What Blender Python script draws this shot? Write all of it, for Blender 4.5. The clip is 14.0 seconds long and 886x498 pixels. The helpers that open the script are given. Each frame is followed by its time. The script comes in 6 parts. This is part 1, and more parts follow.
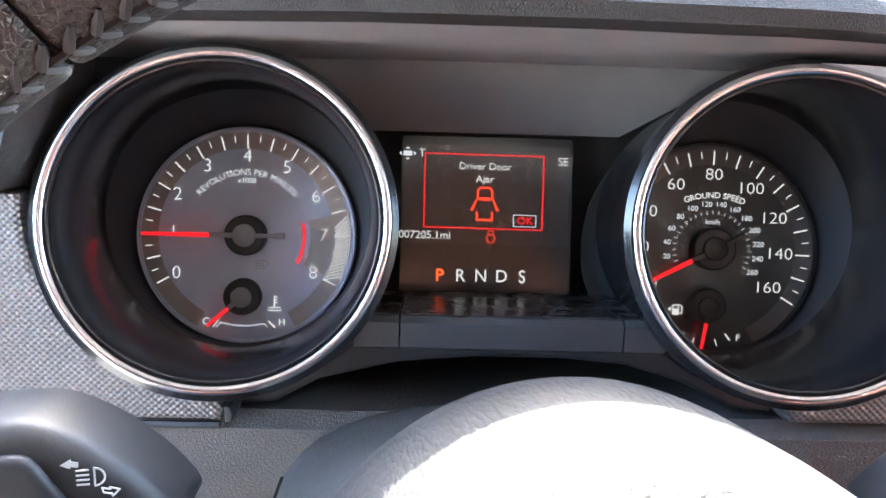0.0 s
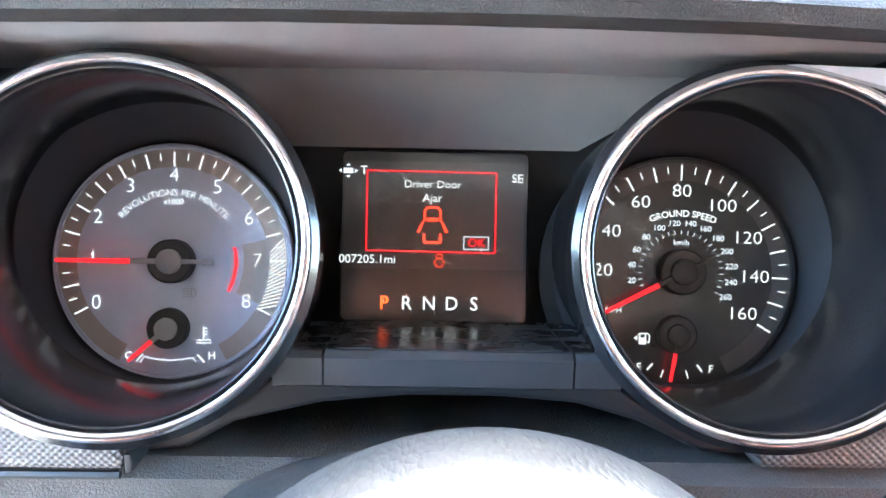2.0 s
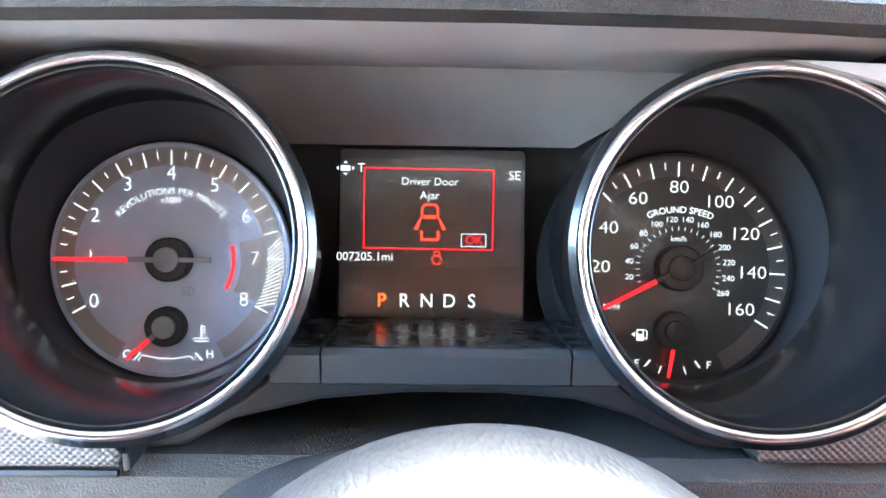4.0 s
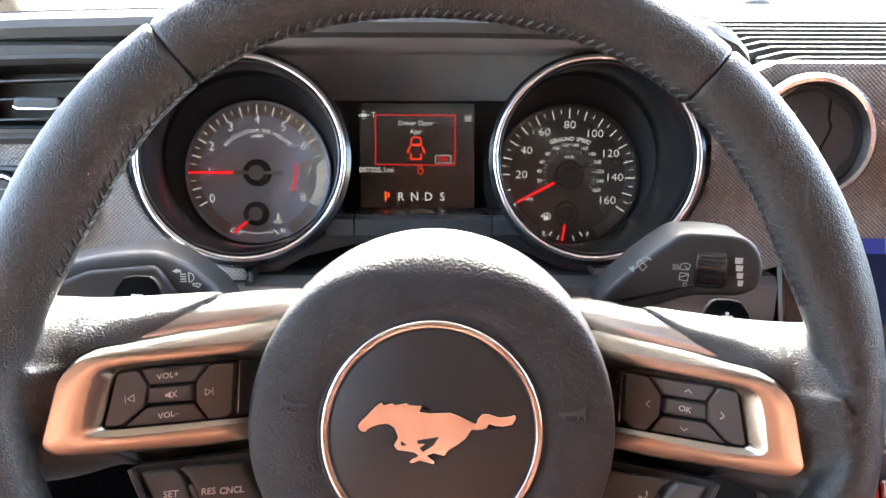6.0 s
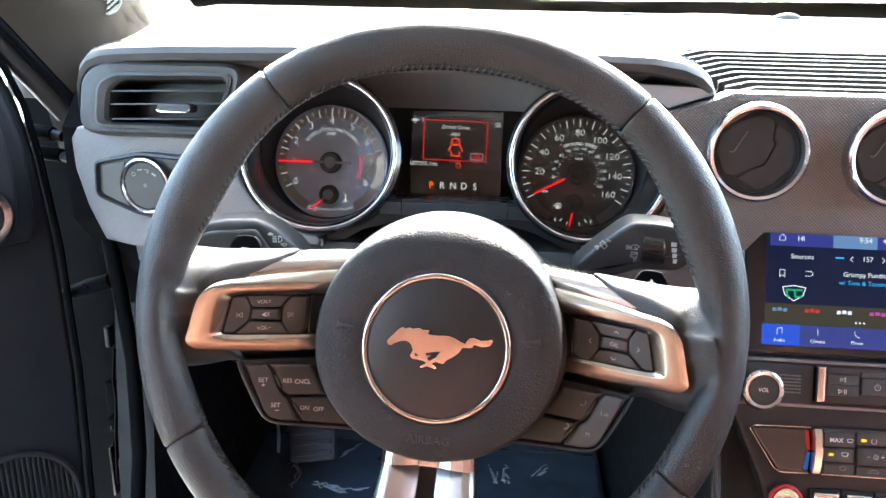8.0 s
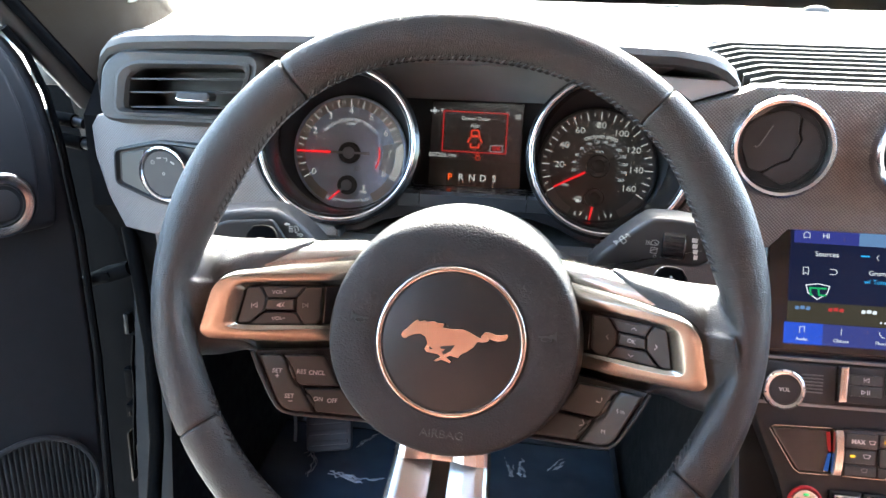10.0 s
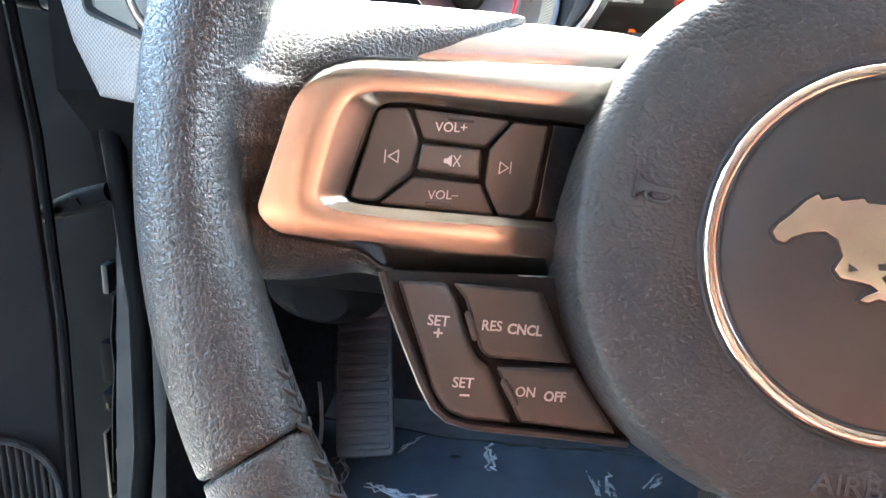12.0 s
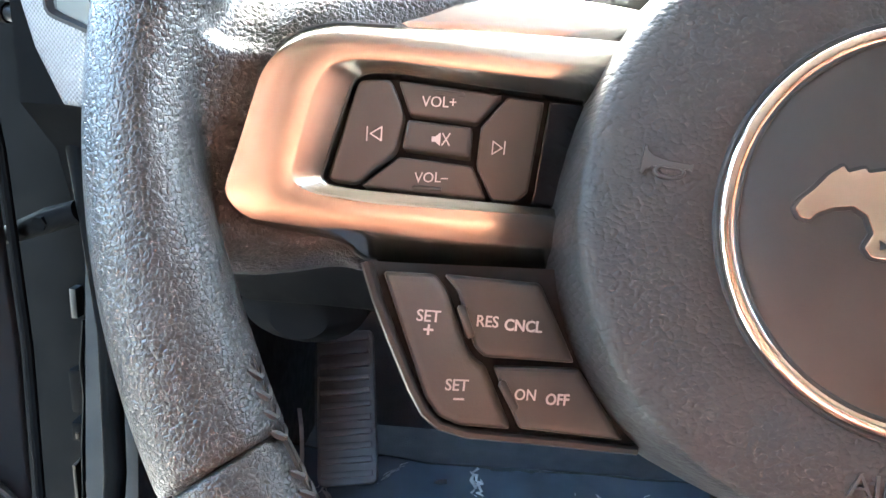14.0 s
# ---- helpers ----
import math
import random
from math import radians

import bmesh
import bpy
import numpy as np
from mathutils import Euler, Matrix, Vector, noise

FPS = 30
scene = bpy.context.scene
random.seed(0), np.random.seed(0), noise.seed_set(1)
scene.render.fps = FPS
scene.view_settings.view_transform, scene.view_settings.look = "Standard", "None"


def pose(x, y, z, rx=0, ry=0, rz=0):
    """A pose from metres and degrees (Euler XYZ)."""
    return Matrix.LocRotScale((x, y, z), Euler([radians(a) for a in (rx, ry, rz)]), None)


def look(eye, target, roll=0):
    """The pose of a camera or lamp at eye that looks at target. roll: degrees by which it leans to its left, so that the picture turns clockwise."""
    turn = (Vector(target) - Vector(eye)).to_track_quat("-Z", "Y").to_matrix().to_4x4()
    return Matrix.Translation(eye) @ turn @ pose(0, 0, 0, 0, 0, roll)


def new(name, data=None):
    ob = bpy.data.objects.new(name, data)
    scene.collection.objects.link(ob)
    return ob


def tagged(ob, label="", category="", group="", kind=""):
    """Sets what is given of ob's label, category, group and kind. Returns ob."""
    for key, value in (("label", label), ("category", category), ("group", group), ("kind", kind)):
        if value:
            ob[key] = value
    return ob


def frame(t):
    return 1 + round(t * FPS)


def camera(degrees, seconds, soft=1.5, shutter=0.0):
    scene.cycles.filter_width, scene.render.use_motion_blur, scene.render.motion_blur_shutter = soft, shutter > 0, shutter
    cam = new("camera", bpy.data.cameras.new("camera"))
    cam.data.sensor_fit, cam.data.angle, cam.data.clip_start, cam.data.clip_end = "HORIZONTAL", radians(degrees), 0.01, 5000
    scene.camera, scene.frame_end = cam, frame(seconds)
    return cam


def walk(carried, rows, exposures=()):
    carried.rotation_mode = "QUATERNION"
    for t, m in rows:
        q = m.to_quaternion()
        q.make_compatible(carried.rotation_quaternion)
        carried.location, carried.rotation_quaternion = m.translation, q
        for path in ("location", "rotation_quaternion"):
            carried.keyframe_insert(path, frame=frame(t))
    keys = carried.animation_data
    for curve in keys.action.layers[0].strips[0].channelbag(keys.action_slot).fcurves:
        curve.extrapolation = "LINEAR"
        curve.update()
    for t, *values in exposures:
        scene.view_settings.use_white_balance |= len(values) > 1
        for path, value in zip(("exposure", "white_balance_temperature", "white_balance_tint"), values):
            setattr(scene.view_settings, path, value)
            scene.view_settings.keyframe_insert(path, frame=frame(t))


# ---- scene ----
cam = camera(58.78, 14.0)
PATH = [
    (0, (-0.05298, -0.08311, 0.77287), (-0.03673, 0.88925, 0.53995), 1.650),
    (0.5, (-0.03457, -0.06787, 0.76876), (-0.01958, 0.9078, 0.55002), 1.566),
    (1, (-0.02512, -0.05191, 0.76772), (-0.01122, 0.92536, 0.55614), 1.383),
    (1.5, (-0.02541, -0.05113, 0.76729), (-0.01186, 0.92713, 0.56035), 1.288),
    (2, (-0.02468, -0.05016, 0.76687), (-0.0119, 0.92851, 0.56181), 1.136),
    (4.5, (-0.02388, -0.0504, 0.76655), (-0.00907, 0.9272, 0.5566), 0.858),
    (5, (-0.02573, -0.09468, 0.76844), (-0.00942, 0.88023, 0.54641), 0.768),
    (5.5, (-0.02489, -0.18881, 0.77882), (-0.00754, 0.78186, 0.53906), 0.621),
    (6, (-0.00782, -0.29047, 0.79405), (-0.00145, 0.67094, 0.51898), 0.216),
    (6.5, (0.01374, -0.37707, 0.81723), (-0.02058, 0.57683, 0.5191), -0.757),
    (7, (0.02646, -0.43818, 0.83201), (-0.0404, 0.51442, 0.53524), 0.653),
    (7.5, (0.03086, -0.44247, 0.83462), (-0.04782, 0.50929, 0.53803), 1.135),
    (10, (0.03497, -0.43698, 0.83389), (-0.07519, 0.5079, 0.52555), 1.579),
    (10.5, (0.00214, -0.38694, 0.80672), (-0.11488, 0.55589, 0.49466), 1.808),
    (11, (-0.05656, -0.29543, 0.74964), (-0.17544, 0.64577, 0.4334), 2.405),
    (11.5, (-0.09134, -0.22263, 0.70839), (-0.20449, 0.71873, 0.39052), 2.952),
    (12, (-0.10069, -0.18714, 0.68466), (-0.20256, 0.7567, 0.37037), 3.129),
    (12.5, (-0.10545, -0.17228, 0.6727), (-0.19838, 0.7757, 0.36825), 3.136),
    (13, (-0.10499, -0.17198, 0.67128), (-0.19061, 0.78116, 0.38114), 3.001),
    (13.5, (-0.10455, -0.17109, 0.66997), (-0.18818, 0.78342, 0.38376), 2.882),
    (14, (-0.10432, -0.17158, 0.66929), (-0.18295, 0.78516, 0.38918), 2.602),
]
EXPOSURE = 4.5
walk(cam, [(t, look(eye, target, roll)) for t, eye, target, roll in PATH], exposures=[(t, EXPOSURE + e, k, tint) for t, e, k, tint in ((0.0, 1.0, 6350.0, 8.0), (1.0, 1.52, 6000.0, 3.0), (1.5, 1.68, 5950.0, 2.0), (4.5, 1.82, 5950.0, 2.0), (5.0, 1.75, 6250.0, 0.0), (5.5, 1.1, 6500.0, 1.0), (6.0, 0.61, 6700.0, 5.0), (7.0, 0.61, 6350.0, 2.0), (10.0, 0.56, 6350.0, 2.0), (11.0, 1.02, 6500.0, 1.0), (12.0, 1.46, 6400.0, -2.0), (12.5, 1.63, 6350.0, -3.0), (14.0, 1.67, 6400.0, -3.0))])

# ---- daylight: a high sun ahead of the car, a clear sky round it ----
SUN_ELEVATION, SUN_SIDE = 40.0, 4.0
world = bpy.data.worlds.new("daylight")
scene.world = world
world.use_nodes = True
sky = world.node_tree.nodes.new("ShaderNodeTexSky")
sky.sky_type, sky.sun_disc = "NISHITA", False
sky.air_density, sky.dust_density = 1.0, 2.5
sky.ozone_density = 0.6
sky.sun_elevation, sky.sun_rotation = radians(SUN_ELEVATION), radians(SUN_SIDE)
background = world.node_tree.nodes["Background"]
background.inputs["Strength"].default_value = 0.15
world.node_tree.links.new(sky.outputs["Color"], background.inputs["Color"])
sun = new("sun", bpy.data.lights.new("sun", "SUN"))
sun.data.energy, sun.data.angle, sun.data.color = 2.0, radians(0.6), (1.0, 0.95, 0.88)
se, ss = radians(SUN_ELEVATION), radians(SUN_SIDE)
sun.matrix_world = look((0, 0, 5), (-math.sin(ss) * math.cos(se), -math.cos(ss) * math.cos(se), 5 - math.sin(se)))
GLOW = 2.0 ** -EXPOSURE  # a lamp or screen that shows at full brightness


# ---- materials ----
class Nodes:
    """A small aid for building node materials."""

    def __init__(self, name):
        self.mat = bpy.data.materials.new(name)
        self.mat.use_nodes = True
        self.tree = self.mat.node_tree
        self.out = self.tree.nodes["Principled BSDF"]
        self.coords = self.node("ShaderNodeTexCoord")

    def node(self, kind, **values):
        n = self.tree.nodes.new(kind)
        for key, value in values.items():
            n.inputs[key.replace("_", " ")].default_value = value
        return n

    def link(self, a, b):
        self.tree.links.new(a, b)

    def noise(self, scale, detail=3.0, rough=0.55):
        n = self.node("ShaderNodeTexNoise", Scale=scale, Detail=detail, Roughness=rough)
        self.link(self.coords.outputs["Object"], n.inputs["Vector"])
        return n.outputs["Fac"]

    def ramp(self, fac, *stops):
        r = self.node("ShaderNodeValToRGB")
        while len(r.color_ramp.elements) < len(stops):
            r.color_ramp.elements.new(0.5)
        for e, (at, colour) in zip(r.color_ramp.elements, stops):
            e.position, e.color = at, (*colour, 1) if len(colour) == 3 else colour
        self.link(fac, r.inputs["Fac"])
        return r.outputs["Color"]

    def math(self, op, a, b):
        m = self.tree.nodes.new("ShaderNodeMath")
        m.operation = op
        for slot, value in zip(m.inputs, (a, b)):
            if isinstance(value, (int, float)):
                slot.default_value = value
            else:
                self.link(value, slot)
        return m.outputs[0]

    def bump(self, height, distance, strength=1.0, onto=None):
        b = self.node("ShaderNodeBump", Strength=strength, Distance=distance)
        self.link(height, b.inputs["Height"])
        if onto is not None:
            self.link(onto, b.inputs["Normal"])
        self.link(b.outputs["Normal"], self.out.inputs["Normal"])
        return b.outputs["Normal"]

    def set(self, **values):
        for key, value in values.items():
            self.out.inputs[key.replace("_", " ")].default_value = value
        return self

    def colour(self, socket):
        self.link(socket, self.out.inputs["Base Color"])

    def rough(self, socket):
        self.link(socket, self.out.inputs["Roughness"])


def grey(v, tint=(1, 1, 1)):
    return tuple(v * t for t in tint)


def grained(name, base, tint, cell, depth, rough, spread=0.15, spec=0.5, coat=0.0, soft=0.35, stretch=(1.0, 1.0, 1.0), domed=False):
    """Leather or moulded plastic: pebble cells with creases between, a soft mottle and worn gloss."""
    n = Nodes(name)
    cells = n.node("ShaderNodeTexVoronoi", Scale=1 / cell, Randomness=1.0)
    cells.feature = "SMOOTH_F1" if domed else "DISTANCE_TO_EDGE"
    if domed:
        cells.inputs["Smoothness"].default_value = 0.22
    drawn = n.node("ShaderNodeMapping", Scale=stretch)
    n.link(n.coords.outputs["Object"], drawn.inputs["Vector"])
    drawn = drawn.outputs["Vector"]
    warp = n.node("ShaderNodeTexNoise", Scale=0.6 / cell, Detail=2.0)
    n.link(drawn, warp.inputs["Vector"])
    mix = n.node("ShaderNodeMixRGB")
    mix.blend_type = "ADD"
    mix.inputs["Fac"].default_value = cell * 0.9
    n.link(drawn, mix.inputs["Color1"])
    n.link(warp.outputs["Color"], mix.inputs["Color2"])
    n.link(mix.outputs["Color"], cells.inputs["Vector"])
    pebble = n.ramp(cells.outputs["Distance"], (0.10, (1, 1, 1)), (0.40, grey(0.86)), (0.62, grey(0.45)), (0.80, (0, 0, 0))) if domed else n.ramp(cells.outputs["Distance"], (0.0, grey(0.05)), (0.05, grey(0.45)), (0.11, grey(0.82)), (0.22, grey(0.97)), (0.42, (1, 1, 1)))
    grain = n.node("ShaderNodeTexNoise", Scale=1.15 / cell, Detail=1.0, Roughness=0.4)
    n.link(drawn, grain.inputs["Vector"])
    worms = n.ramp(grain.outputs[0], (0.34, (0, 0, 0)), (0.46, grey(0.55)), (0.64, (1, 1, 1)))
    both = n.node("ShaderNodeMixRGB", Fac=soft)
    n.link(pebble, both.inputs["Color1"])
    n.link(worms, both.inputs["Color2"])
    first = n.bump(both.outputs["Color"], depth, 1.0)
    n.bump(n.noise(4.5 / cell, 2.0), depth * 0.12, 0.5, first)
    mottle = n.noise(22.0, 4.0)
    n.colour(n.ramp(mottle, (0.3, grey(base * (1 - spread), tint)), (0.7, grey(base * (1 + spread), tint))))
    n.rough(n.ramp(n.noise(45.0, 5.0), (0.3, grey(rough - 0.06)), (0.75, grey(rough + 0.08))))
    n.set(Specular_IOR_Level=spec, Coat_Weight=coat)
    return n.mat


def smooth(name, colour, rough, metal=0.0, coat=0.0, spread=0.08, dust=0.0, fine=0.0, spec=0.5):
    """Paint, moulding or metal with faint smudges and, where asked, dust specks."""
    n = Nodes(name)
    n.set(Metallic=metal, Coat_Weight=coat, Coat_Roughness=0.06, Specular_IOR_Level=spec)
    smudge = n.noise(30.0, 5.0)
    a, b = (tuple(c * (1 - spread) for c in colour), tuple(c * (1 + spread) for c in colour))
    base = n.ramp(smudge, (0.3, a), (0.7, b))
    if dust:
        specks = n.node("ShaderNodeTexVoronoi", Scale=260.0)
        n.link(n.coords.outputs["Object"], specks.inputs["Vector"])
        m = n.node("ShaderNodeMixRGB", Color2=(0.35, 0.34, 0.33, 1))
        n.link(n.ramp(specks.outputs["Distance"], (0.0, grey(dust)), (0.06, (0, 0, 0))), m.inputs["Fac"])
        n.link(base, m.inputs["Color1"])
        base = m.outputs["Color"]
    n.colour(base)
    n.rough(n.ramp(n.noise(60.0, 4.0), (0.3, grey(max(0.02, rough * (0.95 if metal > 0.5 or spread < 0.05 else 0.85)))), (0.75, grey(min(1, rough * (1.06 if metal > 0.5 or spread < 0.05 else 1.2))))))
    if fine:
        n.bump(n.noise(1400.0, 2.0), fine, 0.6)
    return n.mat


def lit(name, colour, strength):
    """Something that gives off light: a backlit mark, a lamp, a display."""
    n = Nodes(name)
    n.set(Base_Color=(0.005, 0.005, 0.005, 1), Emission_Color=(*colour, 1), Emission_Strength=strength * GLOW, Roughness=0.5, Specular_IOR_Level=0.04)
    return n.mat


def dimpled(name):
    """Aluminium-look trim with rows of small raised lozenges."""
    n = Nodes(name)
    sep = n.node("ShaderNodeSeparateXYZ")
    n.link(n.coords.outputs["Object"], sep.inputs[0])
    k = 2 * math.pi / 0.0030
    u = n.math("MULTIPLY", n.math("ADD", sep.outputs["X"], n.math("MULTIPLY", sep.outputs["Y"], 1.1)), k)
    v = n.math("MULTIPLY", n.math("SUBTRACT", sep.outputs["X"], n.math("MULTIPLY", sep.outputs["Y"], 1.1)), k)
    h = n.math("ADD", n.math("SINE", u, 0), n.math("SINE", v, 0))
    h = n.math("ADD", n.math("MULTIPLY", h, 0.25), 0.5)
    n.bump(h, 0.0006, 0.8)
    # darker between lozenges; the warm tint stands in for reflected tan leather
    n.colour(n.ramp(h, (0.1, grey(0.090, (1, 0.93, 0.90))), (0.55, grey(0.165, (1, 0.95, 0.93)))))
    n.set(Metallic=0.6)
    n.rough(n.ramp(n.noise(35.0), (0.3, grey(0.44)), (0.7, grey(0.54))))
    return n.mat


LEATHER = grained("black_leather", 0.0165, (1.0, 0.92, 0.85), 0.00112, 0.00026, 0.36, spec=0.50, soft=0.55)
HUB_SKIN = grained("airbag_skin", 0.029, (1.0, 0.98, 0.97), 0.00125, 0.00023, 0.52, spec=0.25, soft=0.15, stretch=(0.9, 1.1, 0.15), domed=True)
SOFT = grained("soft_dash_skin", 0.031, (1.0, 0.98, 0.96), 0.0013, 0.0002, 0.55)
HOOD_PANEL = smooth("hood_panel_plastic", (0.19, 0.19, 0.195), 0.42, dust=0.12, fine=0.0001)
# paler copy of the hood panel's plastic; bounced light raises its tone
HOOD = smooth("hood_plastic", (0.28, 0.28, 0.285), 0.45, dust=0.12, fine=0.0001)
KNEE = grained("knee_panel_skin", 0.060, (1.0, 0.95, 0.92), 0.0017, 0.0003, 0.48)
MATTE = smooth("matte_black_plastic", (0.014, 0.014, 0.015), 0.55, fine=0.00012)
PANEL = smooth("satin_black_plastic", (0.092, 0.092, 0.096), 0.42, dust=0.25, fine=0.0001)
BUTTON = smooth("button_plastic", (0.052, 0.0545, 0.0520), 0.33, spread=0.03, fine=0.00006, spec=0.27)
GLOSS = smooth("gloss_black", (0.008, 0.008, 0.009), 0.22, coat=0.3, dust=0.3)
DOOR_SKIN = smooth("door_skin", (0.0160, 0.0170, 0.0195), 0.65, fine=0.00012, spec=0.15)
STACK_BLACK = smooth("stack_black", (0.014, 0.0145, 0.016), 0.42, dust=0.15, fine=0.0001, spec=0.3)
GROOVE = smooth("deep_groove", (0.006, 0.006, 0.006), 0.7)
BEZEL = smooth("satin_bezel", (0.40, 0.370, 0.320), 0.25, metal=1.0, spread=0.05)
SATIN = smooth("satin_aluminium", (0.58, 0.55, 0.52), 0.25, metal=1.0, spread=0.05)
BRIGHT_RING = smooth("bright_ring", (0.66, 0.66, 0.68), 0.20, metal=1.0, spread=0.03)
TRIM = dimpled("dimpled_aluminium_trim")
FACE = smooth("dial_face", (0.38, 0.43, 0.545), 0.34, coat=0.35)
FACE_BAND = smooth("dial_band", (0.27, 0.245, 0.222), 0.4)
BAND_DARK = smooth("dark_dial_band", (0.085, 0.080, 0.076), 0.4)
FACE_DARK = smooth("dial_face_dark", (0.026, 0.026, 0.028), 0.32, coat=0.35)
HUB_GREY = smooth("needle_hub_grey", (0.24, 0.245, 0.255), 0.4)
HUB_DARK = smooth("needle_hub_dark", (0.030, 0.030, 0.031), 0.4)
BOSS_DARK = smooth("needle_boss_dark", (0.015, 0.015, 0.016), 0.4)
FUNNEL = smooth("funnel_black", (0.014, 0.014, 0.016), 0.22, spread=0.02, spec=0.7)
WELL = smooth("well_grey", (0.050, 0.053, 0.060), 0.8, spec=0.1)
WHITE = lit("white_mark", (0.95, 0.93, 0.90), 0.41)
DIM = lit("dim_mark", (0.80, 0.82, 0.85), 0.45)
RED = lit("red_mark", (1.0, 0.016, 0.022), 0.66)
ORANGE = lit("orange_mark", (1.0, 0.10, 0.015), 1.0)
PRINT = smooth("grey_print", (0.62, 0.61, 0.60), 0.5)
PRINT_KEY = smooth("key_print", (0.44, 0.44, 0.435), 0.5)
RAIL = smooth("dark_satin_rail", (0.022, 0.022, 0.022), 0.40, spec=0.35)
PRINT_SOFT = smooth("soft_print", (0.40, 0.40, 0.39), 0.55)
PRINT_DIM = smooth("dark_print", (0.20, 0.19, 0.18), 0.5)
SCREEN = smooth("display_glass", (0.020, 0.0205, 0.022), 0.11)


# ---- shaping ----
def tidy(bm):
    bmesh.ops.recalc_face_normals(bm, faces=bm.faces)
    return bm


def as_mesh(name, bm, material, sharp=38):
    me = bpy.data.meshes.new(name)
    tidy(bm).to_mesh(me)
    bm.free()
    me.shade_smooth()
    me.set_sharp_from_angle(angle=radians(sharp))
    me.materials.append(material)
    return me


def part(name, bm, material, parent, label="", at=None, sharp=38):
    ob = new(name, as_mesh(name, bm, material, sharp) if isinstance(bm, bmesh.types.BMesh) else bm)
    ob.parent = parent
    if at is not None:
        ob.matrix_basis = at
    return tagged(ob, label)


def thing(name, m, label, category, group="", kind=""):
    ob = new(name)
    ob.matrix_basis = m
    ob.empty_display_size = 0.02
    return tagged(ob, label, category, group, kind)


def solid(name, bm, material, label, category, kind="", sharp=38, group=""):
    ob = new(name, as_mesh(name, bm, material, sharp))
    return tagged(ob, label, category, group, kind)


def facing(x, y, z, tilt, yaw=0.0, roll=0.0):
    """A frame whose x is right, y up along the face and z out towards the driver; tilt leans its top away."""
    return pose(x, y, z, 90 - tilt, 0, yaw) @ pose(0, 0, 0, 0, 0, roll)


def mm(points):
    return [tuple(c / 1000 for c in p) for p in points]


def rounded(outline, r, n=4):
    """The outline with its corners cut to arcs of about radius r."""
    out = []
    for i, p in enumerate(outline):
        p = Vector(p)
        a, b = Vector(outline[i - 1]) - p, Vector(outline[(i + 1) % len(outline)]) - p
        d = min(r, a.length * 0.45, b.length * 0.45)
        s, e = p + a.normalized() * d, p + b.normalized() * d
        for k in range(n + 1):
            f = k / n
            out.append(tuple((1 - f) ** 2 * s + 2 * f * (1 - f) * p + f * f * e))
    return out


def inset(outline, d):
    """The outline moved inwards by d (outwards: minus)."""
    area = sum(a[0] * b[1] - b[0] * a[1] for a, b in zip(outline, outline[1:] + outline[:1]))
    out = []
    for i, p in enumerate(outline):
        p = Vector(p)
        u, v = (p - Vector(outline[i - 1])), (Vector(outline[(i + 1) % len(outline)]) - p)
        if u.length < 1e-9 or v.length < 1e-9:
            out.append(tuple(p))
            continue
        t = (u.normalized() + v.normalized())
        t = t.normalized() if t.length > 1e-6 else u.normalized()
        out.append(tuple(p + Vector((-t.y, t.x)) * d * (1 if area > 0 else -1)))
    return out


def stack(loops, bm=None, close_first=True, close_last=True, ring=True):
    """Skins a row of loops with the same number of points."""
    bm = bm or bmesh.new()
    rows = [[bm.verts.new(p) for p in loop] for loop in loops]
    n = len(rows[0])
    for a, b in zip(rows, rows[1:]):
        for i in range(n if ring else n - 1):
            j = (i + 1) % n
            bm.faces.new((a[i], a[j], b[j], b[i]))
    if close_first:
        bm.faces.new(rows[0][::-1])
    if close_last:
        bm.faces.new(rows[-1])
    return bm


def prism(outline, z0, z1, bevel=0.0, steps=2, bm=None):
    """A flat piece from z0 to z1 (its face) with a rounded face edge."""
    loops = [[(x, y, z0) for x, y in outline]]
    if bevel:
        for k in range(steps + 1):
            a = k / steps * math.pi / 2
            loops.append([(x, y, z1 - bevel * (1 - math.sin(a))) for x, y in inset(outline, bevel * (1 - math.cos(a)))])
        loops.append([(x, y, z1) for x, y in inset(outline, bevel * 1.2)])
    else:
        loops.append([(x, y, z1) for x, y in outline])
    return stack(loops, bm)


def miter(outline, d):
    """A sharp-cornered outline moved inwards by d, its sides staying parallel."""
    area = sum(a[0] * b[1] - b[0] * a[1] for a, b in zip(outline, outline[1:] + outline[:1]))
    k, out = (1 if area > 0 else -1), []
    for i, p in enumerate(outline):
        p = Vector(p)
        u = (p - Vector(outline[i - 1])).normalized()
        v = (Vector(outline[(i + 1) % len(outline)]) - p).normalized()
        nu, nv = Vector((-u.y, u.x)) * k, Vector((-v.y, v.x)) * k
        m = nu + nv
        out.append(tuple(p + m * (d / max(0.35, 1 + nu.dot(nv)))))
    return out


def cap(outline, r, n, z0, z1, bevel=0.0, steps=2):
    """A flat piece with corners of radius r and a rounded face edge."""
    loops = [[(x, y, z0) for x, y in rounded(outline, r, n)]]
    for k in range(steps + 1):
        a = k / steps * math.pi / 2
        d = bevel * (1 - math.cos(a))
        loops.append([(x, y, z1 - bevel * (1 - math.sin(a))) for x, y in rounded(miter(outline, d), max(r - d, r * 0.4), n)])
    if bevel:
        loops.append([(x, y, z1) for x, y in rounded(miter(outline, bevel * 1.2), max(r - bevel, r * 0.4), n)])
    return stack(loops)


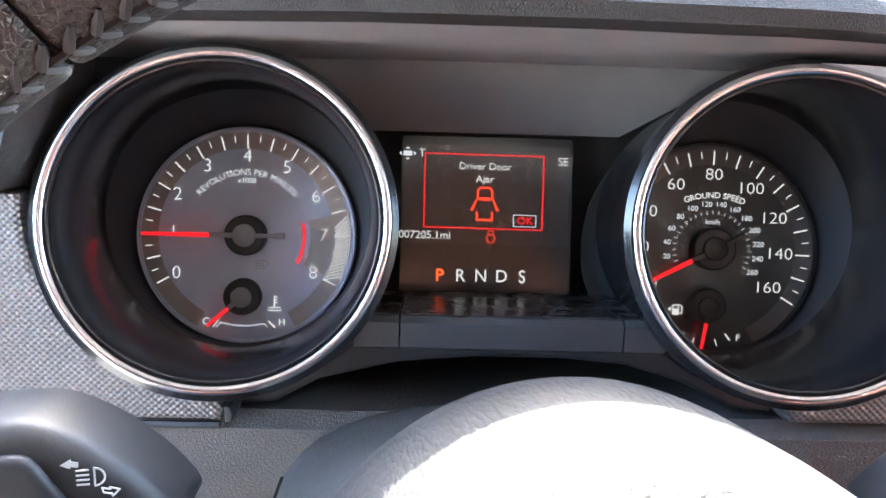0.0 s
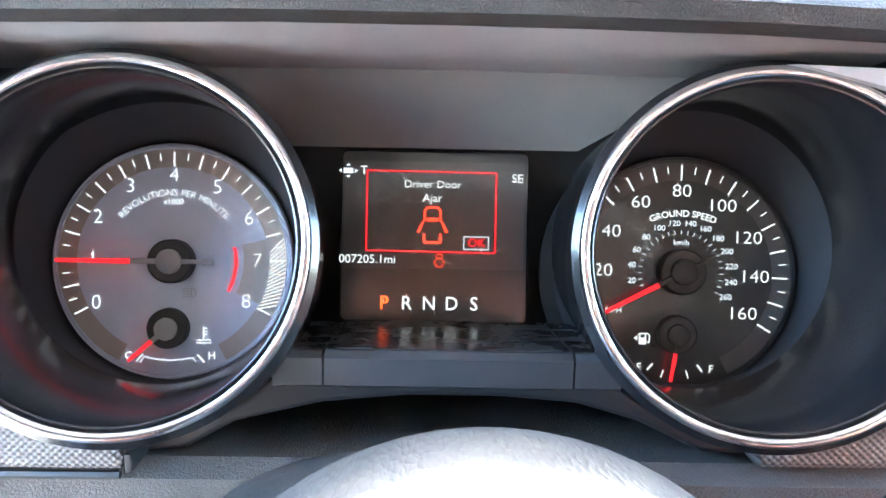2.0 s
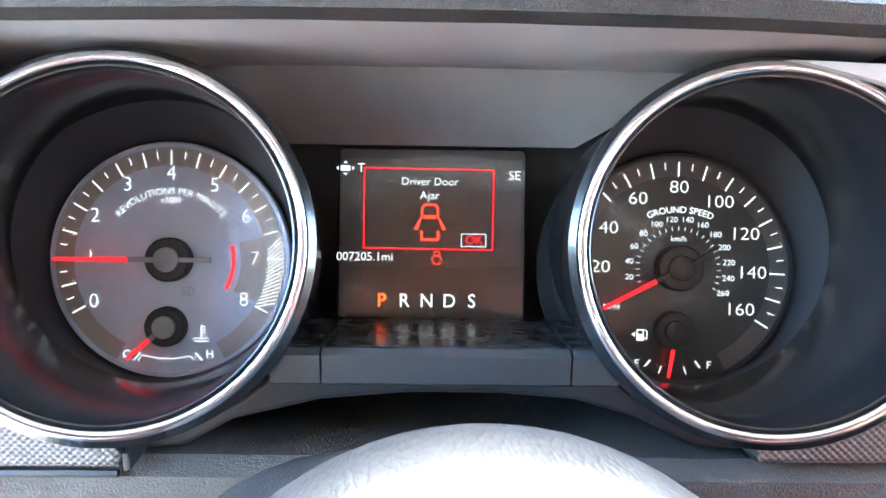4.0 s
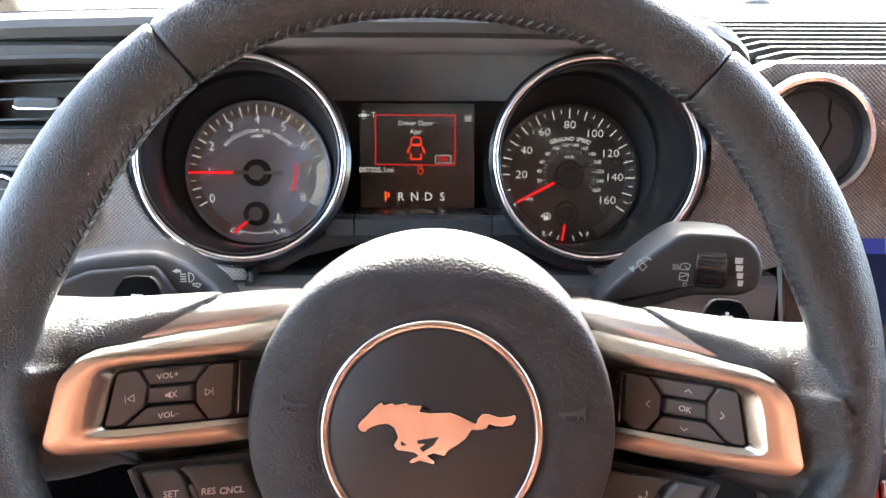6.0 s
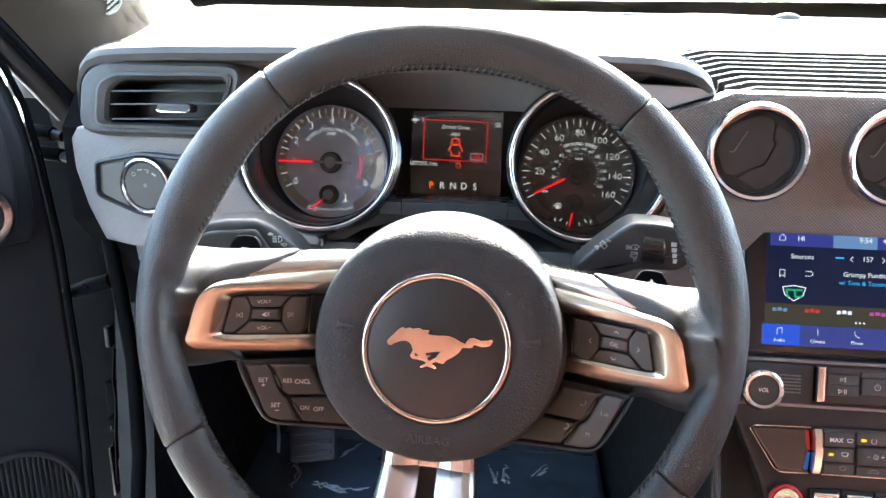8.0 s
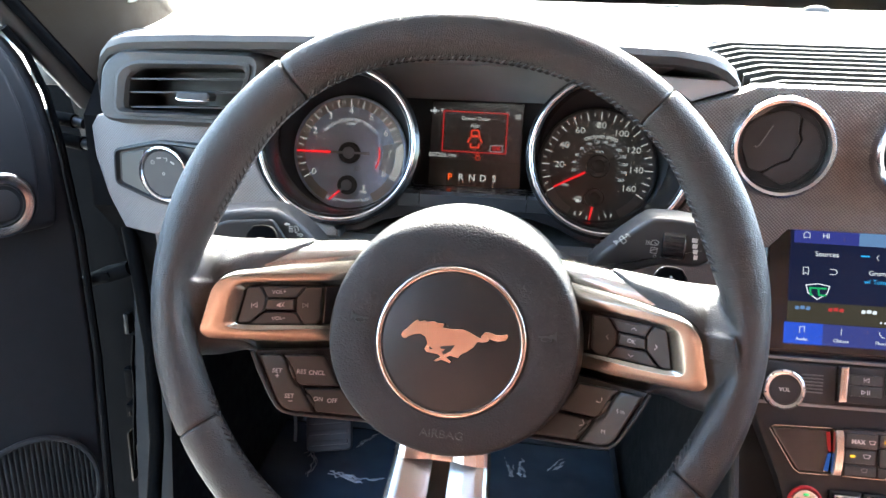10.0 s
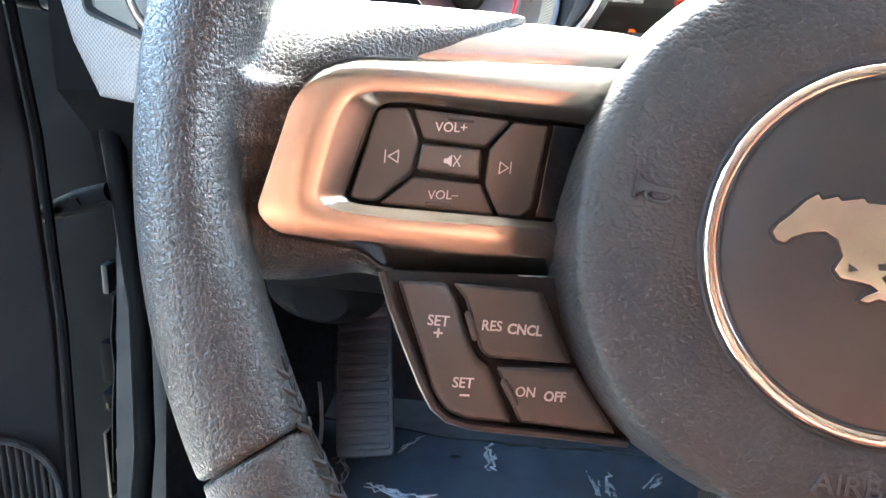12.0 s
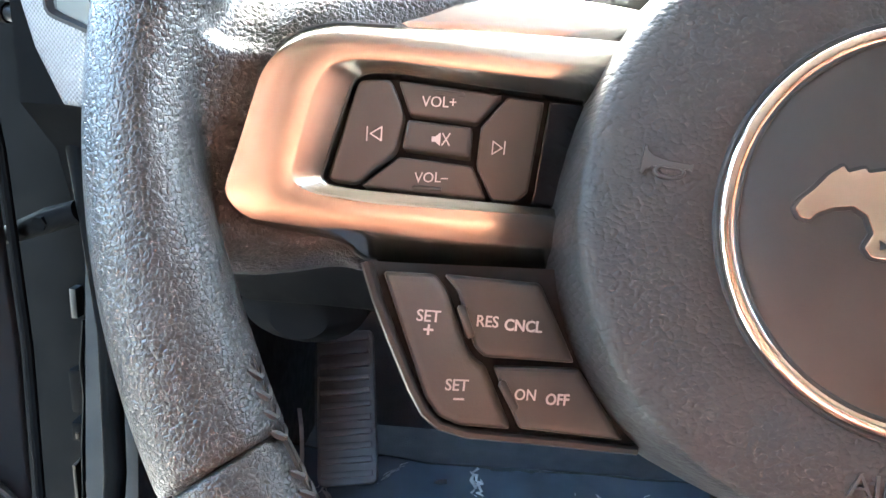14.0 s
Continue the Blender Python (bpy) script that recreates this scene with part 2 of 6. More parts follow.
def warp(bm, fn, cuts=()):
    """Cuts a piece at the given x and lifts its points by fn(x, y)."""
    for x in cuts:
        bmesh.ops.bisect_plane(bm, geom=bm.verts[:] + bm.edges[:] + bm.faces[:], plane_co=(x, 0, 0), plane_no=(1, 0, 0))
    for v in bm.verts:
        v.co.z += fn(v.co.x, v.co.y)
    return bm


def lathe(profile, n=64, bm=None, close_first=False, close_last=False, squash=None):
    loops = []
    for r, z in profile:
        loops.append([(r * math.cos(2 * math.pi * i / n), r * math.sin(2 * math.pi * i / n), z) for i in range(n)])
    return stack(loops, bm, close_first, close_last)


def hoop(R, r, n=72, m=10, z=0.0, bm=None, flat=1.0):
    """A torus about the z axis."""
    loops = []
    for j in range(m + 1):
        a = 2 * math.pi * j / m
        loops.append([((R + r * math.cos(a)) * math.cos(2 * math.pi * i / n), (R + r * math.cos(a)) * math.sin(2 * math.pi * i / n), z + flat * r * math.sin(a)) for i in range(n)])
    bm = stack(loops, bm, False, False)
    bmesh.ops.remove_doubles(bm, verts=bm.verts, dist=1e-7)
    return bm


def tube(points, r, n=8, bm=None, closed=False):
    """A round bar along a line of points; r may be one radius or one a point."""
    pts = [Vector(p) for p in points]
    rs = [r] * len(pts) if isinstance(r, (int, float)) else r
    loops, up = [], None
    for i, p in enumerate(pts):
        a = pts[i - 1] if i or closed else p
        b = pts[(i + 1) % len(pts)] if i < len(pts) - 1 or closed else p
        t = (b - a).normalized()
        up = up if up is not None else (Vector((0, 0, 1)) if abs(t.z) < 0.9 else Vector((1, 0, 0)))
        side = t.cross(up).normalized()
        up = side.cross(t).normalized()
        loops.append([tuple(p + rs[i] * (math.cos(2 * math.pi * k / n) * side + math.sin(2 * math.pi * k / n) * up)) for k in range(n)])
    if closed:
        loops.append(loops[0])
    bm = stack(loops, bm, not closed, not closed)
    if closed:
        bmesh.ops.remove_doubles(bm, verts=bm.verts, dist=1e-7)
    return bm


def block(x0, x1, y0, y1, z0, z1, bevel=0.0, bm=None):
    b = bmesh.new()
    bmesh.ops.create_cube(b, size=1)
    for v in b.verts:
        v.co = Vector(((x0 + x1) / 2 + v.co.x * (x1 - x0), (y0 + y1) / 2 + v.co.y * (y1 - y0), (z0 + z1) / 2 + v.co.z * (z1 - z0)))
    if bevel:
        bmesh.ops.bevel(b, geom=b.edges[:], offset=bevel, segments=2, affect="EDGES", profile=0.6)
    if bm is None:
        return b
    me = bpy.data.meshes.new("tmp")
    b.to_mesh(me)
    b.free()
    bm.from_mesh(me)
    bpy.data.meshes.remove(me)
    return bm


def stroke(points, w, z0, z1, bm=None, closed=False):
    """A flat printed line of width w through 2D points."""
    bm = bm or bmesh.new()
    pts = [Vector(p) for p in points]
    if closed:
        pts.append(pts[0])
    for a, b in zip(pts, pts[1:]):
        d = (b - a)
        if d.length < 1e-9:
            continue
        d.normalize()
        s = Vector((-d.y, d.x)) * w / 2
        e = d * w * 0.3
        prism([tuple(a - s - e), tuple(b - s + e), tuple(b + s + e), tuple(a + s - e)], z0, z1, bm=bm)
    return bm


def arc(cx, cy, r, a0, a1, n=16):
    return [(cx + r * math.cos(radians(a0 + (a1 - a0) * k / n)), cy + r * math.sin(radians(a0 + (a1 - a0) * k / n))) for k in range(n + 1)]


def words(text, size, thick=0.0001, bold=0.0, stretch=1.0):
    """A mesh of the words, centred on the origin."""
    cu = bpy.data.curves.new("words", "FONT")
    cu.body, cu.size, cu.extrude, cu.align_x, cu.align_y, cu.offset = text, size, thick, "CENTER", "CENTER", bold
    cu.resolution_u = 3
    ob = bpy.data.objects.new("words", cu)
    me = bpy.data.meshes.new_from_object(ob)
    bpy.data.objects.remove(ob)
    bpy.data.curves.remove(cu)
    if stretch != 1.0:
        me.transform(Matrix.Diagonal((stretch, 1, 1, 1)))
    return me


def lettering(name, text, size, x, y, z, material, parent, turn=0.0, bold=0.0, stretch=1.0, label="", thick=0.0001):
    me = words(text, size, thick, bold, stretch)
    me.materials.append(material)
    return part(name, me, material, parent, label, at=pose(x, y, z, 0, 0, turn))


def curved_words(name, text, size, r, mid, z, material, parent, bold=0.0, stretch=1.0):
    """Words bent along an arc about the origin, one mesh."""
    me = words(text, size, 0.0001, bold, stretch)
    for v in me.vertices:
        a = radians(mid) - v.co.x / r
        v.co = Vector(((r + v.co.y) * math.cos(a), (r + v.co.y) * math.sin(a), v.co.z + z))
    me.materials.append(material)
    return part(name, me, material, parent)


# ---- cabin shell ----
CARPET = grained("black_carpet", 0.085, (0.9, 1, 1.15), 0.004, 0.001, 0.95, spec=0.1)
LINING = smooth("pale_headlining", (0.42, 0.415, 0.405), 0.9, fine=0.0003)
SEAT_TAN = smooth("tan_seat_leather", (0.148, 0.060, 0.040), 0.55, spread=0.2)
TAN_BOUNCE = smooth("tan_bounce_side", (0.42, 0.21, 0.155), 0.6, spread=0.1)
CARD = smooth("tan_door_card", (0.44, 0.29, 0.25), 0.6, spread=0.1)
SHELL = smooth("grey_cabin_lining", (0.15, 0.15, 0.148), 0.85, spread=0.15)
DARK = smooth("dark_body_paint", (0.006, 0.006, 0.007), 0.5, spread=0.3)
# black rubber and plastic, darkened further to carry the door gap's shade
SHADED_BLACK = smooth("shaded_black", (0.0022, 0.0023, 0.0027), 0.75, spread=0.3, spec=0.03)
GRILLE = smooth("grille_black", (0.030, 0.030, 0.028), 0.75, fine=0.0001, spec=0.2)
ASPHALT = smooth("pale_concrete", (0.26, 0.25, 0.235), 0.9, spread=0.25)
GRASS = smooth("dry_grass", (0.13, 0.14, 0.05), 0.95, spread=0.5)


def slab(name, x0, x1, y0, y1, z0, z1, material, label, category):
    return solid(name, block(x0, x1, y0, y1, z0, z1), material, label, category, kind="structure")


slab("floor", -0.56, 0.95, -1.45, 1.06, -0.03, 0.0, CARPET, "black carpeted cabin floor", "floor")
slab("ceiling", -0.52, 0.95, -1.45, 0.26, 1.16, 1.20, LINING, "pale fabric roof lining", "ceiling")
slab("wall_rear", -0.52, 0.95, -1.04, -1.0, 0.0, 1.16, SHELL, "grey lined back of the cabin", "wall")
slab("wall_passenger", 0.955, 0.99, -1.45, 0.16, 0.0, 0.70, CARD, "pale tan inner side of the cabin below its window", "wall")
# two unseen tan sides, added to warm the bounced light and metal reflections
slab("wall_passenger_rear", 0.955, 0.99, -1.45, -0.20, 0.702, 1.155, TAN_BOUNCE, "unseen tan side of the cabin behind the window, added for reflections", "wall")
slab("wall_driver_rear", -0.55, -0.525, -1.45, -0.38, 0.0, 1.155, TAN_BOUNCE, "unseen tan side behind the open door, added for reflections", "wall")


def front_seat(x, label):
    """A sports seat: cushion, leaning back, side bolsters and a head restraint."""
    seat = thing("front_seat", pose(x, -0.56, 0.0), label, "seat", "front seats")
    bm = stack([[(px, py, z) for px, py in rounded([(-0.25 * f, -0.04), (0.25 * f, -0.04), (0.24 * f, 0.46 * g), (-0.24 * f, 0.46 * g)], 0.05, 5)] for z, f, g in ((0.10, 0.94, 0.98), (0.20, 1.0, 1.0), (0.27, 0.99, 1.0), (0.295, 0.93, 0.97), (0.30, 0.84, 0.92))])
    part("cushion", bm, SEAT_TAN, seat, "tan leather cushion", sharp=60)
    loops = []
    for z, f, d in ((0.26, 0.92, 0.12), (0.34, 1.0, 0.14), (0.60, 1.0, 0.13), (0.80, 0.90, 0.11), (0.87, 0.72, 0.09), (0.885, 0.50, 0.08)):
        lean = -0.28 * (z - 0.22)
        loops.append([(px, lean + py, z) for px, py in rounded([(-0.24 * f, -d), (0.24 * f, -d), (0.24 * f, 0.0), (-0.24 * f, 0.0)], 0.045, 4)])
    part("backrest", stack(loops), SEAT_TAN, seat, "tan leather backrest", sharp=60)
    for k in (-1, 1):
        part("bolster", tube([(k * 0.215, 0.44, 0.275), (k * 0.225, 0.30, 0.305), (k * 0.228, 0.10, 0.32), (k * 0.225, -0.02, 0.33), (k * 0.225, -0.045, 0.42), (k * 0.22, -0.10, 0.62), (k * 0.20, -0.15, 0.78)], [0.03, 0.045, 0.05, 0.05, 0.05, 0.048, 0.03], 14), SEAT_TAN, seat, sharp=60)
    head = [[(px, -0.215 + py, z) for px, py in rounded([(-0.13 * f, -0.09), (0.13 * f, -0.09), (0.13 * f, 0.0), (-0.13 * f, 0.0)], 0.03, 4)] for z, f in ((0.905, 0.8), (0.93, 1.0), (1.04, 0.95), (1.07, 0.7))]
    part("head_restraint", stack(head), SEAT_TAN, seat, sharp=60)


front_seat(0.0, "tan leather driver's seat behind the wheel")
front_seat(0.70, "tan leather passenger seat beside the console")
slab("wall_passenger_front", 0.955, 0.99, 0.165, 1.02, 0.0, 0.80, DARK, "dark inner side of the cabin ahead of the passenger", "wall")
slab("wall_bulkhead", -0.56, 0.95, 1.022, 1.06, 0.0, 0.80, CARPET, "black carpeted bulkhead ahead of the footwell", "wall")

# ground, far verge and the car's own bonnet outside
bm = bmesh.new()
bmesh.ops.create_grid(bm, x_segments=40, y_segments=40, size=400)
solid("ground", tidy(bm), ASPHALT, "pale concrete yard round the car", "ground", "structure").location = (0, 0, -0.32)
bm = bmesh.new()
bmesh.ops.create_grid(bm, x_segments=60, y_segments=20, size=1)
for v in bm.verts:
    v.co = Vector((v.co.x * 140, 70 + v.co.y * 55, 0.35 + 0.6 * noise.noise(v.co * 4) + (v.co.y + 1) * 0.8))
solid("verge", tidy(bm), GRASS, "dry grassy bank across the yard", "grass", "stuff")
rows = []
for y in np.linspace(1.12, 2.15, 12):
    rows.append([(x, y, 0.80 - 0.05 * ((y - 1.1) / 1.05) ** 2 - 0.03 * abs(x - 0.2) ** 2 + (0.012 if 0.25 < abs(x - 0.2) < 0.45 else 0)) for x in np.linspace(-0.62, 1.05, 24)])
solid("bonnet", stack(rows, close_first=False, close_last=False, ring=False), smooth("olive_body_paint", (0.026, 0.027, 0.022), 0.4, coat=0.3), "dark painted bonnet beyond the windscreen", "bonnet", "structure")
glass = Nodes("windscreen_glass")
glass.set(Base_Color=(1, 1, 1, 1), Roughness=0.0, IOR=1.02, Transmission_Weight=1.0, Specular_IOR_Level=0.2)
rows = [[(x, 1.04 - 0.72 * f - 0.10 * (x - 0.2) ** 2, 0.82 + 0.345 * f) for x in np.linspace(-0.55, 0.95, 14)] for f in np.linspace(0, 1, 6)]
pane = solid("windscreen", stack(rows, close_first=False, close_last=False, ring=False), glass.mat, "clear raked windscreen above the dashboard", "windscreen", "structure")
pane.visible_shadow = False

# ---- dashboard ----
dash = thing("dashboard", pose(0, 0, 0), "black soft-skinned dashboard with a stitched brow and patterned metal trim", "dashboard")


def run(sections, xs, closed=True):
    """Skins cross-sections, each a list of (y, z), set at the given x."""
    return stack([[(x, y, z) for y, z in s] for x, s in zip(xs, sections)], close_first=closed, close_last=closed)


def brow(lip_y, lip_z):
    return [(max(0.40, lip_y + 0.16), lip_z - 0.05), (lip_y + 0.098, lip_z - 0.021), (lip_y + 0.046, lip_z - 0.014), (lip_y + 0.012, lip_z - 0.010), (lip_y + 0.003, lip_z - 0.007), (lip_y, lip_z - 0.001),
            (lip_y + 0.003, lip_z + 0.004), (lip_y + 0.012, lip_z + 0.007), (lip_y + 0.05, lip_z + 0.010), (max(0.42, lip_y + 0.12), lip_z + 0.009), (max(0.60, lip_y + 0.2), 0.812), (0.98, 0.826), (0.98, 0.70)]


xs = [-0.3585, -0.3575, -0.3540, -0.347, -0.337, -0.322, -0.30, -0.26, -0.18, -0.08, 0.0, 0.08, 0.14, 0.165, 0.180, 0.190, 0.196]
lips = [0.240, 0.234, 0.228, 0.222, 0.217, 0.2135, 0.211, 0.209, 0.205, 0.204, 0.204, 0.205, 0.208, 0.212, 0.217, 0.224, 0.233]
tops = [0.722, 0.742, 0.760, 0.774, 0.783, 0.788, 0.790, 0.792, 0.794, 0.796, 0.796, 0.795, 0.793, 0.789, 0.783, 0.775, 0.766]
part("brow_pad", run([brow(a, b) for a, b in zip(lips, tops)], xs), SOFT, dash, "padded black top with a rolled brow edge")
part("centre_pad", run([[(0.40, 0.70), (0.375, 0.793), (0.378, 0.797), (0.42, 0.800), (0.60, 0.812), (0.98, 0.826), (0.98, 0.70)]] * 2, [0.1965, 0.95]), SOFT, dash, "padded black top behind the grille")


# brow underside as a thin added layer, its pale grey includes bounced sunlight
part("brow_lit_underside", run([[(p + 0.013, q - 0.0103), (p + 0.046, q - 0.0165), (p + 0.094, q - 0.0232), (p + 0.094, q - 0.0212), (p + 0.046, q - 0.0146), (p + 0.014, q - 0.0100)] for p, q in zip(lips, tops)][6:13], xs[6:13]), HOOD, dash, "grey underside of the brow, coloured paler for bounced light")


def stitches(points, length, r, name, parent, material, label=""):
    """A row of separate thread stitches along a line."""
    bm = bmesh.new()
    for a, b in zip(points, points[1:]):
        a, b = Vector(a), Vector(b)
        n = max(1, int((b - a).length / length))
        for i in range(n):
            p, q = a.lerp(b, (i + 0.12) / n), a.lerp(b, (i + 0.86) / n)
            tube([p, p.lerp(q, 0.5) + Vector((0, -r * 0.3, r * 0.5)), q], [r * 0.6, r, r * 0.6], 5, bm)
    return part(name, bm, material, parent, label)


THREAD = smooth("grey_thread", (0.16, 0.17, 0.19), 0.7)
lip_line = [(x, a + 0.0135, b + 0.0078) for x, a, b in zip(xs, lips, tops)][1:15]
stitches(lip_line, 0.0042, 0.0006, "brow_stitching", dash, THREAD, "pale grey stitching along the brow")
lip_line2 = [(x, a + 0.024, b + 0.0092) for x, a, b in zip(xs, lips, tops)][1:15]
part("brow_seam", tube(lip_line2, 0.0006, 5), GROOVE, dash)

# defroster and speaker grille on the centre of the top
grille = thing("dash_grille", pose(0, 0, 0), "black slatted grille on top of the dashboard centre", "grille")
part("tray", stack([[(0.202, 0.372, 0.793), (0.9, 0.372, 0.793), (0.9, 0.232, 0.764), (0.215, 0.232, 0.764)], [(0.202, 0.372, 0.775), (0.9, 0.372, 0.775), (0.9, 0.232, 0.75), (0.215, 0.232, 0.75)]]), GRILLE, grille)
for i in range(9):
    f = i / 8
    y, z, x0 = 0.247 + 0.122 * f, 0.7735 + 0.0235 * f, 0.232 - 0.020 * f
    bar = stack([[(x0 - 0.022, y + dy - 0.010, z + dz - 0.004) for dy, dz in ((0, 0), (0.0034, 0.0008), (0.0034, -0.012), (0, -0.012))],
                 [(x0, y + dy, z + dz) for dy, dz in ((0, 0), (0.0034, 0.0008), (0.0034, -0.012), (0, -0.012))],
                 [(0.9, y + dy, z + dz) for dy, dz in ((0, 0), (0.0034, 0.0008), (0.0034, -0.012), (0, -0.012))]])
    part("slat", bar, GRILLE, grille)

part("cheek_panel", prism([(0.10, 0.776), (0.186, 0.774), (0.194, 0.7685), (0.187, 0.766), (0.157, 0.7560), (0.140, 0.766)], -0.24, -0.226, 0.001, 1), HOOD, dash, "grey panel between the brow and the trim", at=pose(0, 0, 0, 90, 0, 0))
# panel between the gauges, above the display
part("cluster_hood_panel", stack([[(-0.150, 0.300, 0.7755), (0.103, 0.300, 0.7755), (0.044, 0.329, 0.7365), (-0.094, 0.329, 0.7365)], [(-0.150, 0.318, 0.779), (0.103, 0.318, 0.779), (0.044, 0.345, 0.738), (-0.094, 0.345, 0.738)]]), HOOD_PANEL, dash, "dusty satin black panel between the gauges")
# backing behind the gauges and the display
part("cluster_backing", block(-0.235, 0.20, 0.350, 0.37, 0.60, 0.79), MATTE, dash)
# shelf below the display with its two seams
SHELF = smooth("shelf_plastic", (0.032, 0.033, 0.036), 0.42, dust=0.12, fine=0.0001)
SHELF_GLOSS = smooth("shelf_gloss", (0.02, 0.02, 0.021), 0.27)
shelf = [(0.314, 0.6545), (0.231, 0.6685), (0.2275, 0.6665), (0.2285, 0.6555), (0.234, 0.650), (0.32, 0.640)]
for x0, x1 in ((-0.084, -0.0653), (-0.0645, 0.0287), (0.0295, 0.047)):
    part("cluster_shelf", run([shelf] * 2, [x0, x1]), SHELF, dash, "dusty satin black shelf under the display")
    part("shelf_top", run([[(0.3130, 0.6552), (0.2345, 0.66845), (0.2345, 0.6670), (0.3130, 0.6540)]] * 2, [x0 + 0.0004, x1 - 0.0004]), SHELF_GLOSS, dash, "glossy black top of the shelf")

FLAT = pose(0, 0, 0, 90, 0, 0)  # local x, y, z stand for x, z and minus y


def face_panel(name, outline, y, depth, material, bevel, label="", cuts=(), bend=None):
    bm = prism(outline, -y - depth, -y, bevel, 2)
    if bend:
        warp(bm, bend, cuts)
    return part(name, bm, material, dash, label, at=FLAT)


def swept_left(x, y):
    return -0.9 * max(0.0, -x - 0.285) ** 1.35


RING_L, RING_R = (-0.1360, 0.7102), (0.0952, 0.7102)
skirt = [(-0.1345, 0.6268), (-0.118, 0.6285), (-0.099, 0.6395), (-0.066, 0.6478), (-0.017, 0.6525), (0.031, 0.6488), (0.055, 0.6418), (0.080, 0.6298), (0.0955, 0.6290), (0.0955, 0.6370)] + arc(*RING_R, 0.0731, 268, 216, 8) + [(0.028, 0.660), (-0.068, 0.660)] + arc(*RING_L, 0.0737, 324, 272, 8)
part("cluster_skirt", prism(skirt, -0.25, -0.2295, 0.002, 2), STACK_BLACK, dash, "satin black skirt below the gauges", at=FLAT)
part("cluster_soffit", block(-0.135, 0.092, 0.24, 0.34, 0.598, 0.606), MATTE, dash)
left_outline = [(-0.358, 0.7225), (-0.371, 0.719), (-0.380, 0.708), (-0.3785, 0.68), (-0.366, 0.645), (-0.347, 0.616), (-0.29, 0.6145), (-0.22, 0.6235), (-0.18, 0.6262), (-0.1370, 0.6265), (-0.1355, 0.6320)] + arc(*RING_L, 0.0742, 268, 173, 14)
face_panel("trim_panel", left_outline, 0.215, 0.02, TRIM, 0.003, "dimpled aluminium trim panel", (-0.34, -0.32, -0.30, -0.285), swept_left)
right_outline = [(0.0965, 0.6305), (0.15, 0.6305), (0.20, 0.6300), (0.232, 0.640), (0.245, 0.6565), (0.92, 0.6565), (0.92, 0.772), (0.205, 0.772), (0.187, 0.764)] + arc(*RING_R, 0.0737, 36, -89, 16)
face_panel("trim_panel", right_outline, 0.215, 0.02, TRIM, 0.003, "dimpled aluminium trim panel")
# knee panel below the trim
knee = [(0.2255, 0.6275), (0.219, 0.6215), (0.2195, 0.60), (0.223, 0.578), (0.235, 0.571), (0.30, 0.57), (0.55, 0.57), (0.55, 0.60)]
lower = [(0.236, 0.5695), (0.244, 0.535), (0.27, 0.50), (0.32, 0.478), (0.55, 0.475), (0.55, 0.5695)]
spots = (-0.345, -0.30, -0.26, -0.2, 0.0, 0.1, 0.225)
# lower knee panel split off, its shade put into a near-black colour
part("lower_panel", run([[(y + max(0, -x - 0.26) * 0.8, z) for y, z in lower] for x in spots], spots), SHADED_BLACK, dash, "lower part of the knee panel, coloured dark for its shade")
part("knee_panel", run([[(y + max(0, -x - 0.26) * 0.8, z) for y, z in knee] for x in (-0.345, -0.30, -0.26, -0.2, 0.0, 0.1, 0.225)], (-0.345, -0.30, -0.26, -0.2, 0.0, 0.1, 0.225)), KNEE, dash, "grained black knee panel")
part("trim_lip", tube([(-0.335, 0.2775, 0.6125), (-0.29, 0.2185, 0.6115), (-0.22, 0.2170, 0.6205), (-0.18, 0.2168, 0.6238), (-0.138, 0.2165, 0.6242)], 0.0016, 6), MATTE, dash)
part("trim_end", cap([(-0.1352, 0.6262), (-0.1325, 0.6266), (-0.1318, 0.6300), (-0.1330, 0.6335), (-0.1354, 0.6335)], 0.0008, 3, -0.232, -0.2138, 0.0008), MATTE, dash, "dark cap at the end of the trim", at=FLAT)
part("side_pad", run([[(0.43, 0.66), (0.405, 0.745), (0.415, 0.768), (0.45, 0.782), (0.60, 0.806), (0.98, 0.826), (0.98, 0.66)]] * 2, [-0.50, -0.3595]), SOFT, dash, "padded black outer end of the top")
part("dash_end", run([[(0.40, 0.56), (0.36, 0.60), (0.36, 0.70), (0.40, 0.740), (0.9, 0.75), (0.9, 0.40), (0.45, 0.40)]] * 2, [-0.452, -0.354]), SHADED_BLACK, dash, "dark end of the dashboard")

# ---- gauges ----


def ticks(name, parent, material, angles, r0, r1, w, z, cx=0, cy=0):
    me = as_mesh(name, stroke([(r0, 0), (r1, 0)], w, z, z + 0.00012), material)
    for a in angles:
        part(name, me, material, parent, at=pose(cx, cy, 0, 0, 0, a))


def band(name, parent, material, r0, r1, a0, a1, z, n=60, thick=0.00015):
    outer, inner = arc(0, 0, r1, a0, a1, n), arc(0, 0, r0, a0, a1, n)
    bm = bmesh.new()
    for i in range(n):
        prism([outer[i], outer[i + 1], inner[i + 1], inner[i]], z, z + thick, bm=bm)
    bmesh.ops.remove_doubles(bm, verts=bm.verts, dist=1e-7)
    return part(name, bm, material, parent)


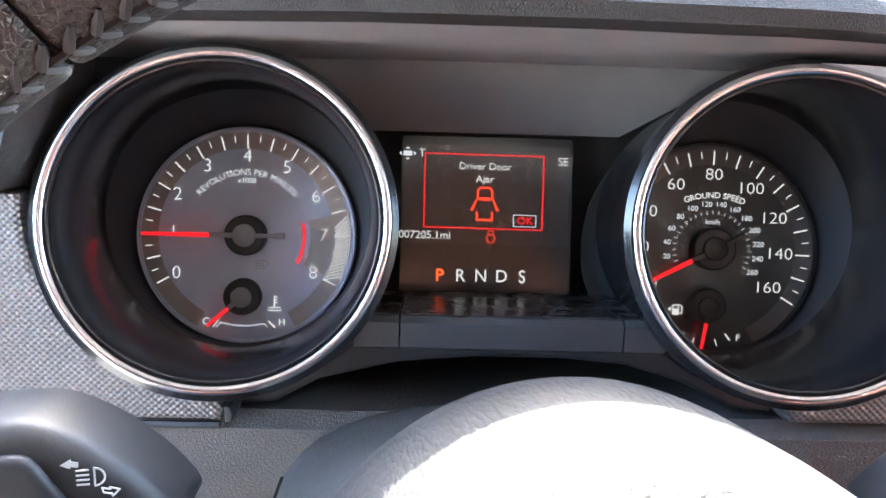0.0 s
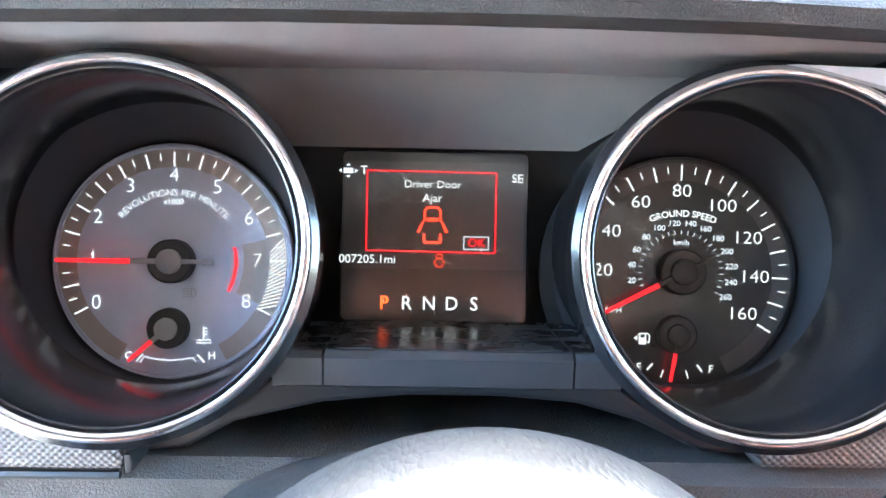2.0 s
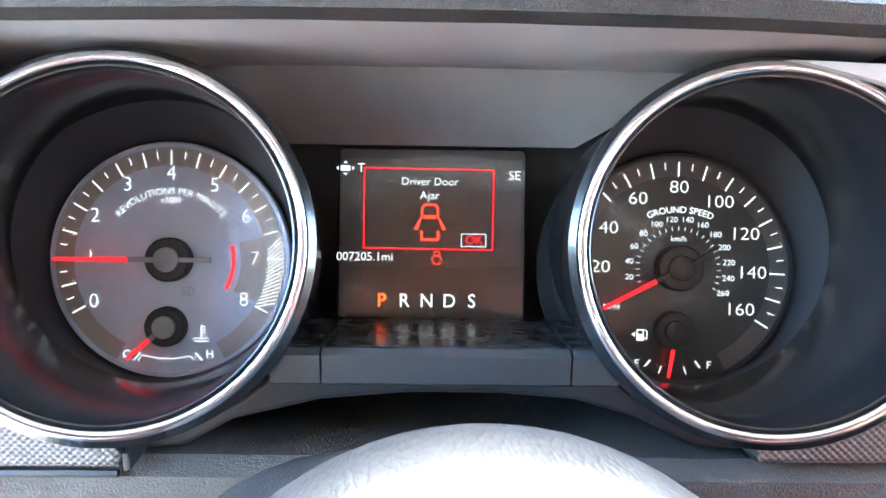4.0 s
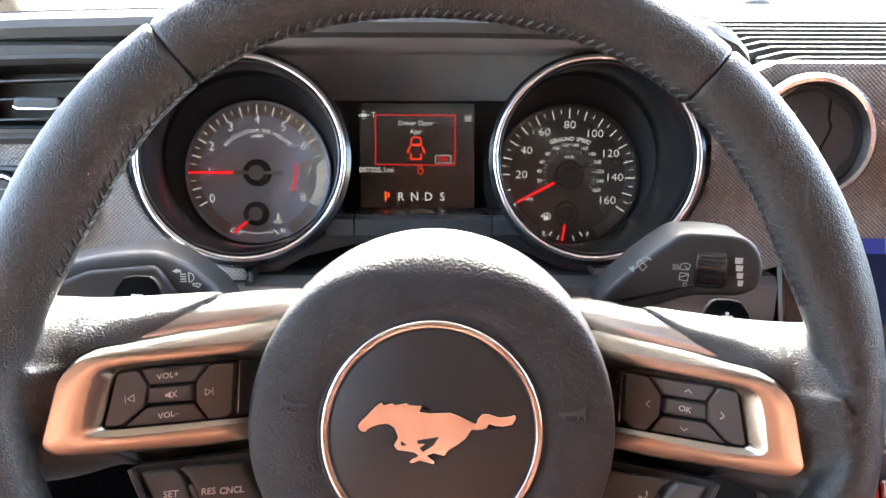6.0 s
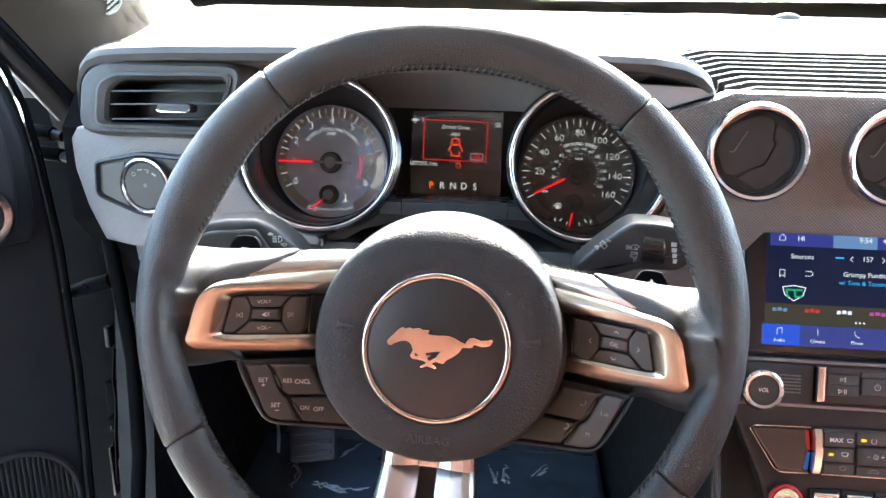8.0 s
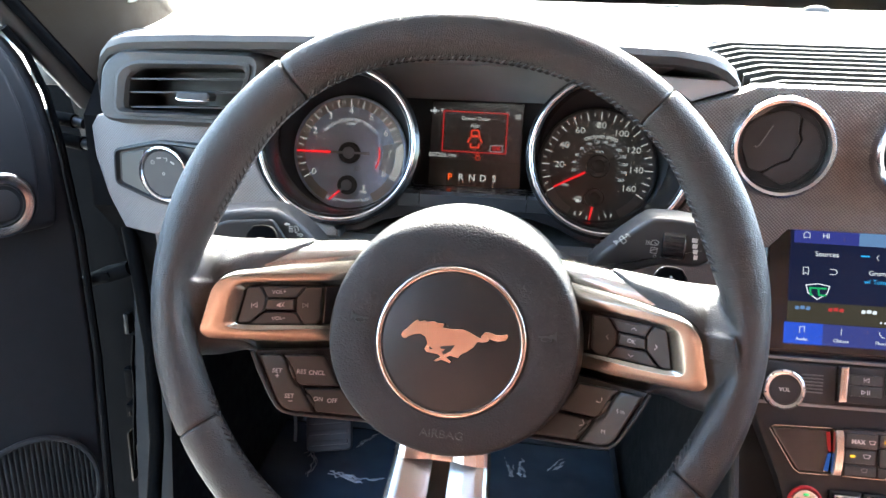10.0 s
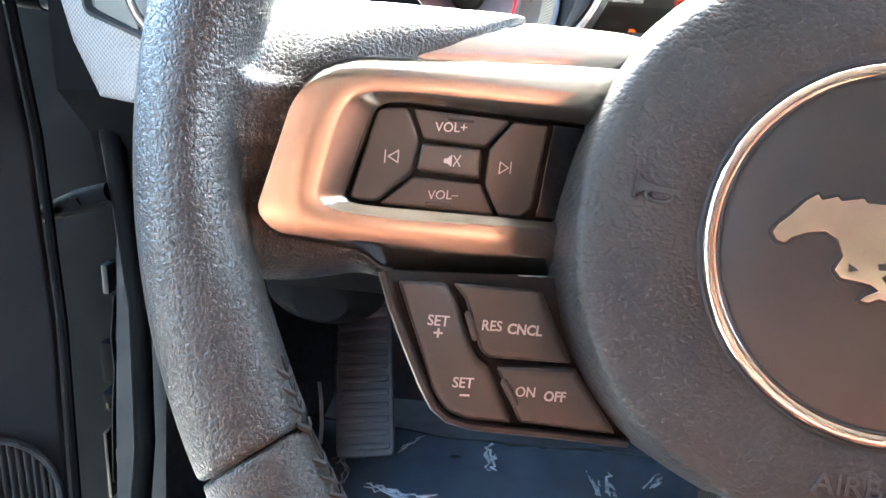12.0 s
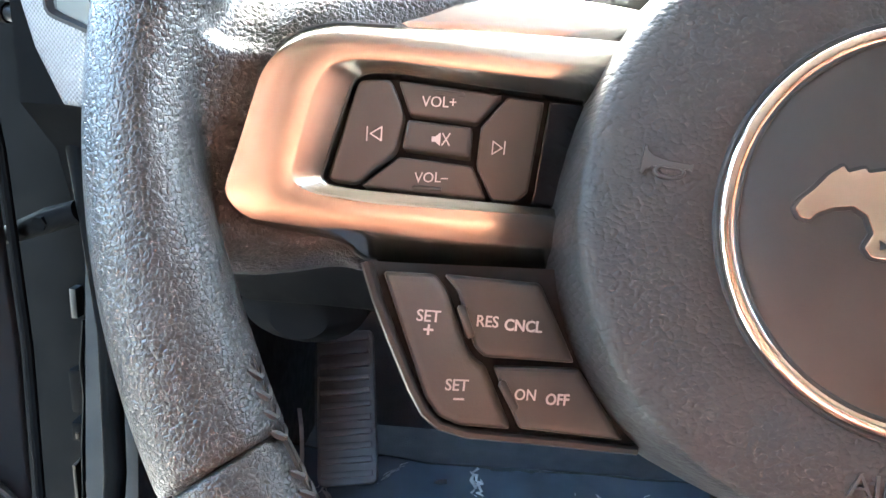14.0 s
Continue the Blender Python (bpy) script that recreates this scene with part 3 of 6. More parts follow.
def needle(name, parent, angle, r0, r1, w, hub_r, tail, cx=0, cy=0, z=0.006, grey=None, boss=None):
    """A needle with its boss: a round boss, a capped bar through it and a lit red blade."""
    turn = pose(cx, cy, 0, 0, 0, angle)
    grey, boss = grey or HUB_GREY, boss or MATTE
    outline = [(-tail, -w * 0.62), (-tail * 0.8, -w * 0.62), (-tail * 0.7, -w * 0.42), (0, -w * 0.55), (r0, -w * 0.55), (r0, w * 0.55), (0, w * 0.55), (-tail * 0.7, w * 0.42), (-tail * 0.8, w * 0.62), (-tail, w * 0.62)] if tail else [(0, -w * 0.6), (r0, -w * 0.6), (r0, w * 0.6), (0, w * 0.6)]
    base = part(name, prism(outline, z - 0.0012, z, 0.0003, 1), grey, parent, "grey needle bar with a lit red blade", at=turn)
    part("blade", prism([(r0 - 0.001, -w / 2), (r1, -w * 0.36), (r1, w * 0.36), (r0 - 0.001, w / 2)], z - 0.0004, z + 0.0006, 0.0002, 1), RED, base, "glowing red needle blade")
    part("boss", lathe([(hub_r * 1.55, 0.0), (hub_r * 1.52, z - 0.0022), (hub_r * 1.4, z - 0.0014)], 40, close_first=True, close_last=True), boss, base, "round dark needle boss")
    part("cap", lathe([(hub_r * 0.86, z - 0.0014), (hub_r * 0.85, z + 0.0006), (hub_r * 0.74, z + 0.0010)], 36, close_first=True, close_last=True), grey, base)
    return base


def gauge(name, label, dial, ring, ring_r, face, lip):
    """Housing of a deep-set dial: bright ring, gloss funnel, back plate and the raised dial."""
    g = thing(name, dial, label, "gauge", "instrument gauges")
    rel = dial.inverted() @ ring
    n = 96

    def circle(m, r, z):
        return [tuple(m @ Vector((r * math.cos(2 * math.pi * i / n), r * math.sin(2 * math.pi * i / n), z))) for i in range(n)]

    here = Matrix.Identity(4)
    throat = Matrix.Translation((*lip[0], 0.020))
    part("bezel", hoop(ring_r, 0.0021, n, 12), BRIGHT_RING, g, "bright polished bezel ring", at=rel)
    part("inner_ring", hoop(ring_r - 0.0030, 0.0008, n, 8, -0.0006), GLOSS, g, at=rel)
    part("outer_tube", stack([circle(rel, ring_r + 0.0014, -0.0005), circle(rel, ring_r + 0.0048, -0.003), circle(rel, ring_r + 0.0055, -0.012), circle(rel, ring_r + 0.006, -0.10)], close_first=False, close_last=False), GLOSS, g, "gloss black tube of the gauge")
    part("funnel", stack([circle(rel, ring_r - 0.0010, -0.001), circle(rel, ring_r - 0.0034, -0.004), circle(throat, lip[1], 0.0004)], close_first=False, close_last=False), FUNNEL, g, "gloss black funnel", sharp=60)
    part("well", stack([circle(throat, lip[1], 0.0002), circle(throat, lip[1] - 0.0012, -0.0030), circle(here, 0.0592, -0.0030), circle(here, 0.0574, -0.0060)], close_first=False, close_last=False), WELL, g, "dark wall between the funnel and the dial", sharp=60)
    part("back_plate", prism(arc(0, 0, 0.066, 0, 359, 71), -0.0085, -0.0062), GROOVE, g)
    part("dial", lathe([(0.0565, -0.006), (0.0565, -0.001), (0.0560, 0.0006), (0.0548, 0.0008), (0.0545, 0.0)], n, close_first=True, close_last=True), face, g, "round dial with a raised dark edge")
    return g


TACH = facing(-0.1484, 0.3176, 0.6816, 12.0, 3.0)
tach = gauge("tachometer", "tachometer with a grey dial, red needle and bright ring", TACH, facing(-0.1360, 0.219, 0.7102, 16.5, 7.5), 0.0662, FACE, ((-0.0003, 0.0095), 0.0645))
Z = 0.0002
band("scale_band", tach, FACE_BAND, 0.0450, 0.0536, -62, 242, Z)
span = lambda v: 209 - v * 29.8
ticks("tick_mark", tach, WHITE, [span(v / 2) for v in range(0, 15)] + [span(8)], 0.0455, 0.0520, 0.00075, Z + 0.0002)
ticks("small_tick_mark", tach, WHITE, [span(v / 2 + 0.25) for v in range(0, 14)], 0.0485, 0.0517, 0.0005, Z + 0.0002)
for k in range(17):
    a0, a1 = radians(span(6.72) - k * 2.2 - 3.2), radians(span(6.72) - k * 2.2 + 3.2)
    part("hatch_line", stroke([(0.0458 * math.cos(a0), 0.0458 * math.sin(a0)), (0.0532 * math.cos(a1), 0.0532 * math.sin(a1))], 0.0006, Z + 0.0002, Z + 0.0004), WHITE, tach)
for v in (0, 2, 3, 4, 5, 6, 7, 8):
    a = radians(span(v))
    rn = 0.0410 if v < 7 else 0.0394
    lettering("numeral", str(v), 0.0098, rn * math.cos(a), rn * math.sin(a), Z + 0.0002, WHITE, tach, bold=-0.00015)
lettering("numeral", "1", 0.0052, -0.0375, 0.0026, Z + 0.0002, WHITE, tach)
curved_words("scale_caption", "REVOLUTIONS PER MINUTE", 0.0046, 0.0327, 90, Z + 0.0002, WHITE, tach, bold=-0.00006)
lettering("scale_factor", "x1000", 0.0038, -0.0002, 0.0284, Z + 0.0002, WHITE, tach)
band("red_zone", tach, RED, 0.0288, 0.0301, -29, 13, Z + 0.0003, 20)
band("grey_zone", tach, FACE_BAND, 0.0330, 0.0448, -27, 14, Z, 20)
needle("needle", tach, 179.5, 0.0185, 0.0512, 0.0024, 0.0068, 0.0205, z=0.0095)
needle("temperature_needle", tach, 221, 0.0098, 0.0225, 0.0020, 0.0062, 0.0, -0.0016, -0.0318, 0.0075)
bm = stroke([(-0.0172, -0.0478), (-0.0142, -0.0442)], 0.0005, Z, Z + 0.0002)
stroke([(-0.0152, -0.0482), (-0.0136, -0.0455), (-0.006, -0.0470), (0.001, -0.0473), (0.0094, -0.0461), (0.0108, -0.0482)], 0.00035, Z, Z + 0.0002, bm)
stroke([(0.0116, -0.0448), (0.0146, -0.0480)], 0.0008, Z, Z + 0.0002, bm)
part("temperature_scale", bm, WHITE, tach)
lettering("letter", "C", 0.0052, -0.0207, -0.0450, Z + 0.0002, WHITE, tach)
lettering("letter", "H", 0.0052, 0.0183, -0.0453, Z + 0.0002, WHITE, tach)
bm = stroke([(0.0143, -0.0315), (0.0143, -0.0372)], 0.0007, Z, Z + 0.0002)
for k in range(3):
    stroke([(0.0146, -0.0320 - k * 0.0015), (0.0160, -0.0320 - k * 0.0015)], 0.0005, Z, Z + 0.0002, bm)
for k in range(2):
    stroke([(0.0110 + i * 0.0011, -0.0378 - k * 0.0014 + (0.0004 if i % 2 else 0)) for i in range(7)], 0.00045, Z, Z + 0.0002, bm)
part("coolant_symbol", bm, WHITE, tach)
bm = stroke(arc(0.0085, -0.0150, 0.0022, -90, 90, 8), 0.0003, Z, Z + 0.0002)
stroke([(0.0085, -0.0128), (0.0085, -0.0172)], 0.0003, Z, Z + 0.0002, bm)
for k in range(4):
    stroke([(0.0045, -0.0133 - k * 0.0012), (0.0078, -0.0133 - k * 0.0012)], 0.0003, Z, Z + 0.0002, bm)
part("lamp_symbol", bm, HUB_GREY, tach)

SPEED = facing(0.0932, 0.3176, 0.6796, 12.0, -3.0)
speedo = gauge("speedometer", "speedometer with a black dial, red needle and bright ring", SPEED, facing(0.0952, 0.219, 0.7102, 14.0, -7.5), 0.0655, FACE_DARK, ((0.0008, 0.0118), 0.0633))
band("scale_band", speedo, BAND_DARK, 0.0450, 0.0536, -62, 242, Z)
pace = lambda v: 209 - v * 1.5
ticks("tick_mark", speedo, WHITE, [pace(v) for v in range(0, 161, 10)], 0.0452, 0.0520, 0.00080, Z + 0.0002)
ticks("small_tick_mark", speedo, WHITE, [pace(v) for v in range(5, 160, 10)], 0.0485, 0.0517, 0.0005, Z + 0.0002)
for v in (20, 40, 60, 80, 100, 120, 140, 160):
    a, rn = radians(pace(v)), np.interp(v, (20, 40, 60, 80, 100, 120, 140, 160), (0.0361, 0.0380, 0.0389, 0.0398, 0.0386, 0.0370, 0.0361, 0.0359))
    lettering("numeral", str(v), 0.0086, 0.0006 + rn * math.cos(a), rn * math.sin(a), Z + 0.0002, WHITE, speedo, bold=-0.00010, stretch=1.12)
lettering("unit", "MPH", 0.0040, -0.0300, -0.0185, Z + 0.0002, WHITE, speedo, turn=0)
curved_words("scale_caption", "GROUND SPEED", 0.0044, 0.0400, 90, Z + 0.0002, WHITE, speedo, bold=0.00006).matrix_basis = pose(0.0020, -0.0110, 0)
for v in range(20, 261, 20):
    a = radians(208.7 - v * 0.91)
    lettering("small_numeral", str(v), 0.0040, 0.0020 + 0.0240 * math.cos(a), 0.0005 + 0.0240 * math.sin(a), Z + 0.0002, DIM, speedo)
ticks("metric_tick", speedo, DIM, [208.7 - v * 0.91 for v in range(0, 261, 10)], 0.0186, 0.0206 - 0.0002, 0.0003, Z + 0.0002, 0.0016, 0.0005)
lettering("unit", "km/h", 0.0038, 0.0016, 0.0150, Z + 0.0002, DIM, speedo)
needle("needle", speedo, 208.4, 0.0145, 0.0460, 0.0023, 0.0072, 0.0165, 0.0012, 0.0010, z=0.0095, grey=HUB_DARK, boss=BOSS_DARK)
needle("fuel_needle", speedo, 261, 0.0098, 0.0222, 0.0018, 0.0060, 0.0, -0.0002, -0.0290, 0.0075, grey=HUB_DARK, boss=BOSS_DARK)
bm = bmesh.new()
for a in (232, 252, 288, 308):
    c, s = math.cos(radians(a)), math.sin(radians(a))
    stroke([(0.0175 * c, -0.0300 + 0.0175 * s), (0.0210 * c, -0.0300 + 0.0210 * s)], 0.0005 if a in (252, 288) else 0.0008, Z, Z + 0.0002, bm)
part("fuel_scale", bm, WHITE, speedo)
lettering("letter", "E", 0.0050, -0.0172, -0.0455, Z + 0.0002, WHITE, speedo)
lettering("letter", "F", 0.0050, 0.0172, -0.0455, Z + 0.0002, WHITE, speedo)
bm = prism([(-0.0175, -0.0345), (-0.0140, -0.0345), (-0.0140, -0.0290), (-0.0175, -0.0290)], Z, Z + 0.0002)
stroke([(-0.0138, -0.0330), (-0.0126, -0.0338), (-0.0124, -0.0300), (-0.0138, -0.0290)], 0.0005, Z, Z + 0.0002, bm)
prism([(-0.0200, -0.0315), (-0.0182, -0.0303), (-0.0182, -0.0327)], Z, Z + 0.0002, bm=bm)
part("fuel_symbol", bm, WHITE, speedo)
part("symbol_window", prism([(-0.0168, -0.0312), (-0.0147, -0.0312), (-0.0147, -0.0296), (-0.0168, -0.0296)], Z + 0.0002, Z + 0.0004), FACE_DARK, speedo)

# ---- information display ----
display = thing("information_display", facing(-0.0111, 0.319, 0.6883, 12.0), "dark information display showing a door-ajar warning", "display")
part("screen", cap(mm([(-58, -34), (32, -34), (32, 48), (-58, 48)]), 0.003, 4, -0.006, -0.0006, 0.0005, 1), SCREEN, display, "dark glass screen")
part("lcd_area", prism(mm([(-56.5, -8.5), (30, -8.5), (30, 43), (-56.5, 43)]), -0.0006, -0.0004), smooth("lcd_black", (0.034, 0.034, 0.036), 0.16), display)
part("warning_frame", stroke(mm([(-45.6, 38.4), (16.4, 38.0), (16.2, -0.4), (-45.6, 0)]), 0.0006, 0, 0.0002, closed=True), RED, display, "red outlined warning box")
for text, size, x, y, m in (("Driver Door", 0.0053, -14.2, 32.0, WHITE), ("Ajar", 0.0056, -14.2, 25.4, WHITE), ("SE", 0.0060, 26.5, 35.4, WHITE), ("T", 0.0060, -47.2, 38.2, WHITE), ("007205.1mi", 0.0058, -45.0, -4.3, WHITE), ("OK", 0.0058, 7.3, 4.2, RED)):
    lettering("message", text, size, x / 1000, y / 1000, 0, m, display)
part("button_outline", stroke(mm([(1.2, 1.2), (13.0, 1.2), (13.0, 7.2), (1.2, 7.2)]), 0.0004, 0, 0.0002, closed=True), DIM, display)


SIGN_RED = lit("sign_red", (1.0, 0.05, 0.02), 0.80)


def car_sign(name, s, cx, cy, label=""):
    """The warning's outline of a car from above with its front doors open."""
    line = lambda pts: [(cx + x * s, cy + y * s) for x, y in pts]
    body = part(name, stroke(line(((-4, 3), (-4, 8), (-2.6, 9.6), (2.6, 9.6), (4, 8), (4, 3))), 1.1 * s, 0, 0.0002), SIGN_RED, display, label)
    part("windscreen_bar", stroke(line(((-2.4, 3.4), (2.4, 3.4))), 1.9 * s, 0, 0.0002), SIGN_RED, body)
    part("rear_line", stroke(line(((-4.2, -4), (-4.2, -8.2), (4.2, -8.2), (4.2, -4))), 1.2 * s, 0, 0.0002), SIGN_RED, body)
    for k in (-1, 1):
        part("door_mark", prism(line([(k * x, y) for x, y in ((4.2, 2.6), (5.2, 2.6), (8.2, -3.0), (6.4, -3.4))][::k]), 0, 0.0002), SIGN_RED, body)


car_sign("door_sign", 0.00094, -0.0140, 0.0120, "glowing red open-door symbol")
car_sign("small_door_sign", 0.00034, -0.0105, -0.0046)
bm = prism(mm([(-57, 36.8), (-52.4, 36.8), (-52.4, 39.4), (-57, 39.4)]), 0, 0.0002)
for x, y, dx, dy in ((-54.7, 40.8, 0, 1), (-54.7, 35.4, 0, -1), (-58.3, 38.1, -1, 0), (-51.1, 38.1, 1, 0)):
    prism(mm([(x + dx * 0.9, y + dy * 0.9), (x + dy * 1.1 - dx * 0.4, y - dx * 1.1 - dy * 0.4), (x - dy * 1.1 - dx * 0.4, y + dx * 1.1 - dy * 0.4)]), 0, 0.0002, bm=bm)
part("pad_symbol", bm, DIM, display)
for i, c in enumerate("PRNDS"):
    lettering("gear_letter", c, 0.0092, (-36.7 + 10.8 * i) / 1000, -0.0253, 0, ORANGE if c == "P" else WHITE, display, bold=0.00006, stretch=0.95, label="lit orange letter" if c == "P" else "")


# ---- steering wheel ----
WHEEL = facing(-0.0103, 0.0055, 0.6294, 20.0, 0.0, -2.2)
wheel = thing("steering_wheel", WHEEL, "black leather three-spoke steering wheel with satin metal spokes", "steering wheel")
RIM_C, RIM_R, RIM_Z = (0.0018, 0.0187), 0.1709, 0.0130


def rim_point(a, b, grow=0.0):
    """A point of the rim's skin: a round the wheel, b round the tube (0 outward, 90 to the driver)."""
    da = lambda c, w: math.exp(-(((a - c + 180) % 360 - 180) / w) ** 2)
    rr, rz = 0.0142 + grow, 0.0134 + grow
    c, s = math.cos(radians(b)), math.sin(radians(b))
    swell = (0.0046 * (da(155, 15) + da(25, 15)) + 0.0012 * da(90, 40)) * max(0.0, -c)  # palm swells on the inside
    swell -= 0.0072 * (da(183, 12) + da(357, 12)) * max(0.0, -c)  # drawn back beside the spokes
    R = RIM_R - 0.0042 * da(90, 24) + rr * c - swell
    x, y = RIM_C[0] + R * math.cos(radians(a)), RIM_C[1] + R * math.sin(radians(a))
    return (x, y, RIM_Z - 0.055 * x + 0.057 * y + rz * s)


def rim_piece(a0, a1, skew=0.0):
    n = max(8, int(abs(a1 - a0) / 2))
    loops = []
    stops = [a0, a0 + 0.12, a0 + 0.35, a0 + 0.7] + list(np.linspace(a0 + 1.6, a1 - 1.6, n)) + [a1 - 0.7, a1 - 0.35, a1 - 0.12, a1]
    for i, a in enumerate(stops):
        k = min(i, len(stops) - 1 - i)
        lean = skew * (1 if i < len(stops) / 2 else -1) * max(0.0, 1 - k / 8)
        loops.append([rim_point(a + lean * math.cos(radians(b)), b, (-0.0016, -0.0008, -0.0003, -0.0001)[k] if k < 4 else 0.0) for b in np.linspace(0, 360, 33)[:-1]])
    return stack(loops)


SEAMS = (130.3, 51.2, -30.0, 209.8)


def key_lift(x, y):
    """The lean of the spokes' faces, on the driver's left."""
    return -0.0071 + 0.568 * (abs(x) - 0.110) + 0.36 * (y - 0.010)


def pod_lift(x, y):
    return -0.0060 + 0.50 * (abs(x) - 0.110) + 0.05 * (y - 0.010)


def flip(bm, k):
    """Turns a piece built for the left spoke into its twin on the right."""
    if k > 0:
        for v in bm.verts:
            v.co = Vector((-v.co.x - 0.001, v.co.y + 0.0012, v.co.z - 0.010))
    return bm


def between(x, table):
    return float(np.interp(x, [p[0] for p in table], [p[1] for p in table]))


EDGE_TOP = [(-0.176, 0.018), (-0.151, 0.0164), (-0.1481, 0.0228), (-0.1438, 0.0272), (-0.1373, 0.0309), (-0.128, 0.0330), (-0.1134, 0.0362), (-0.094, 0.0400), (-0.075, 0.0430), (-0.05, 0.046)]
EDGE_LOW = [(-0.176, -0.0110), (-0.1534, -0.0144), (-0.147, -0.0148), (-0.1374, -0.0149), (-0.1323, -0.0161), (-0.1276, -0.0198)]


def leather_body(k):
    """The hide that runs from the rim on to a spoke: rim tube, thumb rest and under-spoke web, melted into one skin."""
    bm = bmesh.new()
    c0, c1 = (SEAMS[0], SEAMS[3]) if k < 0 else (SEAMS[2], SEAMS[1])
    stack([[rim_point(a, b, 0.0004) for b in np.linspace(0, 360, 41)[:-1]] for a in np.linspace(c0 - 5, c1 + 5, 60)], bm)
    web = bmesh.new()
    loops = []
    for f in np.linspace(0, 1, 26):  # thumb rest, above the bezel
        x0, loop = -0.170 + 0.052 * f, []
        ye = between(x0, EDGE_TOP)
        h, l = 0.0515 + 0.0045 * f - 0.0022 * math.sin(math.pi * f) - ye, key_lift(x0, ye)
        for v, d in ((-0.30, -0.0040), (0.0, -0.0034), (0.16, -0.0038), (0.34, -0.0056), (0.52, -0.0085), (0.70, -0.0124), (0.85, -0.0172), (0.95, -0.0222), (1.0, -0.0290), (0.92, -0.036), (-0.30, -0.036)):
            y = ye + h * v
            loop.append((x0 + f * f * max(0.0, y - 0.036) * 1.12, y, l + d + 0.10 * f * max(0.0, y - 0.036) - 0.0030 * max(0.0, f / 0.4 - 1.5) ** 2))
        loops.append(loop)
    stack(loops, web)
    loops = []
    for f in np.linspace(0, 1, 20):  # web below the bezel
        x0 = -0.172 + 0.0435 * f
        ye, l = between(x0, EDGE_LOW), key_lift(x0, between(x0, EDGE_LOW))
        w = 0.0155 - 0.0115 * f ** 1.5
        loops.append([(x0, ye + v * w, l + d) for v, d in ((0.6, -0.0040), (0.0, -0.0034), (-0.35, -0.0042), (-0.70, -0.0075), (-0.95, -0.0125), (-1.0, -0.0180), (-0.8, -0.024), (0.9, -0.024))])
    stack(loops, web)
    loops = []
    for f in np.linspace(0, 1, 14):  # between the rim and the bezel's outer end
        y = -0.012 + 0.034 * f
        xe = -0.1575 + 0.0075 * f
        l = key_lift(xe, y)
        loops.append([(xe + dx, y, l + d) for dx, d in ((0.006, -0.0040), (0.0, -0.0032), (-0.003, -0.0010), (-0.007, 0.0030), (-0.011, 0.0080), (-0.015, 0.0120), (-0.016, -0.020), (0.006, -0.020))])
    stack(loops, web)
    me = bpy.data.meshes.new("web")
    flip(tidy(web), k).to_mesh(me)
    web.free()
    bm.from_mesh(me)
    bpy.data.meshes.remove(me)
    me = bpy.data.meshes.new("form")
    tidy(bm).to_mesh(me)
    bm.free()
    form = new("form", me)
    melt = form.modifiers.new("melt", "REMESH")
    melt.mode, melt.voxel_size = "VOXEL", 0.0013
    ease = form.modifiers.new("ease", "SMOOTH")
    ease.factor, ease.iterations = 0.5, 16
    skin = bpy.data.meshes.new_from_object(form.evaluated_get(bpy.context.evaluated_depsgraph_get()))
    bpy.data.objects.remove(form)
    bpy.data.meshes.remove(me)
    bm = bmesh.new()
    bm.from_mesh(skin)
    bpy.data.meshes.remove(skin)
    for a, side in ((c0, -1), (c1, 1)):  # trim at the two seams, the ends turned in
        lean = a + {SEAMS[3]: 8.0, SEAMS[2]: -8.0}.get(a, 0.0)
        out = Vector((-math.sin(radians(lean)), math.cos(radians(lean)), 0)) * side
        mid = Vector(rim_point(a, 0)).lerp(Vector(rim_point(a, 180)), 0.5)
        bmesh.ops.bisect_plane(bm, geom=bm.verts[:] + bm.edges[:] + bm.faces[:], plane_co=mid - out * 0.0002, plane_no=out, clear_outer=True)
        for v in bm.verts:
            d = (mid - v.co).dot(out)
            if d < 0.0022 and (v.co - mid).length < 0.03:
                axis = v.co - mid
                axis -= out * axis.dot(out)
                v.co -= axis.normalized() * 0.0014 * (1 - d / 0.0022) ** 2
    return bm


for a0, a1, skew in ((SEAMS[1], SEAMS[0], 0.0), (SEAMS[3], 360 + SEAMS[2], 0.66)):
    part("rim_cover", rim_piece(a0 + 0.06, a1 - 0.06, skew), LEATHER, wheel, "grained black leather rim cover", sharp=60)
for k in (-1, 1):
    part("grip_cover", leather_body(k), LEATHER, wheel, "grained black leather running from the rim on to the spoke", sharp=80)
part("rim_core", stack([[rim_point(a, b, -0.0022) for b in np.linspace(0, 360, 17)[:-1]] for a in np.linspace(0, 360, 91)], close_first=False, close_last=False), GROOVE, wheel)
# cross-stitching along the inside of the rim
RIM_THREAD = smooth("black_thread", (0.014, 0.014, 0.015), 0.6)
for a in np.arange(-148, 209, 1.6):
    if not (165 < a < 203 or -22 < a < 15):
        bm = bmesh.new()
        for b0 in (157, 183):
            p, q = Vector(rim_point(a, b0, 0.0002)), Vector(rim_point(a + 0.9, 170, 0.0004))
            tube([p, p.lerp(q, 0.5) + (q - p).cross(Vector((0, 0, 1))).normalized() * 0.0, q], [0.0004, 0.0009, 0.0008], 6, bm)
        part("rim_stitch", bm, RIM_THREAD, wheel)
for a0, a1 in ((15, 165), (203, 338)):
    part("rim_joint", tube([rim_point(a, 172, -0.0001) for a in np.linspace(a0, a1, 60)], 0.0007, 5), GROOVE, wheel)


# airbag cover
def hub_radius(a):
    s = math.sin(a)
    return 0.0845 + (0.0055 * s * s if s > 0 else -0.0075 * s * s)


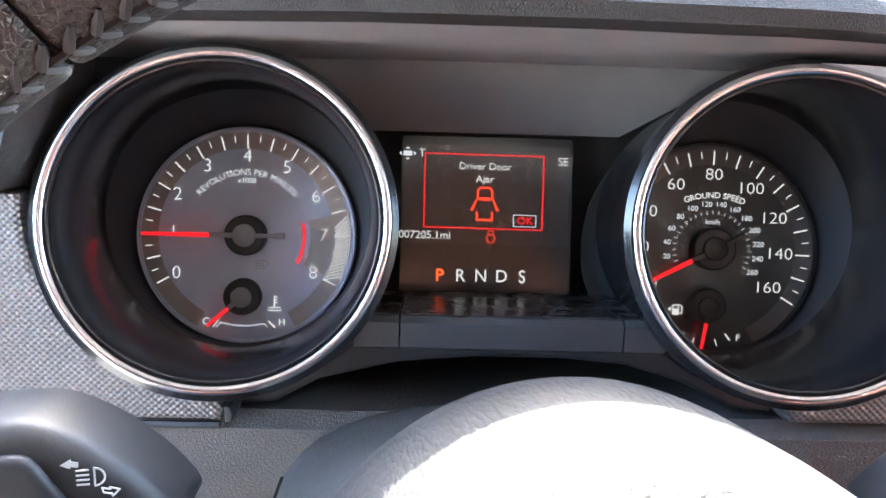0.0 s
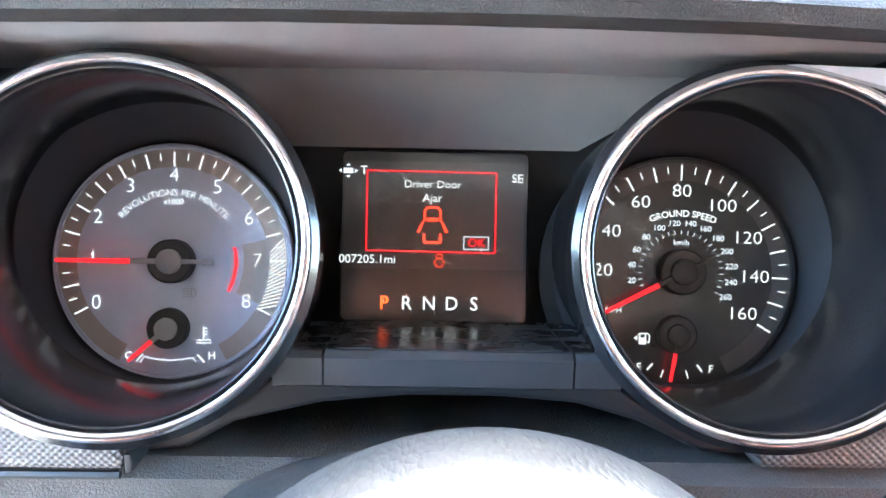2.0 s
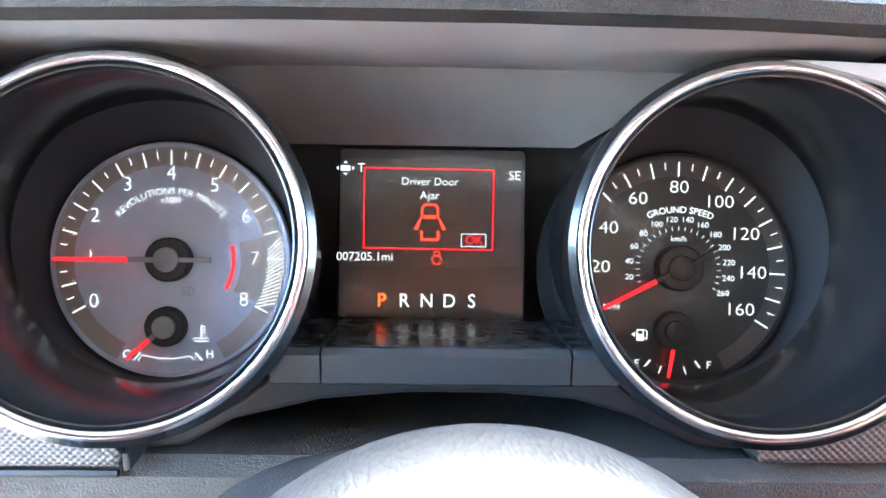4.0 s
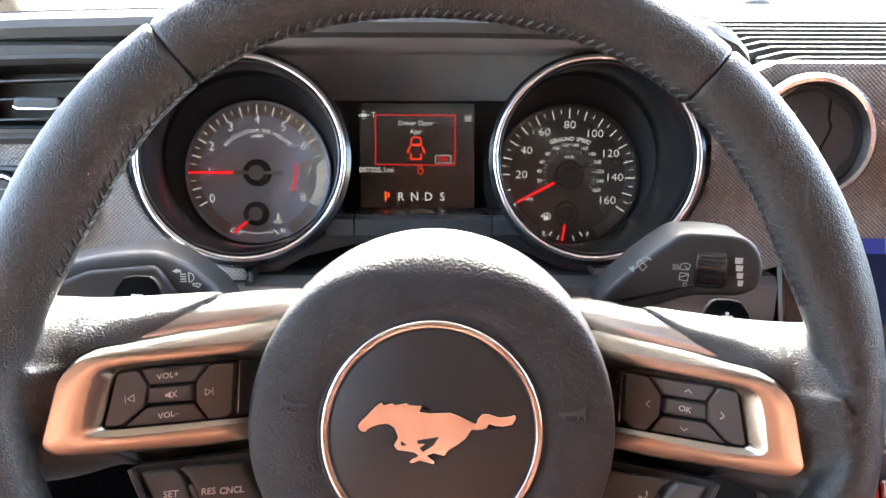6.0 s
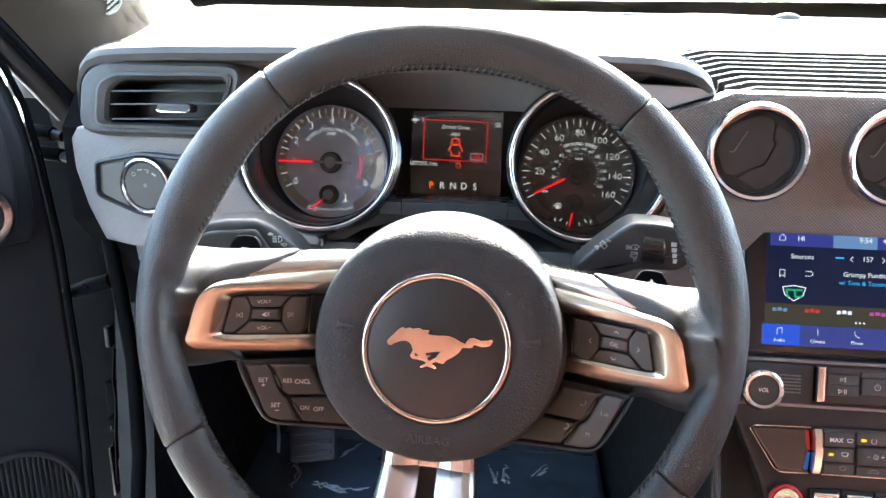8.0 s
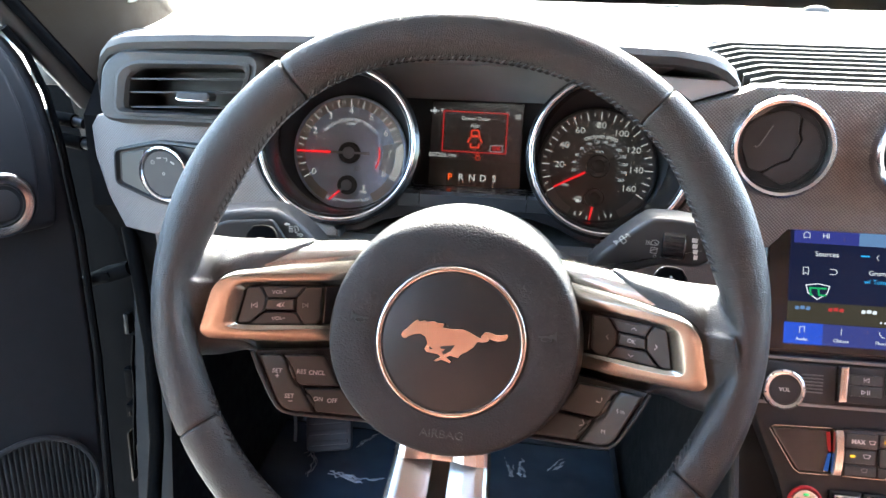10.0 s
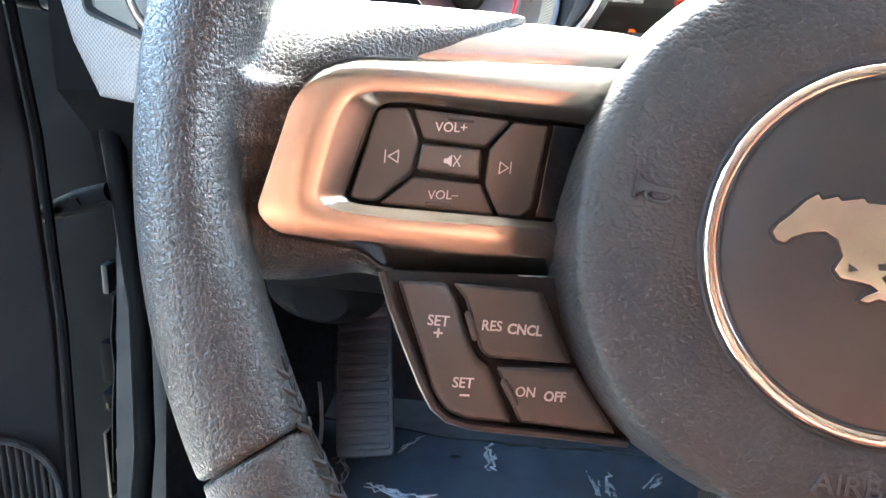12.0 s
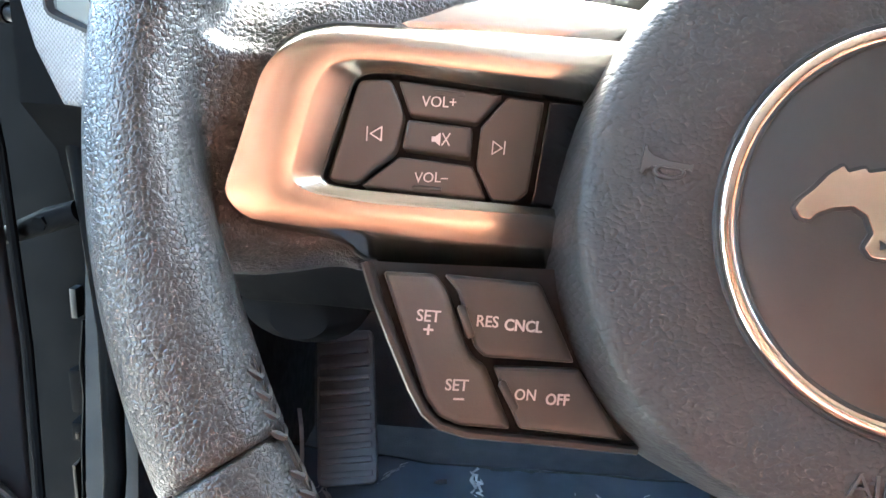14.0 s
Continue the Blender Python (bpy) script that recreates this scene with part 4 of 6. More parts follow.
def hub_loop(f, z, n=72):
    return [(hub_radius(2 * math.pi * i / n) * f * math.cos(2 * math.pi * i / n), hub_radius(2 * math.pi * i / n) * f * math.sin(2 * math.pi * i / n), z) for i in range(n)]


def hub_fold(f, out, z, n=72):
    """A loop by the fold where the cover's face turns down: lower on the sides, higher at the top."""
    pts = []
    for i in range(n):
        a = 2 * math.pi * i / n
        fold = 0.915 - 0.125 * max(0.0, math.sin(a)) ** 5
        r = hub_radius(a) * (fold * f + (0.965 - fold) * out)
        pts.append((r * math.cos(a), r * math.sin(a), z))
    return pts


part("airbag_cover", stack([hub_loop(f, z) for f, z in ((0.30, 0.0), (0.545, -0.0002), (0.56, -0.0010), (0.575, -0.0002))] + [hub_fold(*v) for v in ((0.80, 0, -0.0012), (0.93, 0, -0.0024), (0.98, 0, -0.0034), (1.0, 0, -0.0043), (1.0, 0.14, -0.0053), (1.0, 0.34, -0.0079), (1.0, 0.55, -0.0117), (1.0, 0.75, -0.0163), (1.0, 0.90, -0.0207), (1.0, 1.0, -0.0245))] + [hub_loop(f, z) for f, z in ( (0.985, -0.0315), (1.0, -0.042), (1.020, -0.060), (1.046, -0.084), (1.052, -0.096), (1.03, -0.102), (0.85, -0.104))]), HUB_SKIN, wheel, "grained black airbag cover", sharp=70)
part("emblem_ring", hoop(0.0450, 0.0019, 96, 12, 0.0002, flat=0.75), smooth("warm_polished_ring", (0.60, 0.53, 0.48), 0.08, metal=1.0, spread=0.03), wheel, "polished metal ring on the airbag cover")
part("ring_groove", hoop(0.0473, 0.0008, 96, 8, -0.0004), GROOVE, wheel)
part("emblem_disc", lathe([(0.0437, -0.002), (0.0437, 0.0006), (0.043, 0.0010)], 72, close_first=True, close_last=True), smooth("emblem_disc_skin", (0.0150, 0.0138, 0.0125), 0.45, fine=0.00004), wheel)
emblem = mm([(-31.0, 1.5), (-29.8, 3.7), (-27.3, 6.1), (-24.2, 9.9), (-21.4, 12.0), (-20.3, 10.6), (-16.7, 11.9), (-15.9, 10.9), (-10.8, 12.1), (-9.8, 11.1), (-4.6, 11.2), (-5.4, 8.5), (-1.0, 8.2), (7.2, 8.8), (11.4, 7.5), (16.9, 5.0), (18.3, 4.6), (19.0, 6.6), (20.6, 8.6), (23.5, 8.9), (27.6, 7.6), (32.2, 8.1), (34.4, 9.0), (35.0, 7.3), (33.7, 4.8), (29.8, 3.8), (26.3, 4.0), (23.9, 4.6), (22.4, 2.6), (19.5, 2.1), (16.6, 2.1), (14.6, -1.4), (10.9, -4.5), (7.1, -6.9), (5.8, -9.2), (0.8, -8.2), (-1.5, -9.4), (1.7, -11.6), (1.2, -12.8), (-1.8, -12.0), (-4.8, -11.4), (-7.0, -12.6), (-9.1, -12.4), (-7.8, -11.0), (-5.0, -9.5), (-6.9, -8.3), (-10.4, -7.8), (-14.0, -7.6), (-15.7, -5.7), (-14.0, -2.4), (-15.6, 1.5), (-18.7, 3.2), (-22.8, 2.5), (-26.2, 0.9), (-27.8, -0.7), (-29.8, -0.3)])
badge = part("emblem", cap(emblem, 0.0004, 2, 0.0005, 0.0022, 0.0002, 2), smooth("polished_emblem", (0.74, 0.60, 0.52), 0.18, metal=1.0), wheel, "plain polished metal emblem shape")
part("emblem_edge", prism(inset(rounded(emblem, 0.0004, 2), -0.0008), 0.0005, 0.0016), GROOVE, wheel)
for hole in ([(-12.7, -3.7), (-12.4, -5.8), (-10.1, -5.2)], [(-5.9, -3.2), (-5.5, -4.6), (-2.3, -4.4), (-4.7, -6.3), (-3.4, -7.9), (0.7, -5.3), (3.2, -1.4)]):
    part("emblem_gap", prism(mm(hole), 0.0018, 0.00232), GROOVE, badge)
part("ring_seam", hoop(0.0432, 0.0006, 96, 8, 0.0009), GROOVE, wheel)
EMBOSS = smooth("embossed_skin", (0.031, 0.032, 0.034), 0.42)
lettering("airbag_word", "AIRBAG", 0.0072, 0.0, -0.0575, -0.00125, EMBOSS, wheel, stretch=1.1, thick=0.0004, label="embossed word")
for k in (-1, 1):
    cx, cy = k * 59.3, 7.9 + 0.6 * (k > 0)
    horn = [(-4.9, 5.0), (-5.5, -1.2), (-5.1, -1.3), (-4.3, -0.1), (-3.0, 0.5), (5.2, 0.3), (6.0, -0.1), (6.2, 1.8), (5.4, 1.5), (0.4, 1.9), (-3.0, 2.9), (-4.2, 3.9), (-4.5, 5.0)]
    shape = mm([(cx - k * x, cy + y) for x, y in horn][::-k])
    # dark underlay draws the outline shadow of the embossed mark
    rim = prism(inset(shape, -0.0003), -0.0024, -0.00065)
    tube([((cx - k * (1.0 + 3.2 * math.cos(t))) / 1000, (cy - 0.4 + 1.45 * math.sin(t)) / 1000, -0.00110) for t in np.linspace(0, 2 * math.pi, 25)[:-1]], 0.00062, 6, rim, closed=True)
    bm = prism(shape, -0.0024, -0.0004)
    tube([((cx - k * (1.0 + 3.2 * math.cos(t))) / 1000, (cy - 0.4 + 1.45 * math.sin(t)) / 1000, -0.00070) for t in np.linspace(0, 2 * math.pi, 25)[:-1]], 0.00042, 6, bm, closed=True)
    part("mark_outline_shade", rim, GROOVE, part("horn_mark", bm, EMBOSS, wheel, "embossed horn mark"))


def resample(outline, n):
    """The outline as n points at even steps, begun at the point nearest straight left of its middle."""
    pts = [Vector(p) for p in outline]
    closed = pts + [pts[0]]
    lengths = [0.0]
    for a, b in zip(closed, closed[1:]):
        lengths.append(lengths[-1] + (b - a).length)
    out = []
    for k in range(n):
        d = lengths[-1] * k / n
        i = max(j for j in range(len(pts)) if lengths[j] <= d + 1e-12)
        out.append(tuple(closed[i].lerp(closed[i + 1], (d - lengths[i]) / max(1e-9, lengths[i + 1] - lengths[i]))))
    return out


def by_angle(outline, cx, cy, n):
    """The outline as n points at even angles round a centre (for star-shaped outlines)."""
    out = []
    for k in range(n):
        a = 2 * math.pi * k / n
        d = Vector((math.cos(a), math.sin(a)))
        best = 0.0
        for p, q in zip(outline, outline[1:] + outline[:1]):
            px, py, ex, ey = p[0] - cx, p[1] - cy, q[0] - p[0], q[1] - p[1]
            det = d.x * -ey + d.y * ex
            if abs(det) < 1e-12:
                continue
            t = (px * -ey + py * ex) / det
            u = (d.x * py - d.y * px) / det
            if -1e-9 <= u <= 1 + 1e-9 and t > best:
                best = t
        out.append((cx + d.x * best, cy + d.y * best))
    return out


def spoke(k):
    """One side of the wheel's spokes: k = -1 for the driver's left, 1 for the right."""
    # bright arm top that runs in behind the airbag cover
    loops = []
    for x in np.linspace(-0.132, -0.046, 20):
        ye = between(x, EDGE_TOP)
        l = key_lift(x, ye)
        loops.append([(x, ye + y, l + z) for y, z in ((-0.006, -0.012), (-0.0012, -0.0062), (0.0008, -0.0050), (0.006, -0.0056), (0.0105, -0.0092), (0.0138, -0.0150), (0.0152, -0.0240), (0.0140, -0.042), (-0.006, -0.042))])
    part("spoke_arm", flip(stack(loops), k), SATIN, wheel, "satin aluminium spoke arm", sharp=60)
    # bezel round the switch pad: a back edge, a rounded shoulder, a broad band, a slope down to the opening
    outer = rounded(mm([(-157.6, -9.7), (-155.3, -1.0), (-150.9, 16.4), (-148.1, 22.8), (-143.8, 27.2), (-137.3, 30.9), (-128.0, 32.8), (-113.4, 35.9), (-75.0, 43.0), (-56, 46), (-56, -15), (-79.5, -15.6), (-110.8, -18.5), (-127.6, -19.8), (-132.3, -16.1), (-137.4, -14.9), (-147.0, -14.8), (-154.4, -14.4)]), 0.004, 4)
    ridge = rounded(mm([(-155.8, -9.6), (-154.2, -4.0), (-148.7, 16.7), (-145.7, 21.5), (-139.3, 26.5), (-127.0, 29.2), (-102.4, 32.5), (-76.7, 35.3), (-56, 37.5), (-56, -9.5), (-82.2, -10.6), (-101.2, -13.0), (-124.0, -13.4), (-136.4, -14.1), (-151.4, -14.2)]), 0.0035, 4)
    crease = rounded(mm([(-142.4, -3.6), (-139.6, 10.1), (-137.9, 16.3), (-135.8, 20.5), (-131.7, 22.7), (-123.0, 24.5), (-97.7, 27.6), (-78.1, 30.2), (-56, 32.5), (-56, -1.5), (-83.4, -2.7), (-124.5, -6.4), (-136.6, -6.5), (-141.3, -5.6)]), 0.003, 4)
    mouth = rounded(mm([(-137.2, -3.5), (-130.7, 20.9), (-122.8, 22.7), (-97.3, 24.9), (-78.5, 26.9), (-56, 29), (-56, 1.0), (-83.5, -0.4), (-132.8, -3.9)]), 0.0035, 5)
    cx, cy, n = -0.106, 0.0095, 180
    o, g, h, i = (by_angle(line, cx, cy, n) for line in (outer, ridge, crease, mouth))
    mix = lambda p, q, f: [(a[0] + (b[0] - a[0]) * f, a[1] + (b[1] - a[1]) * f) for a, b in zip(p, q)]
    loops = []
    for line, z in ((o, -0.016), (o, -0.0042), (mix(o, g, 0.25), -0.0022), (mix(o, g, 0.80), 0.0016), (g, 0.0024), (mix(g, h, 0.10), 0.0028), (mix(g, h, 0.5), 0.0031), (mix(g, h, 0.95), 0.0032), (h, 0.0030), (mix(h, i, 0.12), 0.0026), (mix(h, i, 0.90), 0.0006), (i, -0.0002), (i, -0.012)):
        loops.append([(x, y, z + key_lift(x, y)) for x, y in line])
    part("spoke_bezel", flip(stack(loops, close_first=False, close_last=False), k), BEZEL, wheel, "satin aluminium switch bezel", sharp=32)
    gap = [(x, y, key_lift(x, y) - 0.0038) for x, y in outer if x < -0.124]
    part("bezel_gap", flip(tube(gap[gap.index(min(gap, key=lambda p: (p[1] > 0, -p[0]))):] + gap[:gap.index(min(gap, key=lambda p: (p[1] > 0, -p[0])))], 0.00045, 6), k), GROOVE, wheel)
    pad = prism(inset(mouth, -0.0004), -0.016, -0.0046)
    part("switch_pad", flip(warp(pad, key_lift), k), GROOVE, wheel)
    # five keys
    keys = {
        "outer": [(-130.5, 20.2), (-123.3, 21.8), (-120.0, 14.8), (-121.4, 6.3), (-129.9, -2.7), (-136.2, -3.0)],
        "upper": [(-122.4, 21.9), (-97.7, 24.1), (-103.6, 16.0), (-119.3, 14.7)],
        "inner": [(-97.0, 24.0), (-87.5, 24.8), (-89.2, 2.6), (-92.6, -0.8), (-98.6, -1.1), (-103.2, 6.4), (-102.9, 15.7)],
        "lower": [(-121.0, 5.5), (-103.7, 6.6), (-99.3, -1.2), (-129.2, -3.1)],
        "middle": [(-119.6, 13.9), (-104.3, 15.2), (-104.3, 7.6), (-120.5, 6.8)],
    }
    turn_n = Vector((-k * 0.568, -0.36, 1.0)).normalized()
    lean = lambda n: Matrix((Vector((1, 0, 0)) - n * n.x, n.cross(Vector((1, 0, 0)) - n * n.x), n)).transposed().normalized().to_4x4()
    place = lambda p: Vector(p) if k < 0 else Vector((-p[0] - 0.001, p[1] + 0.0012, p[2] - 0.010))
    marks = {}
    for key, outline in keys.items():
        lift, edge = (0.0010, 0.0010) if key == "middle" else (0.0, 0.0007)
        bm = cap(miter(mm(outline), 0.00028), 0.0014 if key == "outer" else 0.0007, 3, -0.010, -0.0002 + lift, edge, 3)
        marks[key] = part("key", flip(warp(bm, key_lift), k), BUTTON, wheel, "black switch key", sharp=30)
    part("pad_end", flip(warp(prism(mm([(-86.6, 25.4), (-66, 27.6), (-66, 0.4), (-88.4, 0.0), (-88.0, 2.6)]), -0.012, -0.0016, 0.0008), key_lift), k), GLOSS, wheel)
    for key, x, y in (("upper", -110.4, 21.4), ("lower", -114.0, -0.9)):
        nib = tube([((x + d) / 1000, (y + 0.10 * d) / 1000, 0.0) for d in (-3.4, -3.0, 3.0, 3.4)], [0.0003, 0.0006, 0.0006, 0.0003], 8)
        part("finger_nib", flip(warp(nib, key_lift), k), BUTTON, marks[key])

    def mark(key, bm, at):
        x, y = at[0] / 1000, at[1] / 1000
        p = place((x, y, key_lift(x, y) + 0.0001 + (0.0010 if key == "middle" else 0)))
        part("mark", bm, PRINT_KEY, marks[key], at=Matrix.Translation(p) @ lean(turn_n))

    def word(text, size, bold=0.0):
        me = words(text, size, 0.00008, bold)
        me.materials.append(PRINT_KEY)
        return me

    S = 0.0003
    if k < 0:
        mark("upper", word("VOL+", 0.0036), (-112.6, 18.9))
        mark("lower", word("VOL\u2013", 0.0036), (-113.2, 1.7))
        bm = stroke(mm([(-2.0, 1.6), (-2.0, -1.6)]), S, -0.0001, 0.0001)
        mark("outer", stroke(mm([(-1.2, 0), (1.5, 1.6), (1.5, -1.6)]), S, -0.0001, 0.0001, bm, True), (-126.2, 9.2))
        bm = stroke(mm([(1.8, 1.6), (1.8, -1.6)]), S, -0.0001, 0.0001)
        mark("inner", stroke(mm([(1.1, 0), (-1.5, 1.6), (-1.5, -1.6)]), S, -0.0001, 0.0001, bm, True), (-98.0, 11.6))
        bm = prism(mm([(-2.3, -0.6), (-1.4, -0.6), (-0.1, -1.6), (-0.1, 1.6), (-1.4, 0.6), (-2.3, 0.6)]), -0.0001, 0.0001)
        stroke(mm([(0.4, -1.4), (2.3, 1.4)]), S, -0.0001, 0.0001, bm)
        mark("middle", stroke(mm([(0.4, 1.4), (2.3, -1.4)]), S, -0.0001, 0.0001, bm), (-111.6, 10.7))
    else:
        mark("upper", stroke(mm([(-1.6, -0.7), (0, 0.8), (1.6, -0.7)]), S, -0.0001, 0.0001), (-112.4, 18.8))
        mark("lower", stroke(mm([(-1.6, 0.7), (0, -0.8), (1.6, 0.7)]), S, -0.0001, 0.0001), (-112.6, 1.6))
        mark("outer", stroke(mm([(-0.8, 1.6), (0.8, 0), (-0.8, -1.6)]), S, -0.0001, 0.0001), (-126.0, 9.2))
        mark("inner", stroke(mm([(0.8, 1.6), (-0.8, 0), (0.8, -1.6)]), S, -0.0001, 0.0001), (-97.8, 11.6))
        mark("middle", word("OK", 0.0038), (-111.8, 10.7))
    # lower switch pod
    part("pod_back", flip(warp(prism(mm([(-124.6, -20), (-78, -16), (-50, -62), (-97, -59.4), (-106, -57), (-114, -46)]), -0.020, -0.0052), pod_lift), k), GROOVE, wheel)
    rail = [(-126.3, -20.8), (-122.9, -29.4), (-118.7, -38.3), (-112.9, -49.6), (-109.2, -55.4), (-105.1, -58.7), (-98.1, -60.5), (-76.3, -61.6), (-52.3, -63.2)]
    loops = []
    for i, (x, y) in enumerate(rail):
        a, b = rail[max(0, i - 1)], rail[min(len(rail) - 1, i + 1)]
        t = Vector((b[0] - a[0], b[1] - a[1])).normalized()
        nx, ny = -t.y, t.x
        loops.append([((x + nx * u) / 1000, (y + ny * u) / 1000, z / 1000 + pod_lift((x + nx * u) / 1000, (y + ny * u) / 1000)) for u, z in ((-0.2, -13), (-0.3, -1.6), (0.3, -0.6), (1.4, -0.5), (2.0, -1.2), (2.1, -13))])
    part("pod_rail", flip(stack(loops), k), RAIL, wheel, "dark satin rail round the lower switches")
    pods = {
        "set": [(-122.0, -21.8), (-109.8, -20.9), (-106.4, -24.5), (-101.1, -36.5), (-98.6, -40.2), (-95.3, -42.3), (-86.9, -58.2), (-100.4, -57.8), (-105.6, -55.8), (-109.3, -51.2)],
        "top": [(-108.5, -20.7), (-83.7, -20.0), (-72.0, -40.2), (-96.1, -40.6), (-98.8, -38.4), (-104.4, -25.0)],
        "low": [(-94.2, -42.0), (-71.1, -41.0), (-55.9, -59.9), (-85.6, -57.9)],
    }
    made = {}
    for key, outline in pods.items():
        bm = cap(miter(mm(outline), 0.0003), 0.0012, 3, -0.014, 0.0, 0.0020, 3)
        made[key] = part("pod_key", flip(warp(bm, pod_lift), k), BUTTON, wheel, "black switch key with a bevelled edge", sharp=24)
        if key != "set":
            cx2, cy2, rot = (-101.2, -31.9, -67) if key == "top" else (-88.9, -49.3, -57)
            bar = tube([(cx2 / 1000 + s * 0.0042 * math.cos(radians(rot)), cy2 / 1000 + s * 0.0042 * math.sin(radians(rot)), 0.0001) for s in (-1, -0.85, 0.85, 1)], [0.0006, 0.0011, 0.0011, 0.0006], 10)
            part("finger_ridge", flip(warp(bar, pod_lift), k), BUTTON, made[key])
    pod_n = Vector((-k * 0.50, -0.05, 1.0)).normalized()

    def pod_mark(key, me, x, y):
        p = place((x / 1000, y / 1000, pod_lift(x / 1000, y / 1000) + 0.0002))
        part("mark", me, PRINT_KEY, made[key], at=Matrix.Translation(p) @ lean(pod_n))

    if k < 0:
        for key, text, size, x, y, bold in (("set", "SET", 0.0040, -110.0, -31.6, 0.00004), ("set", "+", 0.0052, -109.7, -35.0, 0.00006), ("set", "SET", 0.0040, -101.7, -47.6, 0.00004), ("set", "\u2013", 0.0050, -100.9, -50.6, 0.0001), ("top", "RES", 0.0040, -96.0, -31.5, 0.00004), ("top", "CNCL", 0.0040, -87.0, -31.7, 0.0001), ("low", "ON", 0.0040, -84.6, -48.9, 0.00004), ("low", "OFF", 0.0040, -76.2, -49.6, 0.0001)):
            pod_mark(key, word(text, size, bold), x, y)
    else:
        pod_mark("set", word("M", 0.0040), -101.0, -48.4)
        bm = stroke(mm([(-1.6, 1.4), (-2.2, 0.0), (-1.4, -0.4), (-1.7, -1.6)]), S, -0.0001, 0.0001)
        for j in range(3):
            stroke(arc(-0.0008 + j * 0.0010, -0.0003, 0.0014, -38, 38, 6), 0.00025, -0.0001, 0.0001, bm)
        pod_mark("set", bm, -109.6, -33.6)
        for key, x, y, rot in (("top", -97.2, -29.4, 40), ("low", -88.2, -45.6, 70)):
            c, s = math.cos(radians(rot)), math.sin(radians(rot))
            turned = lambda pts: [(0.001 * (px * c - py * s), 0.001 * (px * s + py * c)) for px, py in pts]
            bm = stroke(turned(((-2.0, 0.5), (-1.2, -0.5), (0, -0.8), (1.2, -0.5), (2.0, 0.5))), 0.0004, -0.0001, 0.0001)
            for e in (-1, 1):
                stroke(turned(((e * 2.2, 0.9), (e * 1.4, 0.0))), 0.0008, -0.0001, 0.0001, bm)
            pod_mark(key, bm, x, y)
    # gear paddle behind the spoke
    out = rounded(mm([(-126, 42), (-126.5, 56), (-131, 61.5), (-143, 61), (-148, 54), (-148.5, 42)]), 0.005, 5)
    twin = lambda bm: bm if k < 0 else mirrored(bm, -0.004)
    paddle = part("shift_paddle", twin(prism(out, -0.030, -0.0262, 0.0014, 2)), SHADED_BLACK, wheel, "matte black shift paddle behind the spoke")
    part("paddle_edge", twin(tube([(x, y, -0.0266) for x, y in mm([(-147.4, 50), (-146.4, 54.5), (-143, 59.6), (-138, 60.6), (-132, 60.4)])], 0.0008, 6)), SHADED_BLACK, paddle)
    lettering("mark", "+" if k > 0 else "\u2013", 0.0085, -0.1370 if k < 0 else 0.1330, 0.0525, -0.0261, PRINT, paddle, bold=0.0004)


def mirrored(bm, shift=0.0):
    for v in bm.verts:
        v.co.x = shift - v.co.x
    return bm


spoke(-1)
spoke(1)
# lower spoke: two bright legs with a dark slot
for k in (-1, 1):
    loops = []
    for y, wide in ((-50, 29.5), (-78, 31.5), (-95, 33.0), (-115, 35.5), (-138, 38.5)):
        rise = 36 * max(0, min(0.55, (-y - 75) / 60)) - 1
        s = wide / 32.5
        loops.append([(k * x * s / 1000, y / 1000, (z + rise) / 1000) for x, z in ((5.6, -38), (5.6, -25.5), (6.2, -24.6), (14.6, -19.0), (15.4, -18.7), (23.4, -16.3), (24.4, -16.4), (28.6, -18.0), (30.6, -20.0), (32.0, -24.0), (32.5, -38))])
    part("lower_leg", stack(loops), SATIN, wheel, "satin aluminium lower spoke leg", sharp=14)
part("lower_web", prism(rounded(mm([(-7.5, -79), (7.5, -79), (7.5, -50), (-7.5, -50)]), 0.002, 3), -0.032, -0.0225, 0.0015, 2), SATIN, wheel)
part("lower_slot", prism(mm([(-7, -50), (7, -50), (13, -135), (-13, -135)]), -0.045, -0.030), GROOVE, wheel)
part("wheel_boss", lathe([(0.055, -0.10), (0.058, -0.055)], 40, close_first=True, close_last=True), MATTE, wheel)

# ---- steering column and stalks ----
column = thing("steering_column", pose(0, 0, 0), "black grained steering column shroud behind the wheel", "steering column")
loops = []
for y, w, top, low in ((0.092, 0.070, 0.652, 0.560), (0.10, 0.080, 0.660, 0.550), (0.14, 0.090, 0.656, 0.540), (0.19, 0.101, 0.645, 0.525), (0.226, 0.105, 0.632, 0.515)):
    pts = []
    for i in range(36):
        a = 2 * math.pi * i / 36
        c, s = math.cos(a), math.sin(a)
        pts.append((-0.012 + w * math.copysign(abs(c) ** 0.75, c), y, (top + low) / 2 + (top - low) / 2 * math.copysign(abs(s) ** 0.75, s)))
    loops.append(pts)
part("shroud", stack(loops), KNEE, column, "two-part grained black shroud")
part("shroud_joint", block(-0.114, 0.090, 0.11, 0.225, 0.598, 0.5992), GROOVE, column)


